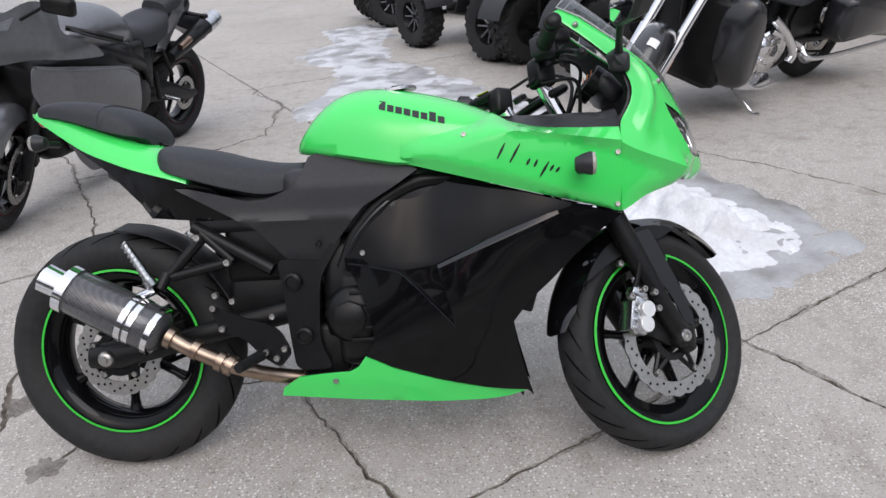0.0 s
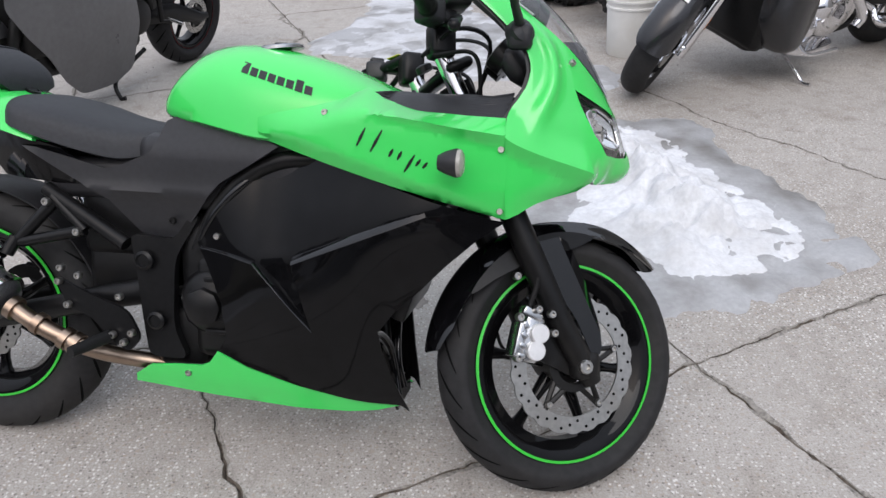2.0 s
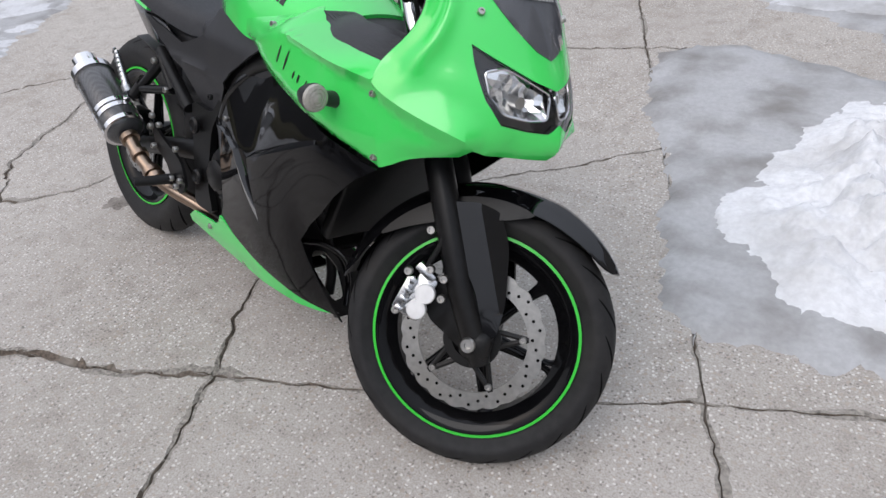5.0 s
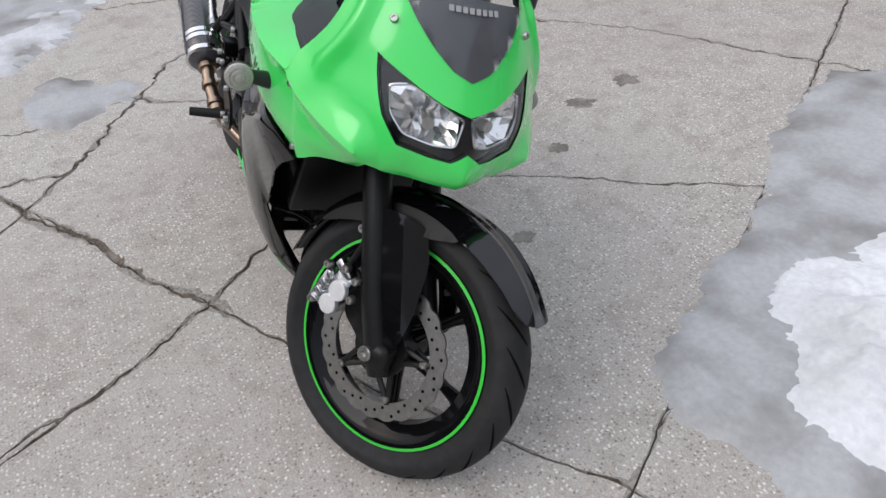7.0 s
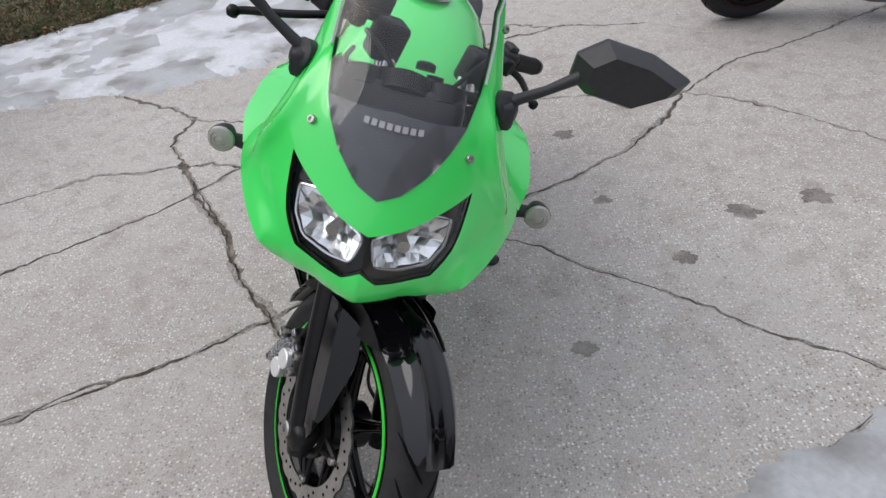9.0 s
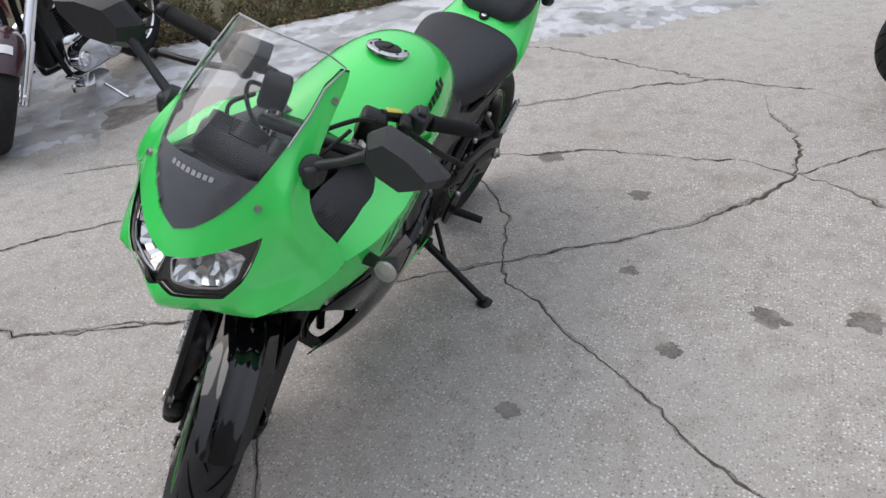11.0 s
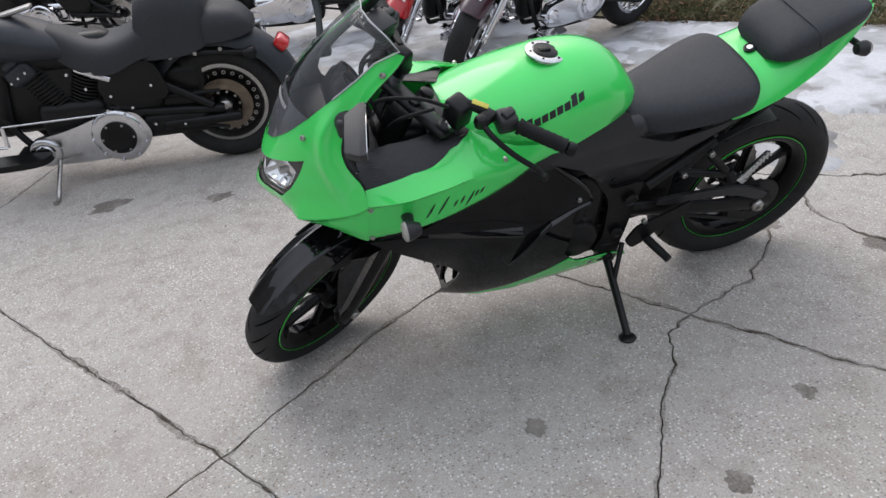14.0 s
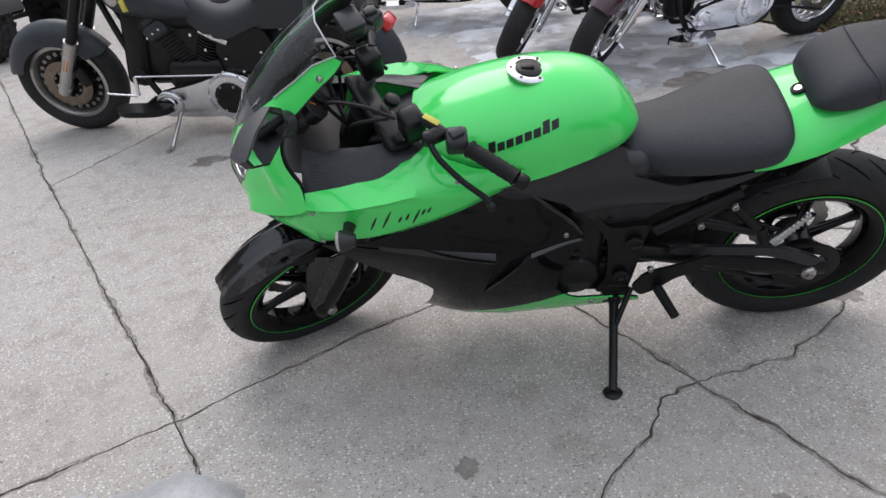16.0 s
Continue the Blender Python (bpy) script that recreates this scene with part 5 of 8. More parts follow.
# ---- frame, swingarm, rear end ----
for m in (None, FLIP):
    part("frame_plate", sheet(rounded([(0.44, 0.53), (0.54, 0.52), (0.585, 0.58), (0.60, 0.57), (0.54, 0.48), (0.53, 0.33), (0.56, 0.26), (0.47, 0.26), (0.46, 0.34), (0.45, 0.46)], 4, 0.25), lambda x, z: Vector((x, -0.122, z)), 0.03, 0.018), SATIN, bike, m=m)
    for x, z, r in ((0.477, 0.475, 0.021), (0.497, 0.345, 0.02)):
        part("pivot_cap", lathe([(0, -0.004), (r, -0.004), (r, 0.002), (r * 0.7, 0.006), (r * 0.6, 0.002), (0, 0.002)], (x, -0.134, z), (0, -1, 0), 18, closed=False), SATIN, bike, m=m)
    part("swingarm", loft([[Vector((x, -y + w * math.cos(q), z + h * math.sin(q))) for q in np.linspace(0, 2 * math.pi, 12, endpoint=False)] for x, y, z, w, h in ((0.46, 0.095, 0.40, 0.018, 0.03), (0.34, 0.10, 0.375, 0.018, 0.028), (0.15, 0.105, 0.33, 0.016, 0.026), (0.02, 0.105, 0.307, 0.015, 0.03), (-0.05, 0.105, 0.305, 0.012, 0.026))]), SATIN, bike, m=m)
    part("subframe_tube", tube([(0.24, -0.105, 0.615), (0.43, -0.12, 0.505)], 0.016, 12), SATIN, bike, m=m)
    rs = part("peg_bracket", join(tube([(0.265, -0.115, 0.59), (0.18, -0.135, 0.50)], 0.013, 8), tube([(0.335, -0.12, 0.53), (0.19, -0.135, 0.50)], 0.012, 8), tube([(0.335, -0.12, 0.53), (0.26, -0.115, 0.60)], 0.011, 8), tube([(0.18, -0.135, 0.51), (0.165, -0.15, 0.475)], 0.014, 8)), SATIN, bike, "black passenger peg hanger", m=m)
    part("passenger_peg", join(tube([(0.148, -0.155, 0.485), (0.14, -0.158, 0.50)], 0.016, 10), tube([(0.143, -0.158, 0.498), (0.098, -0.165, 0.585)], [0.012, 0.008], 8), *[box((0.143 - 0.045 * t, -0.158 - 0.007 * t - 0.006, 0.498 + 0.087 * t), (0.018, 0.008, 0.005), 0.001, (0, -60, 0)) for t in np.linspace(0.1, 1, 8)]), ALU, rs, "folded aluminium passenger peg", m=m)
    for x, z in ((0.258, 0.59), (0.325, 0.528)):
        part("bolt", bolt((x, -0.134, z), (0, -1, 0), 0.009, 0.006), STEEL, rs, m=m)
    heel = part("heel_plate", sheet(rounded([(0.275, 0.435), (0.35, 0.40), (0.44, 0.37), (0.47, 0.31), (0.44, 0.275), (0.40, 0.30), (0.36, 0.345), (0.30, 0.37)], 4, 0.3), lambda x, z: Vector((x, -0.15, z)), 0.03, 0.008), SATIN, bike, m=m)
    for x, z in ((0.292, 0.425), (0.30, 0.455), (0.34, 0.44), (0.31, 0.375), (0.432, 0.40), (0.455, 0.322), (0.41, 0.315), (0.435, 0.30)) if m is None else ((0.432, 0.40),):
        part("bolt", bolt((x, -0.16, z), (0, -1, 0), 0.008, 0.006), STEEL, heel, m=m)
    part("rider_peg", join(tube([(0.40, -0.155, 0.31), (0.37, -0.24, 0.30)], [0.014, 0.012], 10)), RUBBER_DARK, heel, m=m)
    part("axle_nut", lathe([(0, -0.004), (0.02, -0.004), (0.02, 0.004), (0.017, 0.01), (0.009, 0.012), (0.009, 0.018), (0, 0.018)], (0.0, -0.122, 0.306), (0, -1, 0), 12, closed=False), STEEL, bike, m=m)
part("shock", join(tube([(0.40, 0, 0.60), (0.36, 0, 0.38)], 0.02, 12), *[lathe([(0.03, 0), (0.036, 0.005), (0.03, 0.01)], (0.40 - 0.004 * k, 0, 0.58 - 0.022 * k), (0.17, 0, 1), 16) for k in range(8)]), SATIN, bike)
part("rear_hugger", sheet([(0.0, -0.06), (1.0, -0.075), (1.0, 0.075), (0.0, 0.06)], lambda u, y: Vector((0.325 * math.cos(0.35 + 1.15 * u), y, 0.305 + 0.325 * math.sin(0.35 + 1.15 * u) - 2.5 * y * y)), 0.05, 0.004), MATTE, bike)
part("inner_tray", join(box((0.82, 0, 0.675), (0.26, 0.27, 0.1), 0.02, (0, 12, 0)), box((0.36, 0, 0.64), (0.28, 0.2, 0.09), 0.02), box((0.60, 0, 0.66), (0.28, 0.24, 0.16), 0.03), box((0.15, 0, 0.75), (0.25, 0.17, 0.1), 0.02, (0, 18, 0))), MATTE, bike, "black inner tray under the seat")
part("battery_box", join(box((0.40, 0, 0.55), (0.20, 0.17, 0.16), 0.02), box((0.38, 0, 0.44), (0.16, 0.15, 0.14), 0.02), box((0.53, 0, 0.30), (0.12, 0.2, 0.14), 0.02)), SATIN, bike, "dark mass of frame and battery box")
part("rear_caliper", join(box((0.045, -0.08, 0.385), (0.07, 0.05, 0.05), 0.008), box((0.06, -0.1, 0.33), (0.16, 0.02, 0.05), 0.006, (0, -10, 0))), SATIN, bike)
part("chain_guard", sheet(rounded([(0.38, 0.44), (0.10, 0.42), (-0.02, 0.36), (0.0, 0.33), (0.12, 0.39), (0.38, 0.41)], 3, 0.3), lambda x, z: Vector((x, 0.125, z)), 0.03, 0.012), MATTE, bike)
part("chain", join(*[tube([(0.55, 0.098, 0.39 - s * 0.035), (0.0, 0.098, 0.305 + 0.085 * s)], 0.007, 6) for s in (-1, 1)]), SATIN, bike)
part("sprocket", lathe([(0.05, -0.003), (0.086, -0.003), (0.086, 0.003), (0.05, 0.003)], (0, 0.098, 0.305), (0, 1, 0), 40), SATIN, bike)

# ---- exhaust ----
E0, E1 = Vector((-0.045, -0.178, 0.492)), Vector((0.172, -0.172, 0.372))
ea = (E1 - E0).normalized()
muf = part("muffler", lathe([(0, 0), (0.052, 0), (0.054, 0.004), (0.056, 0.12), (0.056, 0.20), (0.052, 0.236), (0.040, 0.25), (0, 0.25)], E0, ea, 40, closed=False), CARBON, bike, "short carbon-fibre muffler with chrome straps")
for a, b in ((0.0, 0.022), (0.158, 0.172), (0.178, 0.192), (0.224, 0.238)):
    part("strap", lathe([(0.05, a), (0.0585, a), (0.0585, b), (0.05, b)], E0, ea, 40), CHROME, muf)
part("end_tip", lathe([(0.026, 0.02), (0.034, 0.02), (0.036, -0.055), (0.033, -0.055), (0.026, -0.02)], E0, ea, 8), CHROME, muf, "faceted chrome exhaust tip")
part("outlet_shade", disc(E0 - ea * 0.02, ea, 0.027, 0.002), RECESS_SHADE, muf)
part("hanger", join(tube([E0 + ea * 0.175 + Vector((0, 0.03, 0.05)), (0.155, -0.15, 0.475)], 0.011, 8)), CHROME, muf)
mid = part("mid_pipe", hose([E1 + ea * 0.02, E1 + ea * 0.07 + Vector((0, 0, -0.004)), (0.30, -0.160, 0.298), (0.36, -0.138, 0.268), (0.43, -0.092, 0.238), (0.56, -0.05, 0.215)], 0.0185, 30, 14), GOLD, bike, "heat-tinted golden link pipe")
for p, r in ((0.02, 0.026), (0.085, 0.024), (0.145, 0.025), (0.165, 0.025)):
    c = E1 + ea * p if p < 0.1 else Vector((0.30 + (p - 0.145), -0.160 + (p - 0.145) * 0.2, 0.298 - (p - 0.145) * 0.55))
    part("clamp", lathe([(0.018, -0.008), (r, -0.008), (r, 0.008), (0.018, 0.008)], c, ea, 20), GOLD, mid)

# ---- side stand ----
FOOT_W = Vector((-0.28, 1.81, 0.0))
foot = BIKE.inverted() @ (FOOT_W + Vector((0, 0, 0.012)))
top = Vector((0.50, 0.12, 0.225))
st = part("side_stand", tube([top, top + (foot - top) * 0.5, foot], [0.014, 0.012, 0.0115], 12), SATIN, bike, "black side stand bearing on the concrete")
part("stand_foot", lathe([(0, -0.008), (0.022, -0.008), (0.026, 0.0), (0.02, 0.006), (0, 0.006)], foot - BIKE.to_3x3().inverted() @ Vector((0, 0, 0.004)), BIKE.to_3x3().inverted() @ Vector((0, 0, 1)), 20, closed=False), SATIN, st)
part("stand_bracket", join(box((0.50, 0.11, 0.25), (0.07, 0.03, 0.08), 0.008), disc((0.50, 0.13, 0.23), (0, 1, 0), 0.018, 0.02)), SATIN, st)
part("spring", hose([(0.46, 0.125, 0.28), top + (foot - top) * 0.35], 0.008), SATIN, st)

WHITE_METAL = material("machined_aluminium", (0.82, 0.82, 0.82), 0.45, metal=0.6, grain=0.05, scale=60)
# ---- fork, mudguard, brake, all turned with the bars ----
LEGS = {}
for sgn in (-1, 1):
    b0 = HUB + Vector((0, sgn * 0.088, 0))
    lo, hi = b0 - UP * 0.01 + Vector((0.012, 0, 0)), b0 + UP * 0.355
    leg = part("fork_leg", join(tube([lo - UP * 0.03, lo, b0 + UP * 0.10, hi, hi + UP * 0.015], [0.02, 0.026, 0.0265, 0.0275, 0.024], 18), box(b0 + Vector((0.012, 0, 0.0)), (0.06, 0.05, 0.06), 0.016)), SATIN, bike, "satin black fork slider", m=STEER)
    part("stanchion", tube([hi, b0 + UP * 0.69], 0.0185, 18), CHROME, leg, "chrome fork tube", m=STEER)
    part("dust_seal", tube([hi, hi + UP * 0.022], 0.0245, 16), RUBBER_DARK, leg, m=STEER)
    part("axle_nut", lathe([(0, -0.004), (0.015, -0.004), (0.015, 0.006), (0.013, 0.009), (0.007, 0.009), (0.006, 0.003), (0, 0.003)], HUB + Vector((0, sgn * 0.112, 0)), (0, sgn, 0), 12, closed=False), STEEL, leg, m=STEER, smooth=30)
    LEGS[sgn] = leg
part("lower_clamp", join(box(HUB + UP * 0.50 + Vector((0.02, 0, 0)), (0.07, 0.24, 0.035), 0.012, (0, -26, 0))), SATIN, bike, m=STEER)
part("top_clamp", join(box(HUB + UP * 0.665 + Vector((0.02, 0, 0)), (0.06, 0.23, 0.022), 0.01, (0, -26, 0)), lathe([(0, 0), (0.016, 0), (0.016, 0.016), (0, 0.018)], HUB + UP * 0.672 + Vector((0.03, 0, 0)), UP, 8, closed=False)), SATIN, bike, m=STEER)


def guard_pt(a, y, extra=0.0):
    r = 0.302 - 8.0 * y * y + extra
    return HUB + Vector((r * math.cos(a), y, r * math.sin(a)))


GUARD = [(0.70, 0.0), (0.705, -0.022), (0.74, -0.04), (0.86, -0.052), (1.1, -0.060), (1.4, -0.065), (1.8, -0.068), (2.2, -0.066), (2.85, -0.058), (3.02, -0.04), (3.05, 0.0), (3.02, 0.04), (2.85, 0.058), (2.2, 0.066), (1.8, 0.068), (1.4, 0.065), (1.1, 0.060), (0.86, 0.052), (0.74, 0.04), (0.705, 0.022)]


def guard_f(a, y):
    k = 0.010 * math.exp(-((abs(y) - 0.030) / 0.010) ** 2) * min(1, max(0, (1.75 - a) / 0.5))
    return guard_pt(a, y, k + 0.004)


gd = part("front_mudguard", sheet([(a, y * 6) for a, y in GUARD], lambda a, y: guard_f(a, y / 6), 0.05, 0.003), POLISH, bike, "gloss black front mudguard", m=STEER, smooth=45)
for sgn in (-1, 1):
    side = [(1.35, 0.012), (1.55, -0.018), (1.8, -0.028), (2.2, -0.02), (2.5, 0.002), (2.6, 0.016), (2.2, 0.018), (1.7, 0.018)]
    part("mudguard_cheek", sheet(rounded(side, 3, 0.3), lambda a, h, sgn=sgn: HUB + Vector(((0.262 + h) * math.cos(a), sgn * (0.0675 + 0.012 * max(0, 0.02 - h) / 0.05), (0.262 + h) * math.sin(a))), 0.02, 0.003), SATIN, gd, m=STEER)
    guard = [(-0.012, 0.275), (0.05, 0.262), (0.082, 0.235), (0.086, 0.17), (0.062, 0.06), (0.035, 0.005), (0.012, 0.0), (0.012, 0.10), (-0.012, 0.19)]
    ux, uz = Vector((math.cos(RAKE), 0, math.sin(RAKE))), UP
    fg = part("fork_guard", sheet(rounded(guard, 4, 0.25), lambda u, v, sgn=sgn: HUB + ux * (u + 0.018) + uz * v + Vector((0, sgn * (0.102 - 0.95 * max(0, u - 0.05)), 0)), 0.02, 0.004, creases=[[(0.05, 0.05), (0.05, 0.25)]]), POLISH, gd, "gloss black fork guard", m=STEER, smooth=20)
    for v in (0.17, 0.09):
        part("bolt", bolt(HUB + ux * 0.052 + uz * v + Vector((0, sgn * 0.096, 0)), (0, sgn, 0), 0.008, 0.005), STEEL, fg, m=STEER)
    part("bolt", bolt(HUB + ux * -0.04 + uz * 0.225 + Vector((0, sgn * 0.075, 0)), (0, sgn, 0), 0.009, 0.006), STEEL, gd, m=STEER)
ux = Vector((math.cos(RAKE), 0, math.sin(RAKE)))
cc = HUB + Vector((-0.118, -0.085, 0.058))
cal = part("front_caliper", join(box(cc, (0.042, 0.05, 0.095), 0.008, (0, 14, 0)), box(cc + Vector((-0.028, -0.01, 0.0)), (0.02, 0.045, 0.07), 0.004, (0, 14, 0)), box(cc + Vector((0.002, -0.012, 0.05)), (0.045, 0.03, 0.018), 0.004, (0, 30, 0)), *[box(cc + Vector((-0.03 + 0.004 * k, -0.03, -0.03 + 0.02 * k)), (0.016, 0.014, 0.010), 0.002, (0, 14 + 20 * k, 0)) for k in range(4)]), ALU, bike, "silver twin-piston front caliper", m=STEER, smooth=25)
for dx, dz in ((0.013, 0.012), (0.004, -0.022)):
    part("piston_cap", disc(cc + Vector((dx, -0.03, dz)), (0, 1, 0), 0.0195, 0.014, 24, 0.12), WHITE_METAL, cal, m=STEER, smooth=25)
for dx, dz in ((0.04, 0.05), (0.045, 0.012), (-0.03, 0.045), (-0.035, -0.035), (0.01, 0.06)):
    part("bolt", bolt(cc + Vector((dx, -0.03, dz)), (0, -1, 0), 0.0085, 0.007), STEEL, cal, m=STEER)
part("caliper_bracket", sheet(rounded([(-0.11, 0.10), (-0.05, 0.10), (0.0, 0.05), (0.0, -0.03), (-0.06, 0.0), (-0.10, 0.02)], 3, 0.3), lambda x, z: HUB + Vector((x, -0.078, z)), 0.03, 0.012), SATIN, cal, m=STEER)
part("brake_hose", hose([cc + Vector((0.0, -0.01, 0.06)), cc + Vector((0.015, -0.02, 0.13)), cc + Vector((-0.01, -0.015, 0.21)), cc + Vector((-0.045, 0.0, 0.30)), cc + Vector((-0.06, 0.03, 0.40))], 0.0062, 30, 8), RUBBER_DARK, cal, m=STEER)
part("speed_sensor_cable", hose([HUB + Vector((-0.01, 0.08, 0.03)), HUB + Vector((-0.09, 0.085, 0.02)), HUB + Vector((-0.12, 0.08, 0.12)), HUB + Vector((-0.14, 0.07, 0.28))], 0.004, 24, 6), RUBBER_DARK, bike, m=STEER)

# ---- cockpit ----
TOPC = HUB + UP * 0.655
for sgn in (-1, 1):
    ft = HUB + Vector((0, sgn * 0.088, 0)) + UP * 0.675
    inner = ft + Vector((-0.025, sgn * 0.02, 0.062))
    tip = ft + Vector((-0.135, sgn * 0.245, 0.035))
    dirv = (tip - inner).normalized()
    bar = part("handlebar", join(tube([inner, tip], 0.011, 14), box(ft + Vector((-0.012, sgn * 0.01, 0.035)), (0.05, 0.055, 0.07), 0.01)), SATIN, bike, "black clip-on handlebar", m=STEER)
    g0 = inner + dirv * 0.125
    part("grip", lathe([(0.011, 0), (0.0185, 0.0), (0.0195, 0.006), *[(0.0165 + 0.0012 * (k % 2), 0.01 + 0.008 * k) for k in range(13)], (0.0185, 0.116), (0.011, 0.118)], g0, dirv, 20), RUBBER_DARK, bar, "ribbed rubber grip", m=STEER)
    part("bar_end", lathe([(0, 0.118), (0.012, 0.118), (0.016, 0.122), (0.016, 0.138), (0.012, 0.142), (0, 0.142)], g0, dirv, 18, closed=False), SATIN, bar, m=STEER)
    part("switch_box", join(box(inner + dirv * 0.095, (0.045, 0.045, 0.045), 0.008, (0, 0, -sgn * 25)), box(inner + dirv * 0.095 + Vector((0.0, 0, 0.026)), (0.03, 0.02, 0.012), 0.003)), MATTE, bar, m=STEER)
    piv = inner + dirv * 0.06 + Vector((0.035, 0, 0.0))
    part("lever_perch", join(box(inner + dirv * 0.06 + Vector((0.02, 0, 0)), (0.05, 0.03, 0.026), 0.006), disc(piv, (0, 0, 1), 0.012, 0.03)), SATIN, bar, m=STEER)
    part("lever", hose([piv, piv + dirv * 0.05 + Vector((0.022, 0, -0.008)), piv + dirv * 0.11 + Vector((0.026, 0, -0.03)), piv + dirv * 0.165 + Vector((0.02, 0, -0.05)), piv + dirv * 0.185 + Vector((0.026, 0, -0.056))], 0.0068, 24, 8), SATIN, bar, m=STEER)
    part("lever_ball", lathe([(0, -0.011), (0.008, -0.008), (0.011, 0), (0.008, 0.008), (0, 0.011)], piv + dirv * 0.188 + Vector((0.027, 0, -0.057)), (0, 0, 1), 12, closed=False), SATIN, bar, m=STEER)
    if sgn < 0:
        res = inner + dirv * 0.055 + Vector((0.045, 0, 0.04))
        part("brake_reservoir", join(box(res, (0.05, 0.06, 0.035), 0.008), box(res + Vector((0, 0, 0.02)), (0.052, 0.062, 0.01), 0.003)), MATTE, bar, "black brake fluid reservoir", m=STEER)
    else:
        part("warning_label", box(inner + dirv * 0.028 + Vector((-0.004, 0, 0.0125)), (0.013, 0.038, 0.002), 0.0005, (-4, 0, 28)), YELLOW, bar, "yellow label on the clamp", m=STEER)
    mf = nose(sgn * 0.90, 0.935, 0.004)
    mir = part("mirror", join(lathe([(0, -0.012), (0.026, -0.012), (0.024, 0.01), (0.014, 0.016), (0, 0.018)], mf, (0.6, sgn * 0.7, 0.45), 16, closed=False), box(mf + Vector((0.0, sgn * 0.004, -0.008)), (0.045, 0.03, 0.045), 0.01), tube([mf + Vector((0, sgn * 0.005, 0.01)), mf + Vector((-0.008, sgn * 0.055, 0.04)), mf + Vector((-0.01, sgn * 0.095, 0.072))], [0.0095, 0.0075, 0.010], 10)), MATTE, bike, "black fairing mirror on a thin stem")
    # shell from a six-sided outline: front crown, rim and recessed glass
    o = mf + Vector((-0.01, sgn * 0.082, 0.07))
    shape = [(0.0, 0.03), (0.035, 0.062), (0.105, 0.062), (0.165, 0.045), (0.155, 0.02), (0.10, -0.022), (0.03, -0.022), (0.0, -0.005)]
    def swept(x, a, b, k=1.0):
        """A point of the mirror, whose outer end stands forward; k shrinks it towards its middle."""
        a, b = 0.08 + (a - 0.08) * k, 0.02 + (b - 0.02) * k
        return o + Vector((x + 0.2 * a, sgn * a * 0.97, b))
    part("mirror_shell", loft([[swept(-0.022, a, b) for a, b in shape], [swept(-0.01, a, b) for a, b in shape], [swept(0.018, a, b, 0.72) for a, b in shape]]), MATTE, mir, smooth=25)
    part("mirror_glass", loft([[swept(-0.0235, a, b, 0.9) for a, b in shape], [swept(-0.0225, a, b, 0.9) for a, b in shape]]), MIRROR, mir)
    # grained inner ledge that rises from the fairing's upper edge
    edge = [(0.955, 0.834), (1.0, 0.814), (1.07, 0.794), (1.16, 0.787), (1.235, 0.786), (1.262, 0.83)]

    def ledge(x, q, sgn=sgn):
        ze = lerp(edge, x)
        w = (w_green(min(x, 1.232), min(ze, lerp(TOP_Z, x))) - 0.004) * (1 if x < 1.2 else 1 - 0.5 * (x - 1.2))
        rise = lerp([(0.955, 0.004), (1.02, 0.03), (1.1, 0.042), (1.26, 0.05)], x)
        return Vector((x, sgn * (w - 0.085 * q), ze - 0.004 + rise * math.sin(q * math.pi / 2)))
    part("cockpit_ledge", sheet([(0.955, 0.0), (1.238, 0.0), (1.238, 1.0), (0.985, 1.0)], ledge, 0.04, 0.003), MATTE, bike, "grained black cockpit ledge")
dash = part("instrument_panel", join(box((1.235, 0, 0.885), (0.05, 0.2, 0.075), 0.02, (0, -38, 0))), MATTE, bike, "black instrument panel")
for y, r in ((-0.062, 0.034), (0.0, 0.046), (0.065, 0.034)):
    c = Vector((1.205, y, 0.905))
    part("gauge", lathe([(0, -0.02), (r, -0.02), (r, 0.01), (r - 0.005, 0.012), (r - 0.006, 0.004), (0, 0.004)], c, (-0.75, 0, 0.6), 30, closed=False), SATIN, dash)
    part("needle", tube([c + Vector((-0.007, 0, 0.006)), c + Vector((-0.002, r * 0.5, 0.025))], 0.0012, 6), ORANGE, dash)
part("headstock", join(tube([HUB + UP * 0.44 + Vector((0.02, 0, 0)), HUB + UP * 0.64 + Vector((0.02, 0, 0))], 0.035, 16), box((1.06, 0, 0.74), (0.24, 0.12, 0.13), 0.03)), SATIN, bike)
for i, pts in enumerate(([(1.05, -0.06, 0.90), (1.12, -0.08, 0.95), (1.18, -0.03, 0.93), (1.15, 0.03, 0.82)], [(1.02, 0.14, 0.92), (1.09, 0.13, 0.95), (1.17, 0.08, 0.92), (1.14, 0.02, 0.8)], [(1.04, 0.1, 0.89), (1.12, 0.09, 0.87), (1.15, 0.04, 0.80)], [(1.08, -0.1, 0.9), (1.16, -0.1, 0.9), (1.17, -0.06, 0.8)])):
    part("control_cable", hose(pts, 0.0045, 20, 6), RUBBER_DARK, bike)
part("ignition", lathe([(0, 0), (0.018, 0), (0.018, 0.012), (0.012, 0.016), (0, 0.016)], TOPC + Vector((-0.02, 0, 0.02)), UP, 18, closed=False), SATIN, bike, m=STEER)
part("tank_front_cover", sheet([(0.93, -0.11), (1.05, -0.09), (1.05, 0.09), (0.93, 0.11)], lambda x, y: Vector((x, y, lerp([(0.9, 0.865), (1.0, 0.828), (1.06, 0.80)], x) - 1.5 * y * y)), 0.03, 0.004), MATTE, bike)
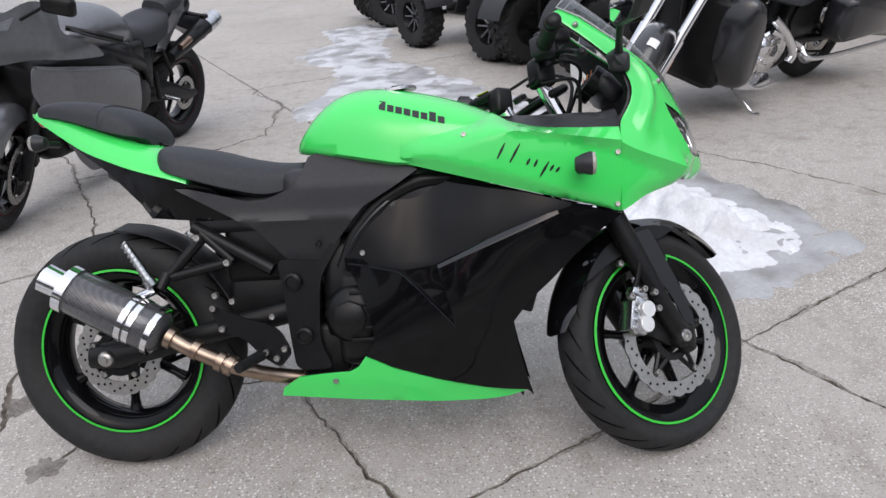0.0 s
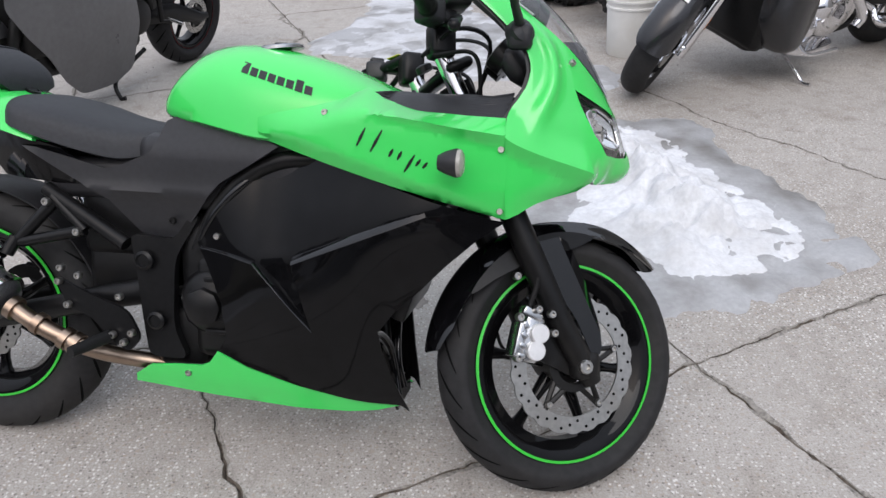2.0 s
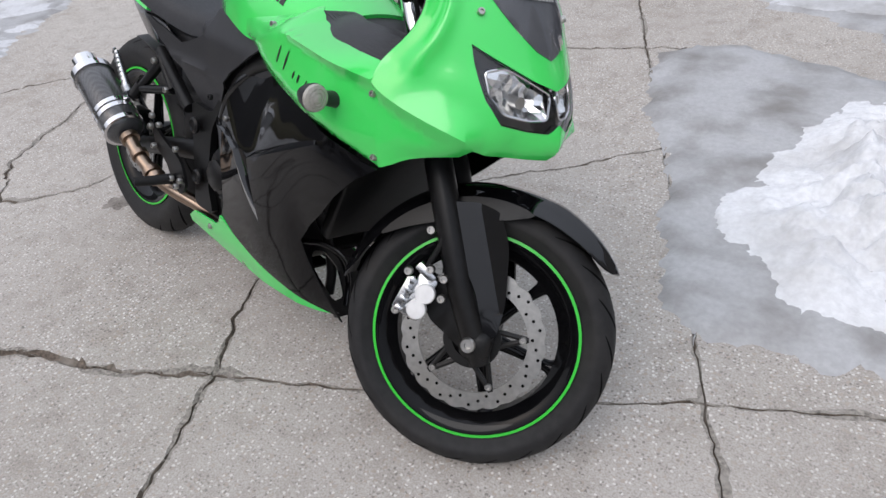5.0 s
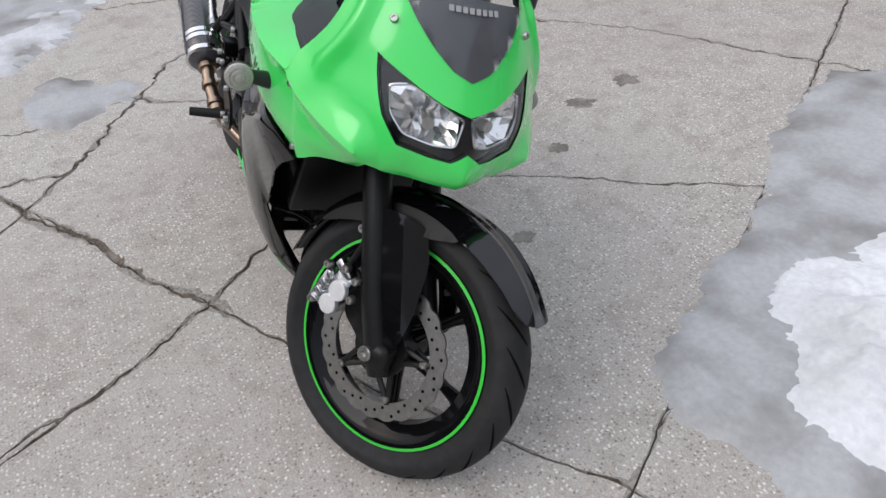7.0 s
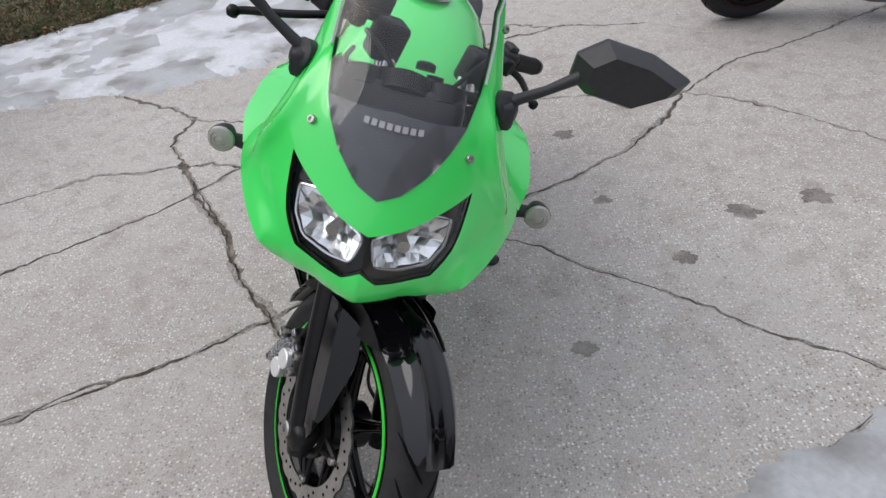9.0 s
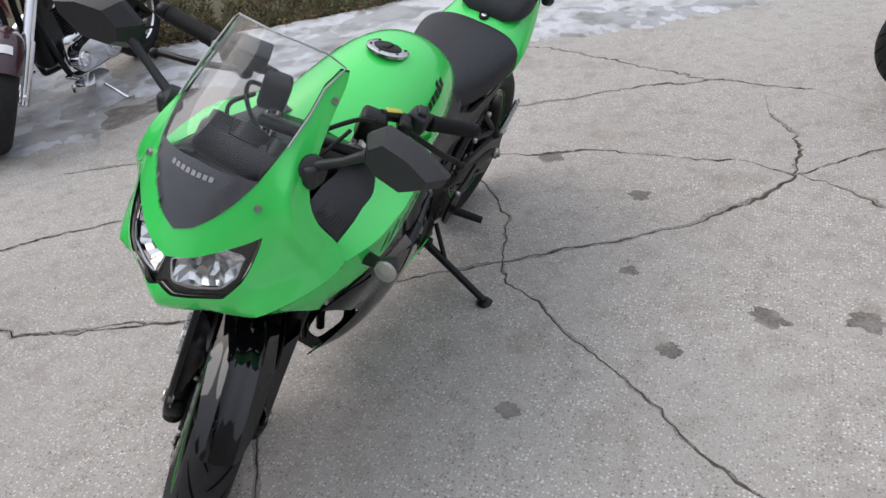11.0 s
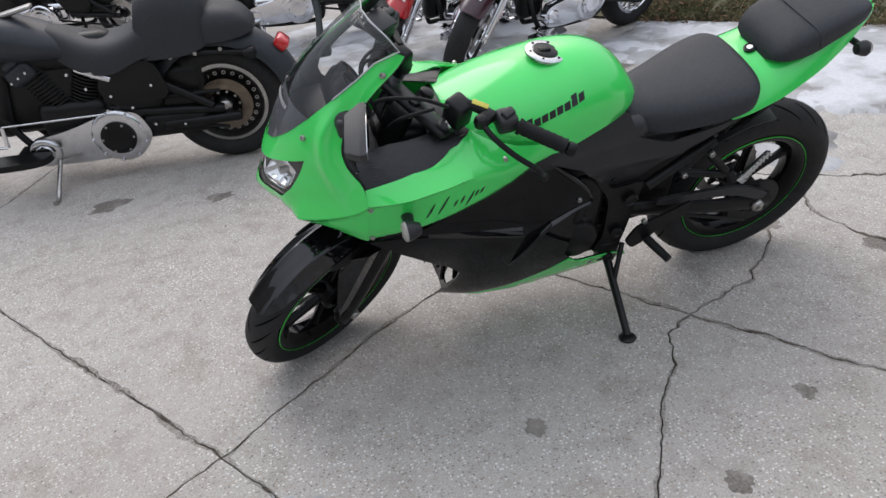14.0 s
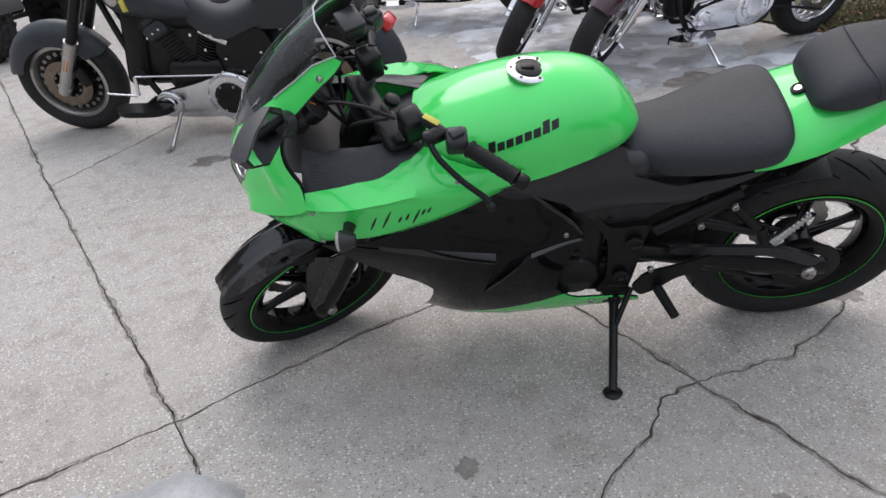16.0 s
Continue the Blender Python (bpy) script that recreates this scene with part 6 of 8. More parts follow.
part("cockpit_floor", sheet([(1.17, -0.17), (1.26, -0.17), (1.34, -0.12), (1.36, 0.0), (1.34, 0.12), (1.26, 0.17), (1.17, 0.17)], lambda x, y: Vector((x, y, 0.79 + 0.35 * (x - 1.17))), 0.04, 0.004), MATTE, bike, "matte black inner floor of the cowl")


# ---- other vehicles and surroundings ----
GREY = material("gunmetal_grey_paint", (0.14, 0.143, 0.152), 0.3, metal=0.5, coat=0.4, grain=0.08, scale=40, dirt=(0.10, 0.10, 0.105), dirt_amount=0.3, spec=0.4)
DENIM = material("denim_black_paint", (0.024, 0.028, 0.034), 0.42, grain=0.15, scale=60, spec=0.4, dirt=(0.045, 0.045, 0.047), dirt_amount=0.4)
CHERRY = material("red_paint", (0.40, 0.006, 0.008), 0.18, coat=0.4, grain=0.06)
MAROON = material("dark_maroon_paint", (0.04, 0.010, 0.018), 0.25, coat=0.4, grain=0.1)
CHARCOAL = material("charcoal_paint", (0.016, 0.0165, 0.019), 0.25, coat=0.4, grain=0.1)
CASE = material("polished_case", (0.62, 0.625, 0.64), 0.2, metal=1.0, grain=0.06, scale=40, rough_var=0.1)
RED_TAPE = material("red_rim_tape", (0.16, 0.008, 0.014), 0.4, grain=0.1)
PLASTIC_W = material("white_bucket_plastic", (0.74, 0.74, 0.72), 0.42, grain=0.04, scale=8, dirt=(0.55, 0.53, 0.48), dirt_amount=0.4, dirt_scale=7)


def stand_at(front, rear, lean=11.0):
    """The pose of a bike from its two wheel marks on the ground, leaning left."""
    yaw = math.degrees(math.atan2(front[1] - rear[1], front[0] - rear[0]))
    return pose(rear[0], rear[1], 0, 0, 0, yaw) @ pose(0, 0, 0, -lean, 0, 0)


def fin_stack(p0, p1, r, n, squash=1.0):
    p0, p1 = Vector(p0), Vector(p1)
    ax = (p1 - p0).normalized()
    L = (p1 - p0).length
    prof = [(0, 0)]
    for k in range(n):
        a = L * k / n
        prof += [(r, a + 0.1 * L / n), (r, a + 0.5 * L / n), (r * 0.8, a + 0.55 * L / n), (r * 0.8, a + L / n)]
    prof += [(0, L)]
    return lathe(prof, p0, ax, 20, closed=False)


def fender(c, r, a0, a1, half, drop=0.05, thick=0.003):
    """A valanced mudguard about a wheel centre, from angle a0 to a1."""
    def f(a, s):
        y = half * math.sin(s * 1.35) / math.sin(1.35)
        k = r - drop * (1 - math.cos(s * 1.35))
        return Vector((c[0] + k * math.cos(a), c[1] + y, c[2] + k * math.sin(a)))
    return sheet([(a0, -0.55), (a0 + 0.12, -1), (a1 - 0.12, -1), (a1, -0.55), (a1, 0.55), (a1 - 0.12, 1), (a0 + 0.12, 1), (a0, 0.55)], f, 0.16, thick)


BRONZE = material("worn_bronze_disc", (0.20, 0.165, 0.13), 0.4, metal=1.0, grain=0.15, scale=30)


def plain_wheel(parent, name, c, R, half, rim, m, style, disc_side=0, rimmat=None, turn=0.3):
    """A cruiser wheel: tyre, rim with a bright bead, and a disc with holes or cast spokes."""
    w = part(name, lathe([(0.0, -0.06), (0.04, -0.06), (0.045, -0.04), (0.045, 0.04), (0.04, 0.06), (0, 0.06)], c, (0, 1, 0), 24, closed=False), SATIN, parent, m=m)
    part("tyre", tyre_bm(c, R, rim, half, 56), RUBBER, w, "black road tyre", m=m)
    hw = half * 0.75
    part("rim", lathe([(rim + 0.004, -hw), (rim - 0.012, -hw + 0.01), (rim - 0.02, -hw * 0.6), (rim - 0.02, hw * 0.6), (rim - 0.012, hw - 0.01), (rim + 0.004, hw), (rim - 0.014, hw + 0.004), (rim - 0.034, hw * 0.5), (rim - 0.034, -hw * 0.5), (rim - 0.014, -hw - 0.004)], c, (0, 1, 0), 56), rimmat or CHROME, w, m=m)
    if style == "holes":
        part("wheel_disc", lathe([(0.04, -0.012), (rim - 0.03, -hw * 0.45), (rim - 0.03, -hw * 0.35), (0.04, 0.012), (rim - 0.03, hw * 0.35), (rim - 0.03, hw * 0.45)], c, (0, 1, 0), 56, closed=False), SATIN, w, "black solid wheel disc", m=m)
        for k in range(22):
            a = 2 * math.pi * k / 22
            part("hole_rim", lathe([(0.006, 0), (0.0105, 0.001), (0.0105, 0.004), (0.006, 0.004)], (c[0] + (rim - 0.052) * math.cos(a), c[1] + hw * 0.5, c[2] + (rim - 0.052) * math.sin(a)), (0, 1, 0), 10), STEEL, w, m=m)
    else:
        n = 9 if style == "nine" else 5
        for k in range(n):
            a = turn + 2 * math.pi * k / n
            d, t = Vector((math.cos(a), 0, math.sin(a))), Vector((-math.sin(a), 0, math.cos(a)))
            rings = [[Vector(c) + d * r + t * (wd * math.cos(q)) + Vector((0, th * math.sin(q), 0)) for q in np.linspace(0, 2 * math.pi, 8, endpoint=False)] for r, wd, th in ((0.035, 0.018, 0.02), (0.1, 0.011, 0.014), (rim - 0.03, 0.017, 0.018))]
            part("spoke", loft(rings), rimmat or CHROME, w, m=m)
    if disc_side:
        part("brake_disc", lathe([(0.08, -0.003), (0.135, -0.003), (0.135, 0.003), (0.08, 0.003)], (c[0], c[1] + disc_side * (hw + 0.012), c[2]), (0, 1, 0), 40), BRONZE if style == "holes" else STEEL, w, m=m)
        if style == "holes":
            for k in range(10):
                a = 2 * math.pi * k / 10
                part("disc_bolt", bolt((c[0] + 0.07 * math.cos(a), c[1] + disc_side * (hw + 0.016), c[2] + 0.07 * math.sin(a)), (0, disc_side, 0), 0.007, 0.006), STEEL, w, m=m)
            part("hub_cap", lathe([(0, 0), (0.034, 0), (0.034, 0.02), (0.024, 0.032), (0.012, 0.034), (0.012, 0.04), (0, 0.04)], (c[0], c[1] + disc_side * (hw + 0.016), c[2]), (0, disc_side, 0), 20, closed=False), STEEL, w, m=m)
    return w


def cruiser(name, label, front, rear, paint, steer=30, lean=11, style="nine", rimmat=None, forkmat=CHROME, primary=CASE, crash=False, leg_shield=None, backrest=False, sticker=False, group="", slim=False):
    """A V-twin cruiser on its side stand; all sizes in metres, rear contact at the origin."""
    L = math.hypot(front[0] - rear[0], front[1] - rear[1])
    bk = thing(name, label, "motorcycle", stand_at(front, rear, lean), group)
    R, rake = 0.315, radians(31)
    dz = Matrix.Translation((0, 0, -0.085 if primary is CASE else 0.0))
    up = Vector((-math.sin(rake), 0, math.cos(rake)))
    hub = Vector((L, 0, R))
    pivot = Vector((L + 0.12 + R * math.tan(rake) * 0.0, 0, 0))
    st = Matrix.Translation(pivot) @ Matrix.Rotation(radians(steer), 4, up) @ Matrix.Translation(-pivot)
    plain_wheel(bk, "rear_wheel", (0, 0, R), R, 0.075, 0.205, None, style, 1, rimmat)
    plain_wheel(bk, "front_wheel", tuple(hub), R, 0.068, 0.215, st, style, 1, rimmat)
    # fork with lamps and bars
    for s in (-1, 1):
        b0 = hub + Vector((0.0, s * 0.1, 0))
        leg = part("fork_leg", join(tube([b0 - up * 0.04, b0 + up * 0.30], [0.034, 0.037], 16), box(b0, (0.07, 0.05, 0.06), 0.015)), STEEL if primary is CASE else forkmat, bk, m=st)
        part("fork_tube", tube([b0 + up * 0.30, b0 + up * 0.86], 0.029, 14), CHROME if forkmat is not SATIN else SATIN, leg, m=st)
        part("caliper", box(b0 + Vector((-0.13, -0.01 * s, 0.05)), (0.06, 0.05, 0.11), 0.012, (0, 20, 0)), forkmat if forkmat is not SATIN else SATIN, leg, m=st)
        part("reflector", box(b0 + up * 0.16 + Vector((0.0, s * 0.033, 0)), (0.022, 0.004, 0.07), 0.002, (0, -31, 0)), ORANGE, leg, m=st)
        sg = part("turn_signal", join(tube([b0 + up * 0.70, b0 + up * 0.70 + Vector((0.02, s * 0.1, 0))], 0.009, 8), lathe([(0, -0.04), (0.02, -0.03), (0.034, 0.0), (0.034, 0.01), (0, 0.01)], b0 + up * 0.70 + Vector((0.03, s * 0.13, 0)), (1, 0, 0), 18, closed=False)), CHROME, bk, m=st)
        part("lens", lathe([(0.033, 0.01), (0.025, 0.022), (0, 0.026)], b0 + up * 0.70 + Vector((0.03, s * 0.13, 0)), (1, 0, 0), 18, closed=False), LENS, sg, m=st)
        part("grip", tube([hub + up * 0.98 + Vector((-0.14, s * 0.30, -0.02)), hub + up * 0.98 + Vector((-0.20, s * 0.42, -0.04))], 0.018, 12), RUBBER_DARK, bk, m=st)
        mi = part("mirror", tube([hub + up * 0.98 + Vector((-0.12, s * 0.27, 0)), hub + up * 0.98 + Vector((-0.06, s * 0.33, 0.17))], 0.006, 8), CHROME, bk, m=st)
        part("mirror_head", lathe([(0, -0.012), (0.045, -0.012), (0.055, 0.0), (0.04, 0.015), (0, 0.02)], hub + up * 0.98 + Vector((-0.06, s * 0.33, 0.2)), (1, 0, 0), 20, closed=False), CHROME, mi, m=st)
    part("handlebar", hose([hub + up * 0.98 + Vector((-0.14, -0.30, -0.02)), hub + up * 0.96 + Vector((-0.02, -0.2, 0.02)), hub + up * 0.90 + Vector((0, -0.06, 0)), hub + up * 0.90 + Vector((0, 0.06, 0)), hub + up * 0.96 + Vector((-0.02, 0.2, 0.02)), hub + up * 0.98 + Vector((-0.14, 0.30, -0.02))], 0.0125, 30, 10), CHROME if paint is not DENIM else SATIN, bk, m=st)
    part("fork_clamp", join(box(hub + up * 0.62, (0.07, 0.26, 0.05), 0.012, (0, -31, 0)), box(hub + up * 0.85, (0.07, 0.26, 0.03), 0.012, (0, -31, 0))), forkmat, bk, m=st)
    lamp = part("headlight", lathe([(0, -0.12), (0.05, -0.11), (0.085, -0.05), (0.095, 0.0), (0.095, 0.015), (0.085, 0.02), (0, 0.02)], hub + up * 0.74 + Vector((0.12, 0, 0)), (1, 0, -0.1), 28, closed=False), forkmat, bk, m=st)
    part("lens", lathe([(0.084, 0.021), (0.05, 0.032), (0, 0.036)], hub + up * 0.74 + Vector((0.12, 0, 0)), (1, 0, -0.1), 24, closed=False), LENS, lamp, m=st)
    ff = part("front_mudguard", fender(hub, R + 0.035, 0.25 if not slim else 0.75, 2.6, 0.092 if not slim else 0.085, 0.09 if primary is not CASE else 0.15), paint, bk, m=st)
    if sticker:
        part("sticker", sheet([(1.05, -0.4), (1.2, -0.4), (1.2, 0.4), (1.05, 0.4)], lambda a, s: Vector((hub.x + (R + 0.039) * math.cos(a), 0.07 * s, hub.z + (R + 0.039 - 0.03 * s * s) * math.sin(a))), 0.1, 0.0006), WHITE, ff, "white paper sticker", m=st)
    # frame and engine
    for s in (-1, 1):
        part("frame_tube", join(tube(curve_pts([(L - 0.36, s * 0.03, 0.80), (L - 0.45, s * 0.06, 0.5), (L - 0.56, s * 0.08, 0.25), (L - 0.66, s * 0.08, 0.2), (0.5, s * 0.09, 0.2), (0.42, s * 0.09, 0.3)], 40), 0.018, 10), tube([(L - 0.36, s * 0.03, 0.82), (L - 0.7, s * 0.05, 0.72), (0.45, s * 0.09, 0.6), (0.3, s * 0.1, 0.5)], 0.018, 10)), SATIN, bk)
    ex = L * 0.5 + (0.03 if primary is CHROME else -0.05)
    part("engine_core", join(box((ex + 0.02, 0, 0.50), (0.62, 0.11, 0.44), 0.04), box((0.28, 0, 0.44), (0.44, 0.16, 0.24), 0.05)), SATIN, bk, "black engine and gearbox mass")
    part("crankcase", join(box((ex, 0, 0.34), (0.36, 0.2, 0.2), 0.05), box((ex - 0.28, 0, 0.37), (0.26, 0.2, 0.2), 0.04)), SATIN if primary is not CHROME else CHROME, bk)
    for a in (-1, 1):
        part("cylinder", fin_stack((ex + a * 0.06, 0, 0.42), (ex + a * 0.15, 0, 0.62), 0.088, 12), SATIN, bk, "finned black cylinder")
        part("rocker_cover", join(lathe([(0, 0), (0.07, 0), (0.072, 0.03), (0.05, 0.055), (0, 0.06)], (ex + a * 0.17, 0, 0.62), (a * 0.48, 0, 0.87), 18, closed=False)), CHROME if primary is CHROME else SATIN, bk)
    pr = part("primary_cover", sheet(rounded([(ex - 0.30, 0.24), (ex - 0.37, 0.34), (ex - 0.32, 0.46), (ex - 0.18, 0.47), (ex + 0.02, 0.41), (ex + 0.2, 0.38), (ex + 0.25, 0.31), (ex + 0.19, 0.235), (ex, 0.225)], 5, 0.35), lambda x, z: Vector((x, 0.15 + 0.018 * math.cos(min(1.5, abs(z - 0.33) * 9)), z)), 0.03, 0.05), primary, bk, "polished primary case", smooth=40, m=dz)
    part("primary_drum", lathe([(0, -0.05), (0.138, -0.05), (0.138, 0.0), (0.130, 0.010), (0.118, 0.014), (0.095, 0.017), (0, 0.017)], (ex - 0.2, 0.158, 0.345), (0, 1, 0), 36, closed=False), primary, pr, m=dz)
    part("derby_cover", lathe([(0, 0), (0.085, 0), (0.085, 0.012), (0.07, 0.018), (0.05, 0.013), (0, 0.013)], (ex - 0.2, 0.172, 0.345), (0, 1, 0), 32, closed=False), SATIN if primary is not CHROME else CHROME, pr, m=dz)
    part("clutch_boss", lathe([(0, 0), (0.05, 0), (0.048, 0.014), (0.03, 0.02), (0, 0.02)], (ex + 0.16, 0.162, 0.31), (0, 1, 0), 26, closed=False), primary, pr, m=dz)
    for k in range(6):
        part("bolt", bolt((ex - 0.2 + 0.075 * math.cos(k * 1.047), 0.19, 0.345 + 0.075 * math.sin(k * 1.047)), (0, 1, 0), 0.006, 0.004), STEEL, pr, m=dz)
    part("oil_tank", join(box((0.40, 0, 0.50), (0.26, 0.27, 0.30), 0.05), box((ex + 0.0, 0, 0.66), (0.56, 0.14, 0.16), 0.05), box((0.30, 0, 0.36), (0.40, 0.2, 0.12), 0.03)), SATIN, bk, "black oil tank and covers")
    part("side_panel", sheet(rounded([(0.22, 0.42), (0.26, 0.62), (0.5, 0.62), (0.56, 0.5), (0.5, 0.4)], 4, 0.3), lambda x, z: Vector((x, 0.15 - 0.6 * (z - 0.5) ** 2, z)), 0.04, 0.01), SATIN, bk)
    if primary is CASE:
        # added boxes that close a light gap, in place of tubes and engine
        part("gap_filler", join(box((L - 0.50, 0, 0.50), (0.14, 0.17, 0.44), 0.04, (0, -14, 0)), box((L - 0.62, 0, 0.64), (0.3, 0.16, 0.16), 0.05)), SATIN, bk, "black filler boxes standing in for tubes and engine")
        for a in (-1, 1):
            part("cylinder_head", join(box((ex + a * 0.165, 0.0, 0.60), (0.15, 0.2, 0.09), 0.025, (0, a * 28, 0)), box((ex + a * 0.185, 0.0, 0.655), (0.12, 0.17, 0.05), 0.02, (0, a * 28, 0))), DENIM, bk, "black cylinder head cover")
            for k in range(3):
                part("head_bolt", bolt((ex + a * (0.13 + 0.04 * k), 0.104, 0.615 - 0.022 * k), (0, 1, 0), 0.007, 0.006), CHROME, bk)
        part("intake_cover", join(tube([(ex - 0.10, 0.10, 0.60), (ex - 0.18, 0.13, 0.58), (ex - 0.25, 0.13, 0.545)], [0.02, 0.026, 0.022], 16)), CHROME, bk, "chrome horn cover under the tank")
        part("shift_rod", tube([(ex - 0.18, 0.2, 0.40), (ex + 0.30, 0.2, 0.40)], 0.0055, 8), CHROME, bk)
        part("shift_lever", join(tube([(ex + 0.30, 0.2, 0.40), (ex + 0.31, 0.21, 0.30)], 0.011, 8), tube([(ex + 0.31, 0.22, 0.30), (ex + 0.46, 0.25, 0.33)], 0.006, 8)), CHROME, bk)
        for x, z in ((0.50, 0.47), (0.42, 0.40), (0.60, 0.52), (0.34, 0.30), (0.20, 0.28), (0.46, 0.28), (0.54, 0.40), (0.66, 0.60), (0.30, 0.50)):
            part("frame_bolt", bolt((x, 0.16, z), (0, 1, 0), 0.008, 0.006), CHROME, bk)
        part("timing_boss", lathe([(0, -0.02), (0.075, -0.02), (0.075, 0.012), (0.066, 0.02), (0.045, 0.02), (0.04, 0.03), (0, 0.03)], (ex + 0.17, 0.165, 0.312), (0, 1, 0), 28, closed=False), primary, pr, m=dz)
        for k in range(9):
            part("case_bolt", bolt((ex - 0.2 + 0.128 * math.cos(k * 0.698), 0.172, 0.345 + 0.128 * math.sin(k * 0.698)), (0, 1, 0), 0.007, 0.006), CHROME, pr, m=dz)
        part("lower_rail", join(box((0.36, 0, 0.27), (0.56, 0.26, 0.14), 0.04), box((0.12, 0.12, 0.27), (0.4, 0.05, 0.05), 0.02)), SATIN, bk, "black lower frame and exhaust box")
        part("nacelle", join(lathe([(0, -0.16), (0.09, -0.14), (0.13, -0.06), (0.14, 0.02), (0.12, 0.05), (0, 0.06)], hub + up * 0.76 + Vector((0.05, 0, 0)), (1, 0, -0.1), 28, closed=False)), paint, bk, "black headlight nacelle", m=st)
    part("air_cleaner", lathe([(0, 0), (0.09, 0), (0.09, 0.04), (0.07, 0.055), (0, 0.055)], (ex, -0.14, 0.55), (0, -1, 0), 28, closed=False), CHROME if primary is CHROME else SATIN, bk)
    for k, z in enumerate((0.25, 0.33)):
        part("exhaust_pipe", hose([(ex + 0.17 - 0.25 * k, -0.1, 0.55), (ex + 0.30 - 0.25 * k, -0.16, 0.42), (ex + 0.2 - 0.25 * k, -0.2, z), (ex - 0.3, -0.21, z), (-0.25, -0.21, z + 0.02)], 0.032, 40, 12), CHROME, bk)
    # tank, seat, rear
    rings = []
    for x, top, lo, w in resample([(L - 0.40, 0.90, 0.82, 0.05), (L - 0.46, 0.945, 0.78, 0.11), (L - 0.6, 0.955, 0.745, 0.145), (L - 0.75, 0.915, 0.725, 0.14), (L - 0.9, 0.84, 0.715, 0.11), (L - 1.0, 0.77, 0.71, 0.06)][::-1], 18):
        rings.append([Vector((x, w * math.copysign(abs(math.sin(a)) ** 0.8, math.sin(a)), lo + (top - lo) * (0.5 + 0.5 * math.cos(a)))) for a in np.linspace(-math.pi, math.pi, 22, endpoint=False)])
    tk = part("fuel_tank", loft(rings), paint, bk, smooth=60, m=dz)
    part("tank_console", box((L - 0.68, 0, 0.945), (0.26, 0.06, 0.02), 0.008, (0, 11, 0)), CHROME if paint is not DENIM else STEEL, tk, m=dz)
    part("emblem", box((L - 0.6, 0.143, 0.86), (0.12, 0.012, 0.035), 0.004) if primary is not CASE else disc((L - 0.52, 0.135, 0.87), (0, 1, 0), 0.034, 0.02), STEEL, tk, m=dz)
    if paint is DENIM:
        part("price_tag", box((L - 0.58, 0.146, 0.84), (0.03, 0.008, 0.06), 0.001, (0, 8, 0)), YELLOW, tk, "yellow tag", m=dz)
    seat = part("seat", cushion(resample([(0.05, 0.70, 0.66, 0.1), (0.12, 0.74, 0.66, 0.13), (0.25, 0.76, 0.64, 0.145), (0.38, 0.70, 0.62, 0.16), (0.52, 0.665, 0.60, 0.165), (0.65, 0.69, 0.63, 0.13), (L - 0.9, 0.75, 0.69, 0.09)] if primary is not CASE else [(0.05, 0.78, 0.66, 0.1), (0.12, 0.80, 0.66, 0.13), (0.25, 0.80, 0.64, 0.15), (0.34, 0.75, 0.62, 0.165), (0.45, 0.72, 0.58, 0.17), (0.56, 0.73, 0.58, 0.15), (0.66, 0.77, 0.62, 0.11), (0.72, 0.79, 0.66, 0.08)], 24)), VINYL, bk, "tufted black vinyl saddle")
    if backrest:
        part("backrest", cushion(resample([(-0.02, 0.93, 0.74, 0.10), (0.03, 0.99, 0.72, 0.14), (0.12, 1.01, 0.70, 0.15), (0.22, 1.0, 0.70, 0.155), (0.28, 0.96, 0.70, 0.15), (0.31, 0.88, 0.70, 0.13)], 14)), VINYL, bk, "upright black backrest", m=dz)
        part("rear_pad", cushion(resample([(-0.22, 0.80, 0.76, 0.08), (-0.17, 0.86, 0.75, 0.12), (-0.08, 0.88, 0.74, 0.13), (0.0, 0.88, 0.74, 0.13), (0.04, 0.85, 0.74, 0.1)], 10)), VINYL, bk, m=dz)
        for k in range(6):
            part("button", disc((0.42 + 0.07 * (k // 2), -0.05 + 0.1 * (k % 2), 0.69 - 0.01 * (k // 2)), (0, 0, 1), 0.009, 0.008, 10), SATIN, seat)
    part("rear_mudguard", fender((0, 0, R), R + (0.095 if primary is CASE else 0.05), 0.5, 3.0, 0.105, 0.12), paint, bk)
    for s in (-1, 1):
        part("fender_strut", tube([(0.38, s * 0.115, 0.6), (0.1, s * 0.12, 0.62), (-0.22, s * 0.11, 0.58)], 0.014, 8), SATIN if primary is not CHROME else CHROME, bk)
        for k in range(4):
            part("bolt", bolt((0.3 - 0.12 * k, s * 0.136, 0.605 + 0.006 * k), (0, s, 0), 0.01, 0.006), STEEL, bk)
        part("shock", tube([(0.35, s * 0.12, 0.55), (0.05, s * 0.12, 0.34)], 0.022, 12), SATIN, bk)
        part("swingarm", tube([(0.5, s * 0.11, 0.36), (0.0, s * 0.11, R)], 0.024, 10), SATIN, bk)
        fb = ex - 0.24 if leg_shield else ex
        part("floorboard", join(sheet(rounded([(fb + 0.10, 0.0), (fb + 0.14, 0.11), (fb + 0.40, 0.12), (fb + 0.47, 0.0)], 6, 0.4), lambda x, y, s=s: Vector((x, s * (0.2 + y), 0.25)), 0.03, 0.032), box((fb + 0.27, s * 0.16, 0.235), (0.05, 0.12, 0.02), 0.004)), SATIN if primary is not CHROME else CHROME, bk, "rubber-topped floorboard")
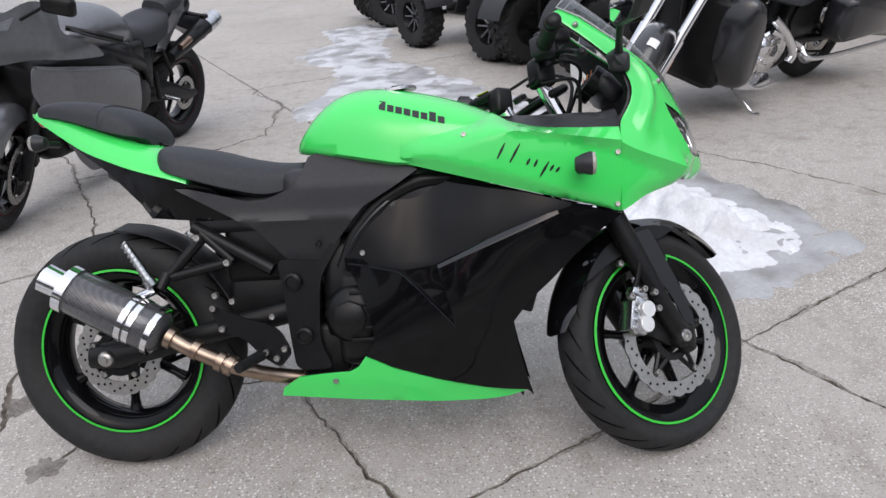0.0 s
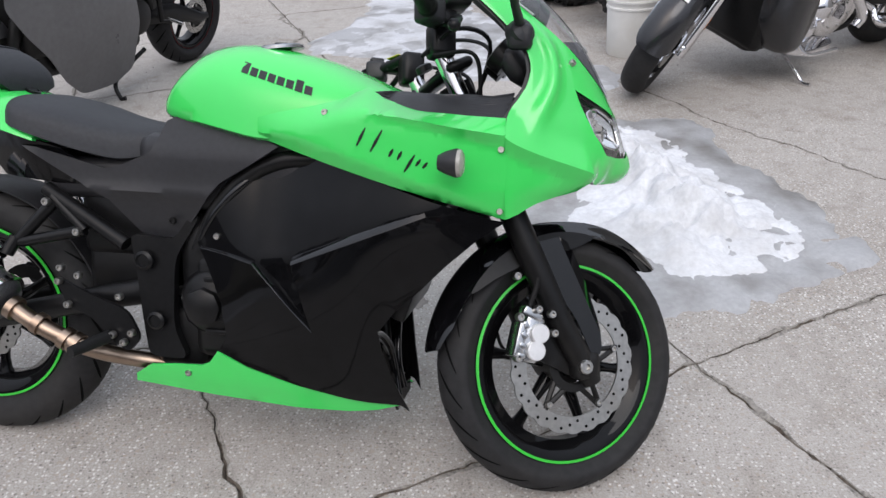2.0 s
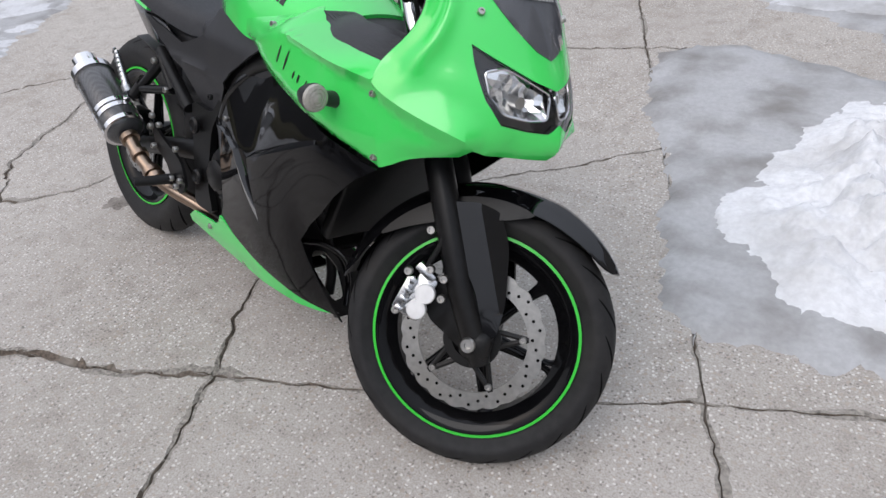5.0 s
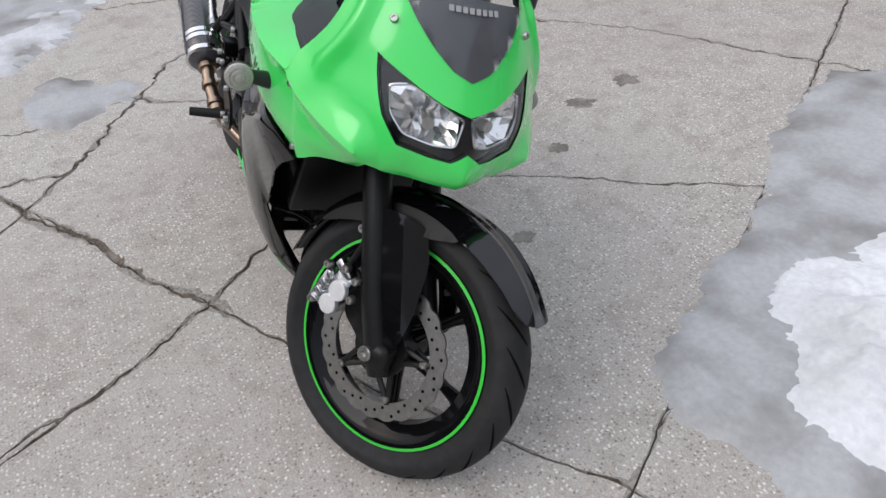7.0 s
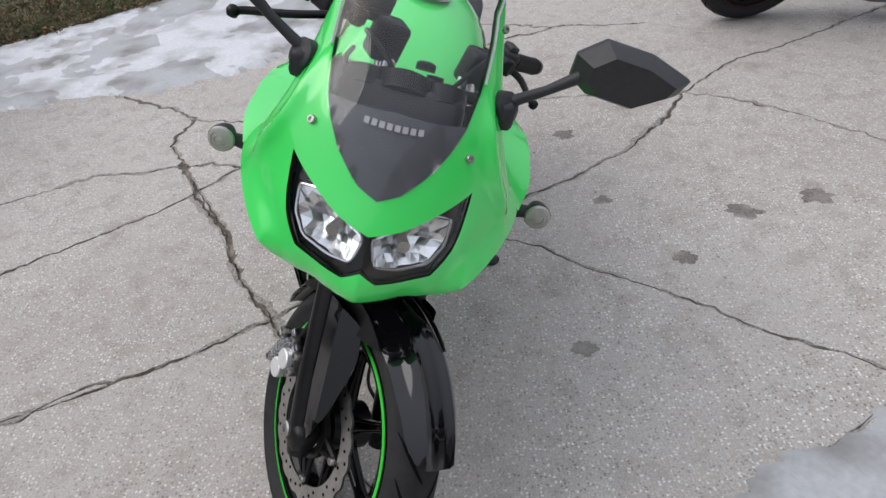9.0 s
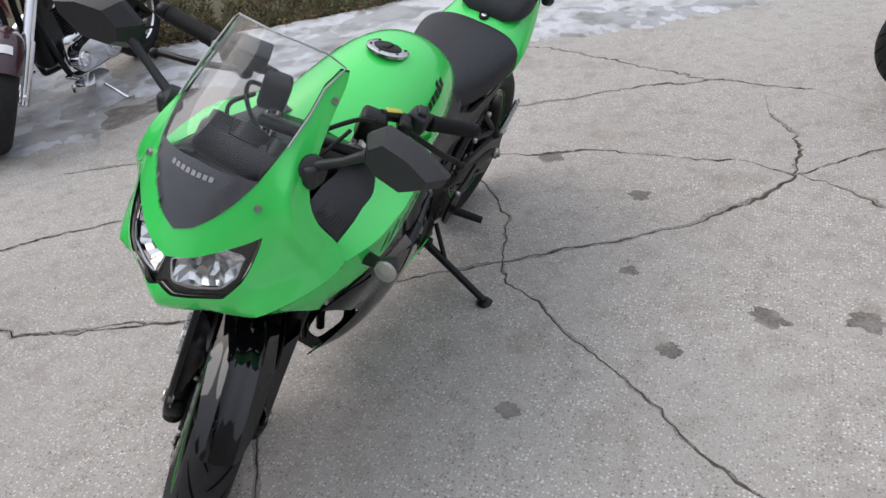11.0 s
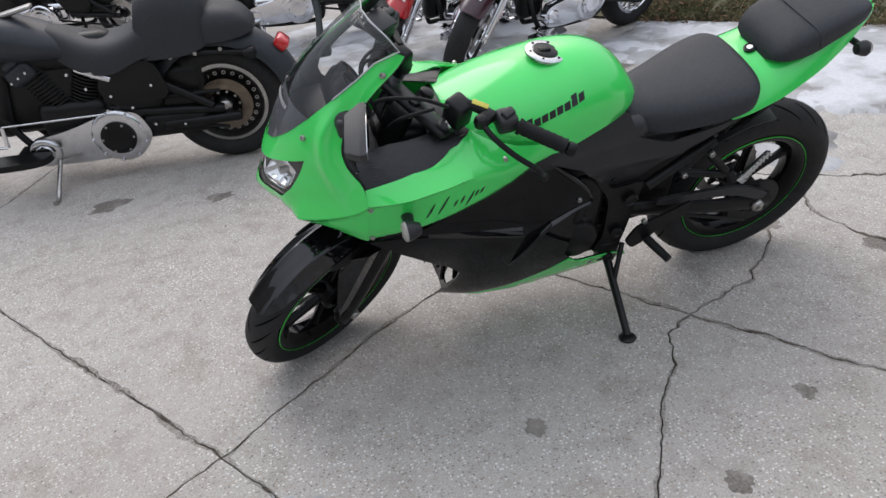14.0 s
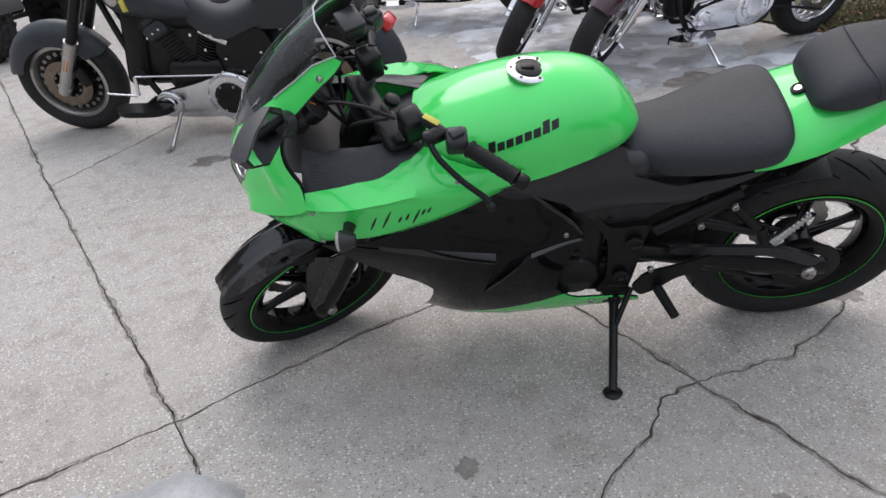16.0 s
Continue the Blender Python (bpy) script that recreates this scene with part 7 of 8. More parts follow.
        sg = part("turn_signal", join(tube([(-0.2, s * 0.09, 0.585), (-0.2, s * 0.17, 0.6)], 0.009, 8), lathe([(0, -0.03), (0.02, -0.03), (0.03, 0.0), (0.03, 0.02), (0, 0.025)], (-0.2, s * 0.17, 0.6), (-1, 0, 0), 16, closed=False)), CHROME if paint is not DENIM else SATIN, bk)
    part("tail_light", join(box((-0.268, 0, 0.578) if primary is CHROME else (-0.335, 0, 0.575), (0.07, 0.11, 0.06), 0.018, (0, -46, 0))), RED, bk, "red tail light")
    part("belt", join(tube([(ex - 0.3, 0.12, 0.42), (0, 0.12, R + 0.1)], 0.009, 6), tube([(ex - 0.3, 0.12, 0.32), (0, 0.12, R - 0.1)], 0.009, 6)), RUBBER_DARK, bk)
    inv = bk.matrix_basis.inverted()
    foot = inv @ (bk.matrix_basis @ Vector((ex + 0.1, 0.16, 0.2)) * 1.0)
    w0 = bk.matrix_basis @ Vector((ex + 0.12, 0.14, 0.2))
    side = bk.matrix_basis.to_3x3() @ Vector((0, 1, 0))
    w1 = w0 + Vector((side.x, side.y, 0)).normalized() * 0.2
    w1.z = 0.01
    part("side_stand", hose([inv @ w0, inv @ (w0.lerp(w1, 0.7)), inv @ w1, inv @ (w1 + Vector((side.x, side.y, 0)) * 0.05)], 0.011, 18, 8), CHROME if primary is not CASE else STEEL, bk, "chrome side stand")
    if crash:
        for s in (-1, 1):
            part("crash_bar", hose([(L - 0.44, s * 0.06, 0.66), (L - 0.40, s * 0.30, 0.62), (L - 0.40, s * 0.36, 0.52), (L - 0.44, s * 0.3, 0.36), (L - 0.5, s * 0.08, 0.27)], 0.016, 36, 10), CHROME, bk)
    if leg_shield:
        for s in (-1, 1):
            ring = [(L - 0.56, 0.27), (L - 0.58, 0.50), (L - 0.54, 0.76), (L - 0.44, 0.80), (L - 0.38, 0.66), (L - 0.39, 0.44), (L - 0.45, 0.27)]
            mid = Vector((L - 0.49, 0, 0.5))
            rings = []
            for y, k in ((0.22, 0.94), (0.24, 1.0), (0.31, 1.0), (0.35, 0.95), (0.372, 0.86), (0.38, 0.74)):
                rings.append([mid + (Vector((x, 0, z)) - mid) * k + Vector((-0.25 * max(0, y - 0.2), s * y, 0)) for x, z in rounded(ring, 5, 0.4)])
            part("leg_shield", loft(rings), leg_shield, bk, "dark painted leg shield", smooth=60)
            for a, z, r in ((0.16, 0.42, 0.09), (0.03, 0.43, 0.075), (0.10, 0.32, 0.075)):
                part("engine_cover", lathe([(0, -0.08), (r, -0.08), (r, -0.02), (r * 0.85, 0.02), (r * 0.5, 0.042), (0, 0.05)], (ex + a, s * 0.235, z), (0, s, 0), 24, closed=False), CHROME, bk)
            part("heel_guard", hose([(ex + 0.16, s * 0.25, 0.36), (ex + 0.18, s * 0.3, 0.28), (ex + 0.12, s * 0.34, 0.235), (ex - 0.08, s * 0.34, 0.235)], 0.012, 24, 8), CHROME, bk)
            part("cross_pipe", hose([(ex - 0.08, s * 0.2, 0.58), (ex - 0.2, s * 0.24, 0.48), (ex - 0.30, s * 0.26, 0.36), (ex - 0.28, s * 0.26, 0.3)], 0.026, 24, 10), CHROME, bk)
        part("radiator", join(box((L - 0.45, 0, 0.50), (0.08, 0.5, 0.50), 0.03), box((L - 0.52, 0, 0.28), (0.2, 0.42, 0.12), 0.05)), SATIN, bk, "black radiator between the leg shields")
        part("saddlebag", join(box((-0.02, 0.27, 0.52), (0.6, 0.2, 0.3), 0.06), box((-0.02, 0.27, 0.685), (0.58, 0.19, 0.05), 0.025)), leg_shield, bk)
        part("saddlebag", join(box((-0.02, -0.27, 0.52), (0.6, 0.2, 0.3), 0.06), box((-0.02, -0.27, 0.685), (0.58, 0.19, 0.05), 0.025)), leg_shield, bk)
        part("bag_rail", hose([(ex - 0.1, 0.2, 0.5), (ex - 0.34, 0.26, 0.4), (ex - 0.42, 0.35, 0.33), (-0.36, 0.37, 0.32)], 0.016, 30, 10), CHROME, bk)
    return bk


GROUP = "parked cruisers in the yard"
cruiser("cruiser_motorcycle", "matte black cruiser with aluminium primary case and tufted seat", (2.145, -0.889), (0.62, -0.54), DENIM, steer=6, lean=8, style="holes", rimmat=STEEL, forkmat=SATIN, primary=CASE, backrest=True, group=GROUP)
cruiser("cruiser_motorcycle", "red cruiser with chrome fork and crash bar", (-0.47, -1.56), (-1.82, -2.42), CHERRY, steer=38, lean=11, rimmat=CHROME, primary=CHROME, crash=True, sticker=True, slim=True, group=GROUP)
cruiser("cruiser_motorcycle", "dark maroon cruiser with chrome engine and fork", (-0.92, -1.16), (-2.46, -1.66), MAROON, steer=36, lean=11, rimmat=CHROME, primary=CHROME, sticker=True, slim=True, group=GROUP)
cruiser("cruiser_motorcycle", "black cruiser with chrome engine parked on the ice", (0.75, -3.35), (-0.80, -2.98), DENIM, steer=20, lean=10, rimmat=CHROME, primary=CHROME, group=GROUP)
cruiser("cruiser_motorcycle", "black cruiser with a spoked wheel at the back of the yard", (2.9, -5.2), (1.25, -4.3), DENIM, steer=-10, lean=10, rimmat=CHROME, primary=CHROME, group=GROUP)
cruiser("touring_motorcycle", "charcoal touring cruiser with leg shields and chrome engine", (1.10, 4.03), (2.62, 4.96), CHARCOAL, steer=34, lean=12, rimmat=CHROME, primary=CHROME, leg_shield=CHARCOAL, sticker=True, group=GROUP)


def grey_sport_bike():
    """A gunmetal sport bike seen from its left."""
    front, rear = (-2.13, 3.25), (-1.76, 4.70)
    L = math.hypot(front[0] - rear[0], front[1] - rear[1])
    bk = thing("sport_motorcycle", "gunmetal grey sport motorcycle with black tail and red-striped rims", "motorcycle", stand_at(front, rear, 12))
    wheel(bk, "rear_wheel", (0, 0, 0.315), 0.315, 0.09, 0.21, None, 1, 0.11, 5, 0.09, RED_TAPE)
    up = Vector((-math.sin(radians(24)), 0, math.cos(radians(24))))
    pv = Vector((L + 0.1, 0, 0))
    st = Matrix.Translation(pv) @ Matrix.Rotation(radians(22), 4, up) @ Matrix.Translation(-pv)
    hub = Vector((L, 0, 0.30))
    wheel(bk, "front_wheel", tuple(hub), 0.30, 0.06, 0.21, st, 1, 0.155, 5, 0.075, RED_TAPE)
    for s in (-1, 1):
        b0 = hub + Vector((0, s * 0.1, 0))
        leg = part("fork_leg", tube([b0 - up * 0.03, b0 + up * 0.34], [0.024, 0.03], 14), SATIN, bk, m=st)
        part("fork_tube", tube([b0 + up * 0.34, b0 + up * 0.66], 0.027, 14), SATIN, leg, m=st)
        part("caliper", box(b0 + Vector((-0.13, -0.02 * s, 0.04)), (0.06, 0.06, 0.11), 0.012, (0, 14, 0)), SATIN, leg, m=st)
    part("front_mudguard", fender(hub, 0.325, 0.6, 2.7, 0.07, 0.09), GREY, bk, m=st)
    LF = rounded([(0.62, 0.45), (0.66, 0.62), (0.80, 0.69), (1.0, 0.73), (L - 0.22, 0.78), (L - 0.06, 0.82), (L - 0.03, 0.70), (L - 0.12, 0.56), (L - 0.24, 0.42), (L - 0.34, 0.26), (L - 0.46, 0.15), (0.80, 0.13), (0.66, 0.19), (0.645, 0.32)], 4, 0.25)
    UF = rounded([(0.96, 0.775), (1.1, 0.79), (L - 0.14, 0.83), (L + 0.02, 0.80), (L + 0.07, 0.86), (L - 0.05, 1.0), (L - 0.2, 1.08), (L - 0.30, 1.02), (L - 0.27, 0.93), (L - 0.42, 0.865), (1.02, 0.835)], 4, 0.28)
    TL = [(0.36, 0.66), (0.30, 0.74), (0.1, 0.86), (-0.16, 0.97), (-0.22, 0.98), (-0.12, 0.88), (0.08, 0.76), (0.25, 0.64)]
    wl2 = lambda x, z: 0.13 + 0.10 * math.sin(min(1, max(0, (x - 0.3) / 0.9)) * 2.2) * math.sin(min(1, max(0, (z - 0.1) / 0.7)) * 2.0)
    for m in (None, FLIP):
        part("side_fairing", sheet(LF, lambda x, z: Vector((x, -wl2(x, z), z)), 0.03, 0.004), GREY, bk, m=m)
        part("upper_fairing", sheet(UF, lambda x, z: Vector((x, -max(0.03, (0.23 - 0.75 * max(0, x - L + 0.22) - 0.35 * max(0, z - 0.85))), z)), 0.03, 0.004), GREY, bk, m=m)
        part("tail_panel", sheet(TL, lambda x, z: Vector((x, -(0.05 + 0.12 * max(0, (x + 0.22)) ** 0.8), z)), 0.03, 0.004), GREY, bk, m=m)
        part("fairing_fold", tube(curve_pts([(x, -wl2(x, z) - 0.001, z) for x, z in ((0.67, 0.61), (0.80, 0.675), (1.0, 0.715), (L - 0.22, 0.765), (L - 0.08, 0.805))], 20), 0.006, 6), GREY, bk, m=m)
        part("frame_spar", loft([[Vector((x, -y + 0.022 * math.cos(q), z + 0.045 * math.sin(q))) for q in np.linspace(0, 6.283, 10, endpoint=False)] for x, y, z in ((0.46, 0.13, 0.50), (0.52, 0.14, 0.62), (0.75, 0.16, 0.72), (1.05, 0.1, 0.84))]), SATIN, bk, m=m)
        part("swingarm", loft([[Vector((x, -y + 0.02 * math.cos(q), z + h * math.sin(q))) for q in np.linspace(0, 6.283, 10, endpoint=False)] for x, y, z, h in ((0.48, 0.1, 0.42, 0.05), (0.25, 0.12, 0.40, 0.06), (0.0, 0.125, 0.315, 0.035), (-0.06, 0.125, 0.315, 0.02))]), SATIN, bk, m=m)
        part("peg_bracket", join(tube([(0.3, -0.13, 0.66), (0.24, -0.15, 0.5)], 0.012, 8), tube([(0.40, -0.14, 0.55), (0.42, -0.17, 0.40), (0.34, -0.17, 0.38)], 0.014, 8)), SATIN, bk, m=m)
        part("foot_peg", tube([(0.36, -0.17, 0.40), (0.35, -0.26, 0.39)], 0.012, 10), ALU, bk, m=m)
        part("clip_on", join(tube([(1.10, -0.13, 0.92), (0.98, -0.33, 0.88)], 0.013, 10), hose([(1.12, -0.17, 0.92), (1.06, -0.27, 0.89), (0.98, -0.38, 0.86)], 0.006, 16, 6)), SATIN, bk, m=m)
        part("grip", tube([(1.03, -0.245, 0.9), (0.97, -0.345, 0.876)], 0.018, 12), RUBBER_DARK, bk, m=m)
        mi = part("mirror", join(tube([(L - 0.12, -0.13, 1.0), (L - 0.12, -0.26, 1.08)], 0.008, 8), box((L - 0.13, -0.32, 1.09), (0.05, 0.16, 0.08), 0.02)), SATIN, bk, m=m)
        mf = part("side_muffler", join(tube([(0.22, -0.13, 0.60), (0.05, -0.13, 0.65), (-0.28, -0.13, 0.74)], [0.035, 0.048, 0.052], 18)), SATIN, bk, m=m)
        part("end_cap", tube([(-0.20, -0.13, 0.718), (-0.34, -0.13, 0.757)], [0.054, 0.05], 18), ALU, mf, m=m)
        part("heat_shield", tube([(0.16, -0.165, 0.655), (0.06, -0.17, 0.69)], [0.02, 0.024], 12), GOLD, mf, m=m)
        part("rear_signal", join(tube([(-0.1, -0.05, 0.80), (-0.12, -0.16, 0.80)], 0.008, 8), box((-0.125, -0.17, 0.80), (0.05, 0.04, 0.03), 0.01)), SATIN, bk, m=m)
    rings = []
    for x, top, lo, w in resample([(0.52, 0.80, 0.72, 0.09), (0.60, 0.90, 0.72, 0.14), (0.72, 0.965, 0.72, 0.17), (0.9, 0.97, 0.75, 0.175), (1.05, 0.92, 0.78, 0.15), (1.12, 0.86, 0.8, 0.1)], 18):
        rings.append([Vector((x, w * math.copysign(abs(math.sin(a)) ** 0.75, math.sin(a)), lo + (top - lo) * (0.5 + 0.5 * math.cos(a)))) for a in np.linspace(-math.pi, math.pi, 22, endpoint=False)])
    part("fuel_tank", loft(rings), GREY, bk)
    part("rider_seat", cushion(resample([(0.16, 0.86, 0.80, 0.1), (0.25, 0.85, 0.74, 0.13), (0.4, 0.82, 0.70, 0.13), (0.56, 0.82, 0.72, 0.09)], 14)), VINYL, bk)
    part("pillion_seat", cushion(resample([(-0.14, 0.985, 0.95, 0.05), (-0.05, 0.98, 0.91, 0.08), (0.08, 0.95, 0.86, 0.1), (0.16, 0.9, 0.83, 0.08)], 14)), VINYL, bk)
    part("subframe", join(box((0.30, 0, 0.68), (0.34, 0.2, 0.2), 0.04, (0, 14, 0)), box((0.02, 0, 0.82), (0.34, 0.16, 0.13), 0.04, (0, 24, 0)), box((0.45, 0, 0.56), (0.2, 0.24, 0.3), 0.05)), SATIN, bk, "black seat frame")
    part("inner_body", join(box((0.97, 0, 0.60), (0.72, 0.34, 0.40), 0.06), box((0.62, 0, 0.66), (0.34, 0.26, 0.2), 0.04), box((0.98, 0, 0.40), (0.62, 0.28, 0.24), 0.06)), SATIN, bk, "dark engine and inner panels")
    part("engine", join(box((0.75, 0, 0.42), (0.42, 0.26, 0.3), 0.04), box((0.82, 0, 0.62), (0.34, 0.26, 0.24), 0.03)), SATIN, bk)
    part("engine_cover", lathe([(0, 0), (0.1, 0), (0.095, 0.04), (0.06, 0.05), (0, 0.052)], (0.60, 0.13, 0.46), (0, 1, 0), 26, closed=False), SATIN, bk)
    part("rear_mudguard", sheet(rounded([(-0.05, 0.84), (-0.30, 0.76), (-0.36, 0.62), (-0.30, 0.60), (-0.2, 0.66), (0.05, 0.76)], 4, 0.2), lambda x, z: Vector((x, 0.06, z)), 0.05, 0.12), MATTE, bk)
    part("plate_bracket", box((-0.30, 0, 0.70), (0.02, 0.19, 0.14), 0.004, (0, -25, 0)), MATTE, bk)
    part("windscreen", sheet([(-0.11, 0.0), (0.11, 0.0), (0.08, 0.22), (0, 0.26), (-0.08, 0.22)], lambda y, v: Vector((L - 0.02 - v * 0.9 - 3.0 * y * y, y, 0.96 + 0.62 * v)), 0.03, 0.003), SCREEN, bk)
    inv = bk.matrix_basis.inverted()
    part("side_stand", hose([(0.52, 0.12, 0.25), inv @ Vector((-1.83, 3.96, 0.10)), inv @ Vector((-1.80, 3.90, 0.012)), inv @ Vector((-1.77, 3.90, 0.012))], 0.012, 18, 8), SATIN, bk)


grey_sport_bike()


def atv(label, m):
    """A quad bike: four knobby tyres, belly, racks and mudguards."""
    q = thing("quad_bike", label, "quad bike", m, "parked quad bikes")
    for x in (0, 1.22):
        for s in (-1, 1):
            c = (x, s * 0.43, 0.30)
            w = part("wheel", lathe([(0, -0.06), (0.12, -0.07), (0.15, -0.10), (0.155, -0.10), (0.155, 0.10), (0.15, 0.10), (0.12, 0.02), (0, 0.03)], c, (0, s, 0), 24, closed=False), SATIN, q)
            for k in range(8):
                a = k * math.pi / 4
                part("spoke", tube([(c[0] + 0.03 * math.cos(a), c[1] + s * 0.05, c[2] + 0.03 * math.sin(a)), (c[0] + 0.14 * math.cos(a), c[1] + s * 0.075, c[2] + 0.14 * math.sin(a))], 0.009, 6), GREY, w)
            body = lathe([(0.15, -0.10), (0.21, -0.125), (0.265, -0.12), (0.285, -0.09), (0.29, 0), (0.285, 0.09), (0.265, 0.12), (0.21, 0.125), (0.15, 0.10)], c, (0, 1, 0), 40)
            lugs = []
            for k in range(22):
                for j, y in enumerate((-0.095, -0.032, 0.032, 0.095)):
                    a = 2 * math.pi * (k + 0.5 * (j % 2)) / 22
                    r = 0.292 - (0.018 if abs(y) > 0.05 else 0)
                    lugs.append(box((0, 0, 0), (0.03, 0.045, 0.036), 0.006))
                    lugs[-1].transform(Matrix.Translation((c[0] + r * math.cos(a), c[1] + y, c[2] + r * math.sin(a))) @ Matrix.Rotation(-a, 4, "Y") @ Matrix.Rotation(0.35 * (1 if y > 0 else -1), 4, "X"))
            part("tyre", join(body, *lugs), RUBBER, w, "knobby off-road tyre")
    part("frame", join(box((0.6, 0, 0.36), (1.0, 0.36, 0.14), 0.04), box((0.6, 0, 0.52), (0.5, 0.3, 0.3), 0.05), box((1.3, 0, 0.42), (0.24, 0.4, 0.16), 0.04)), SATIN, q)
    for x in (0.0, 1.22):
        part("axle", tube([(x, -0.36, 0.30), (x, 0.36, 0.30)], 0.022, 10), SATIN, q)
        for s in (-1, 1):
            part("shock", tube([(x + 0.05, s * 0.28, 0.32), (x - 0.02, s * 0.18, 0.66)], 0.03, 12), SATIN, q)
            part("mudguard", sheet([(0.25, -0.16), (2.9, -0.16), (2.9, 0.16), (0.25, 0.16)], lambda a, y, x=x, s=s: Vector((x + 0.39 * math.cos(a), s * 0.42 + y, 0.32 + 0.36 * math.sin(a))), 0.14, 0.006), MATTE, q, "black plastic mudguard")
    part("bodywork", join(box((1.15, 0, 0.78), (0.45, 0.5, 0.18), 0.07, (0, 8, 0)), box((0.62, 0, 0.74), (0.6, 0.3, 0.16), 0.06), box((0.1, 0, 0.76), (0.5, 0.55, 0.12), 0.05)), DENIM, q)
    part("seat", cushion(resample([(0.05, 0.86, 0.80, 0.14), (0.3, 0.87, 0.79, 0.16), (0.6, 0.86, 0.78, 0.13), (0.8, 0.88, 0.8, 0.08)], 12)), VINYL, q)
    for x0, x1 in ((-0.3, 0.25), (0.95, 1.5)):
        for y in (-0.3, -0.1, 0.1, 0.3):
            part("rack_bar", tube([(x0, y, 0.90), (x1, y, 0.90)], 0.011, 8), SATIN, q)
        for x in (x0, x1):
            part("rack_bar", tube([(x, -0.34, 0.90), (x, 0.34, 0.90)], 0.012, 8), SATIN, q)
    part("bumper", hose([(1.48, -0.2, 0.35), (1.6, -0.2, 0.55), (1.58, -0.2, 0.75), (1.58, 0.2, 0.75), (1.6, 0.2, 0.55), (1.48, 0.2, 0.35)], 0.016, 40, 8), SATIN, q)
    part("handlebar", hose([(0.75, -0.36, 1.08), (0.9, -0.15, 1.06), (0.93, 0, 1.0), (0.9, 0.15, 1.06), (0.75, 0.36, 1.08)], 0.013, 24, 8), SATIN, q)
    for s in (-1, 1):
        part("headlight", lathe([(0, -0.03), (0.05, -0.03), (0.06, 0.02), (0, 0.035)], (1.42, s * 0.17, 0.72), (1, 0, 0), 18, closed=False), LENS, q)
        part("side_reflector", box((0.35, s * 0.46, 0.62), (0.06, 0.012, 0.03), 0.003), ORANGE, q)
    return q


def side_on(near_a, near_b, toward):
    """Pose of a quad whose near wheels stand at near_a (rear) and near_b (front)."""
    yaw = math.atan2(near_b[1] - near_a[1], near_b[0] - near_a[0])
    return pose(near_a[0], near_a[1], 0, 0, 0, math.degrees(yaw)) @ pose(0, toward * 0.43, 0)


quad = atv("black quad bike with knobby off-road tyres", side_on((-0.05, 7.38), (0.58, 6.40), 1))
copy_thing(quad, pose(1.05, 5.78, 0, 0, 0, 28))
copy_thing(quad, pose(-0.50, 9.35, 0, 0, 0, 15) @ pose(0.0, 0.0, 0))
copy_thing(quad, pose(3.75, -3.15, 0, 0, 0, -20) @ pose(0, -0.2, 0))


def bucket(x, y):
    b = thing("bucket", "white plastic bucket with a wire handle", "bucket", pose(x, y, 0, 0, 0, 70))
    h = 0.37
    part("body", lathe([(0, 0.0), (0.125, 0.0), (0.13, 0.006), (0.146, h - 0.09), (0.152, h - 0.088), (0.152, h - 0.078), (0.147, h - 0.074), (0.149, h - 0.05), (0.157, h - 0.048), (0.157, h - 0.036), (0.15, h - 0.032), (0.151, h - 0.012), (0.16, h - 0.01), (0.16, h), (0.148, h), (0.128, 0.012), (0, 0.012)], (0, 0, 0), (0, 0, 1), 40, closed=False), PLASTIC_W, b)
    part("handle", hose([(0.0, 0.158, h - 0.06), (0.09, 0.14, h - 0.16), (0.14, 0.06, h - 0.22), (0.155, 0, h - 0.235), (0.14, -0.06, h - 0.22), (0.09, -0.14, h - 0.16), (0.0, -0.158, h - 0.06)], 0.0028, 36, 6), STEEL, b)
    lab = sheet([(-0.35, 0.06), (0.1, 0.06), (0.1, 0.24), (-0.35, 0.24)], lambda a, z: Vector((0.1445 * math.cos(a - 1.9) * (0.9 + z * 0.27), 0.1445 * math.sin(a - 1.9) * (0.9 + z * 0.27), z)), 0.05, 0.0006)
    part("label", lab, YELLOW, b, "faded yellow paper label")
    for z in (0.1, 0.16):
        part("print_block", sheet([(0.25, z), (0.42, z), (0.42, z + 0.035), (0.25, z + 0.035)], lambda a, zz: Vector((0.146 * math.cos(a - 1.9) * (0.9 + zz * 0.27), 0.146 * math.sin(a - 1.9) * (0.9 + zz * 0.27), zz)), 0.05, 0.0006), INK, b)


bucket(1.10, 4.74)

# grass bank beyond the edge of the yard
GRASS_SOIL = material("winter_turf", (0.085, 0.075, 0.04), 0.95, grain=0.5, scale=30, bump=1.0, bump_scale=120, dirt=(0.05, 0.065, 0.022), dirt_amount=0.8, dirt_scale=3)
BLADE = material("winter_grass", (0.13, 0.115, 0.055), 0.8, grain=0.5, scale=7, dirt=(0.06, 0.085, 0.025), dirt_amount=0.9, dirt_scale=2.5)
LEAF = material("dead_leaf", (0.14, 0.075, 0.035), 0.85, grain=0.4, scale=9)
TURF = [(-2.55, -1.72), (-2.95, -1.3), (-3.45, -0.62), (-4.3, 0.3), (-6.2, 2.3), (-14, 9), (-22, 2), (-14, -14), (-3.6, -9.0), (-2.2, -4.2), (-2.25, -2.4)]
bank = ragged(TURF, 0.07, 0.12, 21)
ob = done("turf", sheet(bank, lambda x, y: Vector((x, y, 0.02 + 0.02 * noise.noise((x * 2, y * 2, 1)))), 0.45, 0), GRASS_SOIL, smooth=80)
tagged(ob, "winter turf bank at the edge of the yard", "grass", kind="structure")
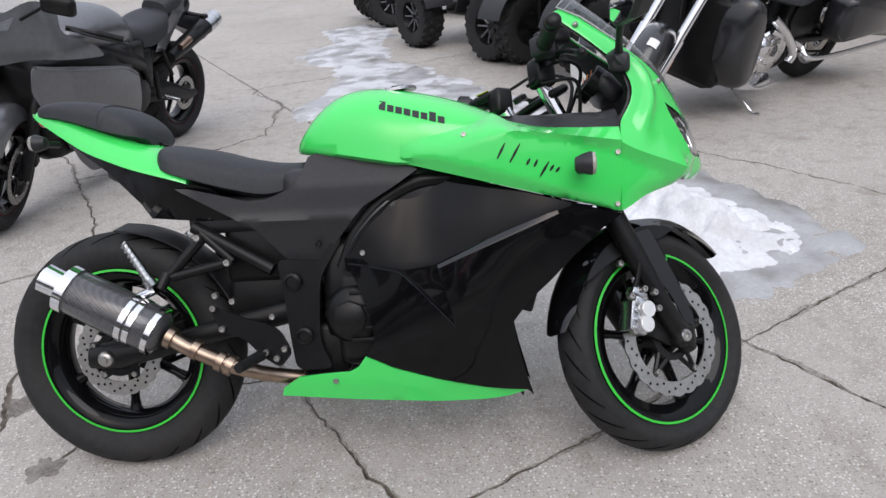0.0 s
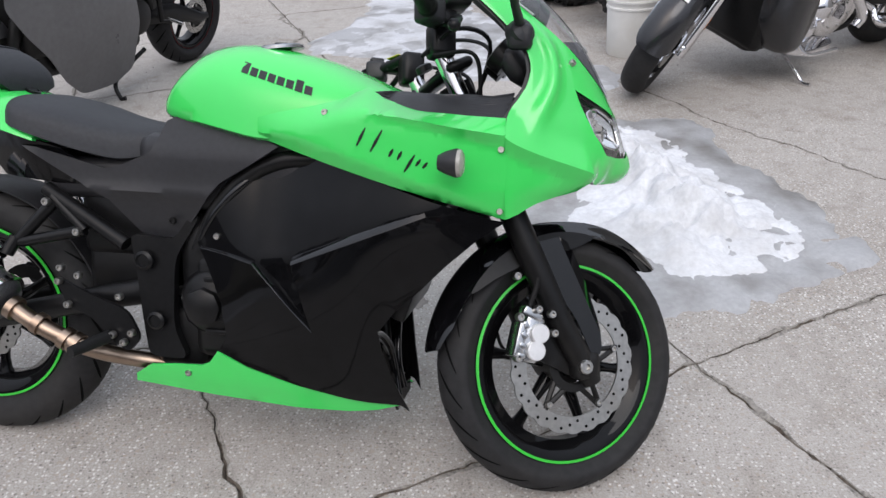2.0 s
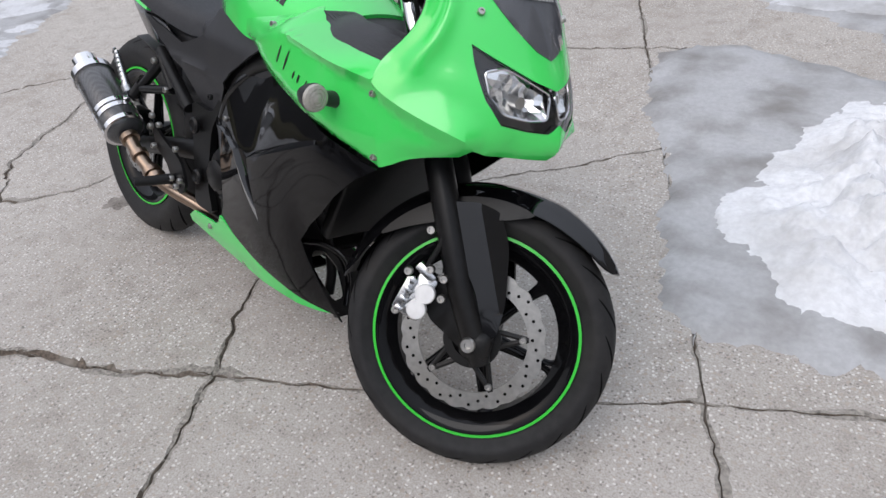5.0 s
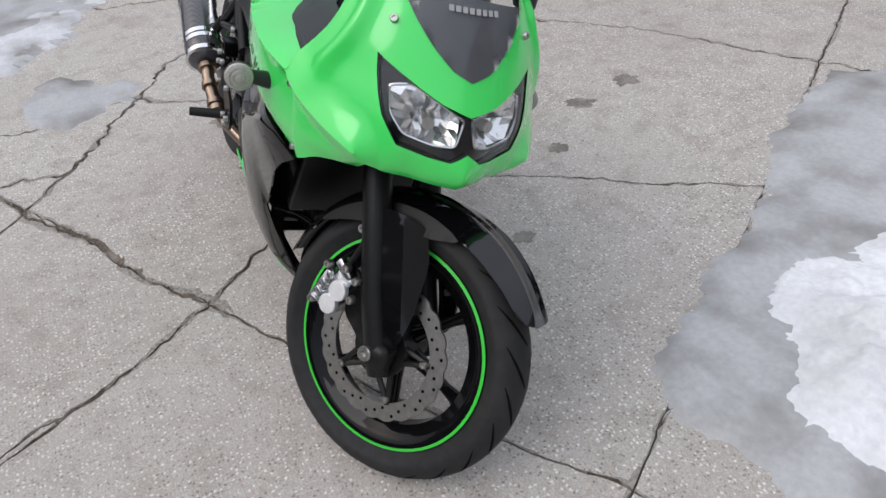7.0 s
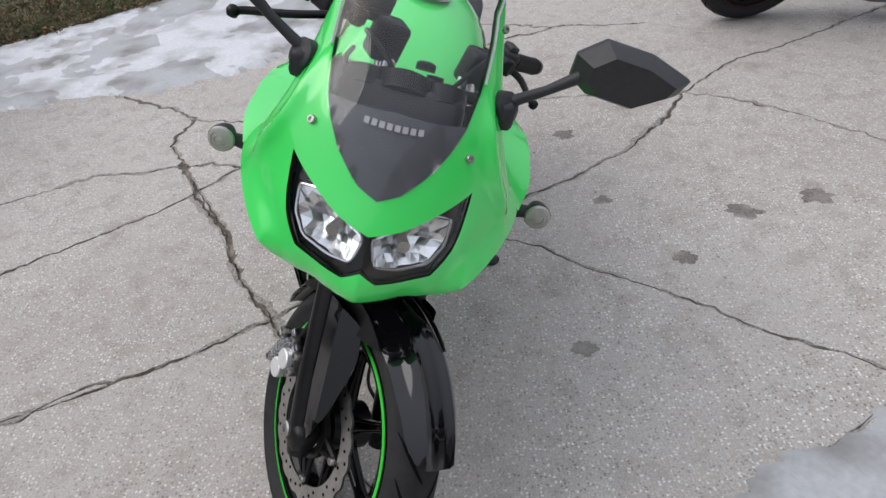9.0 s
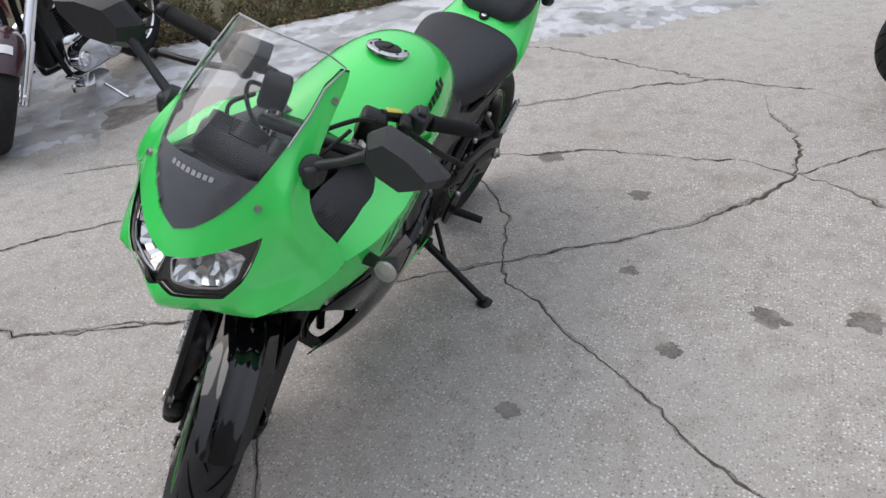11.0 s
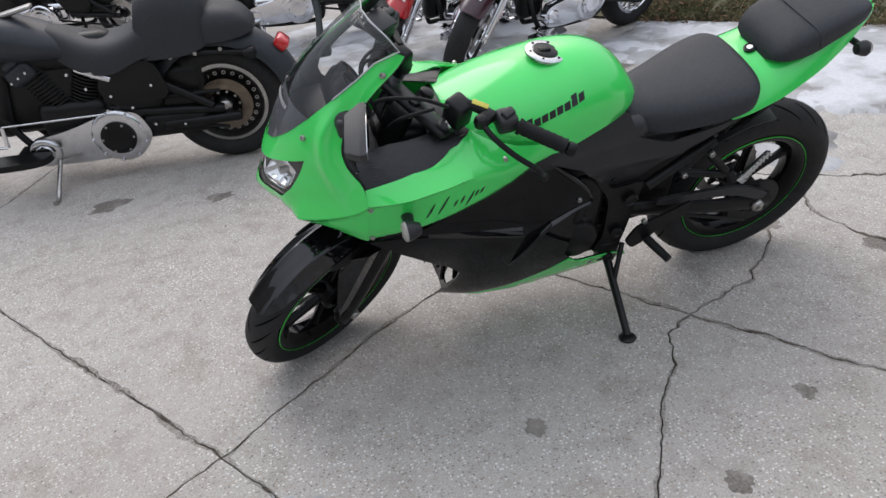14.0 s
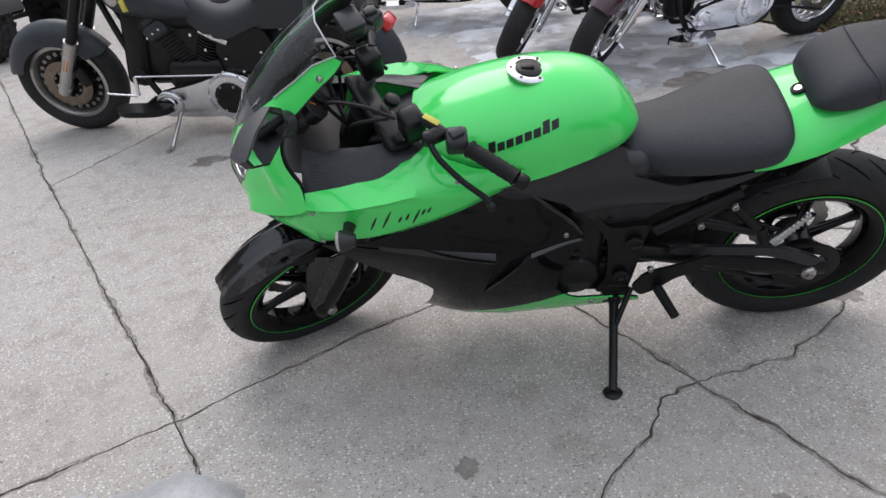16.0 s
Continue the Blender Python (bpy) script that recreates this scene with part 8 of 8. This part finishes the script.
rng = random.Random(7)
vs, fs = [], []
while len(fs) < 26000:
    t = rng.random()
    i = rng.randrange(5)
    (ax, ay), (bx, by) = TURF[i], TURF[i + 1] if i < 4 else TURF[5]
    d = Vector((bx - ax, by - ay))
    depth = rng.random() ** 2 * 3.0 - 0.06
    nrm = Vector((d.y, -d.x)).normalized()
    p = Vector((ax, ay)) + d * t - nrm * depth * (1 if nrm.x > 0 or nrm.y > 0 else -1)
    if abs(p.x) > 9:
        continue
    h, a, lean = rng.uniform(0.025, 0.075), rng.uniform(0, 6.28), rng.uniform(0.2, 1.1)
    w = 0.0035
    dx, dy = math.cos(a), math.sin(a)
    k = len(vs)
    vs += [(p.x - dy * w, p.y + dx * w, 0.012), (p.x + dy * w, p.y - dx * w, 0.012), (p.x + dx * h * lean * 0.5 + dy * w * 0.6, p.y + dy * h * lean * 0.5 - dx * w * 0.6, 0.012 + h * 0.7), (p.x + dx * h * lean, p.y + dy * h * lean, 0.012 + h * (1 - lean * 0.25))]
    fs += [(k, k + 1, k + 2), (k, k + 2, k + 3)]
me = bpy.data.meshes.new("grass")
me.from_pydata(vs, [], fs)
me.materials.append(BLADE)
tagged(new("grass", me), "short brown and green winter grass", "grass", kind="stuff")
vs, fs = [], []
for _ in range(900):
    t = rng.random() * 4
    i = int(t)
    (ax, ay), (bx, by) = TURF[i], TURF[i + 1]
    u = t - i
    d = Vector((bx - ax, by - ay)).normalized()
    off = rng.uniform(-0.22, 0.9)
    x, y = ax + (bx - ax) * u - abs(d.y) * off, ay + (by - ay) * u - abs(d.x) * off
    a, r, z = rng.uniform(0, 6.28), rng.uniform(0.012, 0.03), 0.03 + rng.uniform(0, 0.03)
    k = len(vs)
    vs += [(x + r * math.cos(a), y + r * math.sin(a), z), (x + r * 0.6 * math.cos(a + 1.5), y + r * 0.6 * math.sin(a + 1.5), z + 0.012), (x - r * math.cos(a), y - r * math.sin(a), z), (x + r * 0.6 * math.cos(a - 1.5), y + r * 0.6 * math.sin(a - 1.5), z + 0.008)]
    fs += [(k, k + 1, k + 2), (k, k + 2, k + 3)]
me = bpy.data.meshes.new("dead_leaves")
me.from_pydata(vs, [], fs)
me.materials.append(LEAF)
tagged(new("dead_leaves", me), "dead brown leaves along the edge of the turf", "leaves", kind="stuff")

# pale wall behind the touring bike, and the kerb behind the cruisers
WALL = material("pale_painted_block", (0.3, 0.3, 0.29), 0.8, grain=0.08, scale=25, bump=0.3, dirt=(0.3, 0.29, 0.27), dirt_amount=0.6, dirt_scale=2)
# BLOCK covers only the added unseen walls; its tone darkens the paint's reflections
BLOCK = material("unseen_dark_wall", (0.11, 0.112, 0.12), 0.85, grain=0.2, scale=8, bump=0.3, dirt=(0.09, 0.085, 0.08), dirt_amount=0.6, dirt_scale=1.5)
KERB = material("kerb_concrete", (0.34, 0.325, 0.3), 0.9, grain=0.2, scale=40, bump=0.5, bump_scale=150, dirt=(0.2, 0.19, 0.17), dirt_amount=0.6)
done("wall_east", box((0, 0, 0), (7.0, 0.2, 3.2), 0.01, None), WALL, m=pose(5.9, 3.9, 1.6, 0, 0, -52))
tagged(bpy.data.objects["wall_east"], "pale painted block wall of a building", "wall", kind="structure")
done("wall_footing", box((0, 0, 0), (7.0, 0.12, 0.16), 0.02), KERB, m=pose(5.76, 3.79, 0.08, 0, 0, -52))
tagged(bpy.data.objects["wall_footing"], "low concrete footing along the wall", "footing", kind="structure")
done("kerb", box((0, 0, 0), (5.0, 0.22, 0.16), 0.03), KERB, m=pose(1.0, -5.4, 0.08, 0, 0, 14))
tagged(bpy.data.objects["kerb"], "worn concrete kerb behind the cruisers", "kerb", kind="structure")

# unseen walls, added so that the black paint reflects something dark
for name, x, y, turn in (("unseen_wall_south", 1.0, -13.0, 8), ("unseen_wall_west", -19.0, -4.0, 80)):
    done(name, box((0, 0, 0), (30.0, 0.3, 5.0), 0.02), BLOCK, m=pose(x, y, 2.5, 0, 0, turn))
    tagged(bpy.data.objects[name], "unseen dark wall added for the black bodywork to reflect", "wall", kind="structure")

# dry twigs and grit on the concrete
vs, fs = [], []
for _ in range(700):
    x, y = rng.uniform(-3, 3), rng.uniform(-2.5, 5)
    r = rng.uniform(0.002, 0.006)
    k = len(vs)
    vs += [(x - r, y - r, 0), (x + r, y - r * 0.6, 0), (x + r * 0.4, y + r, 0), (x, y, r * rng.uniform(0.8, 1.3))]
    fs += [(k, k + 1, k + 3), (k + 1, k + 2, k + 3), (k + 2, k, k + 3)]
me = bpy.data.meshes.new("grit")
me.from_pydata(vs, [], fs)
me.materials.append(KERB)
tagged(new("grit", me), "loose grit scattered on the concrete", "grit", kind="stuff")
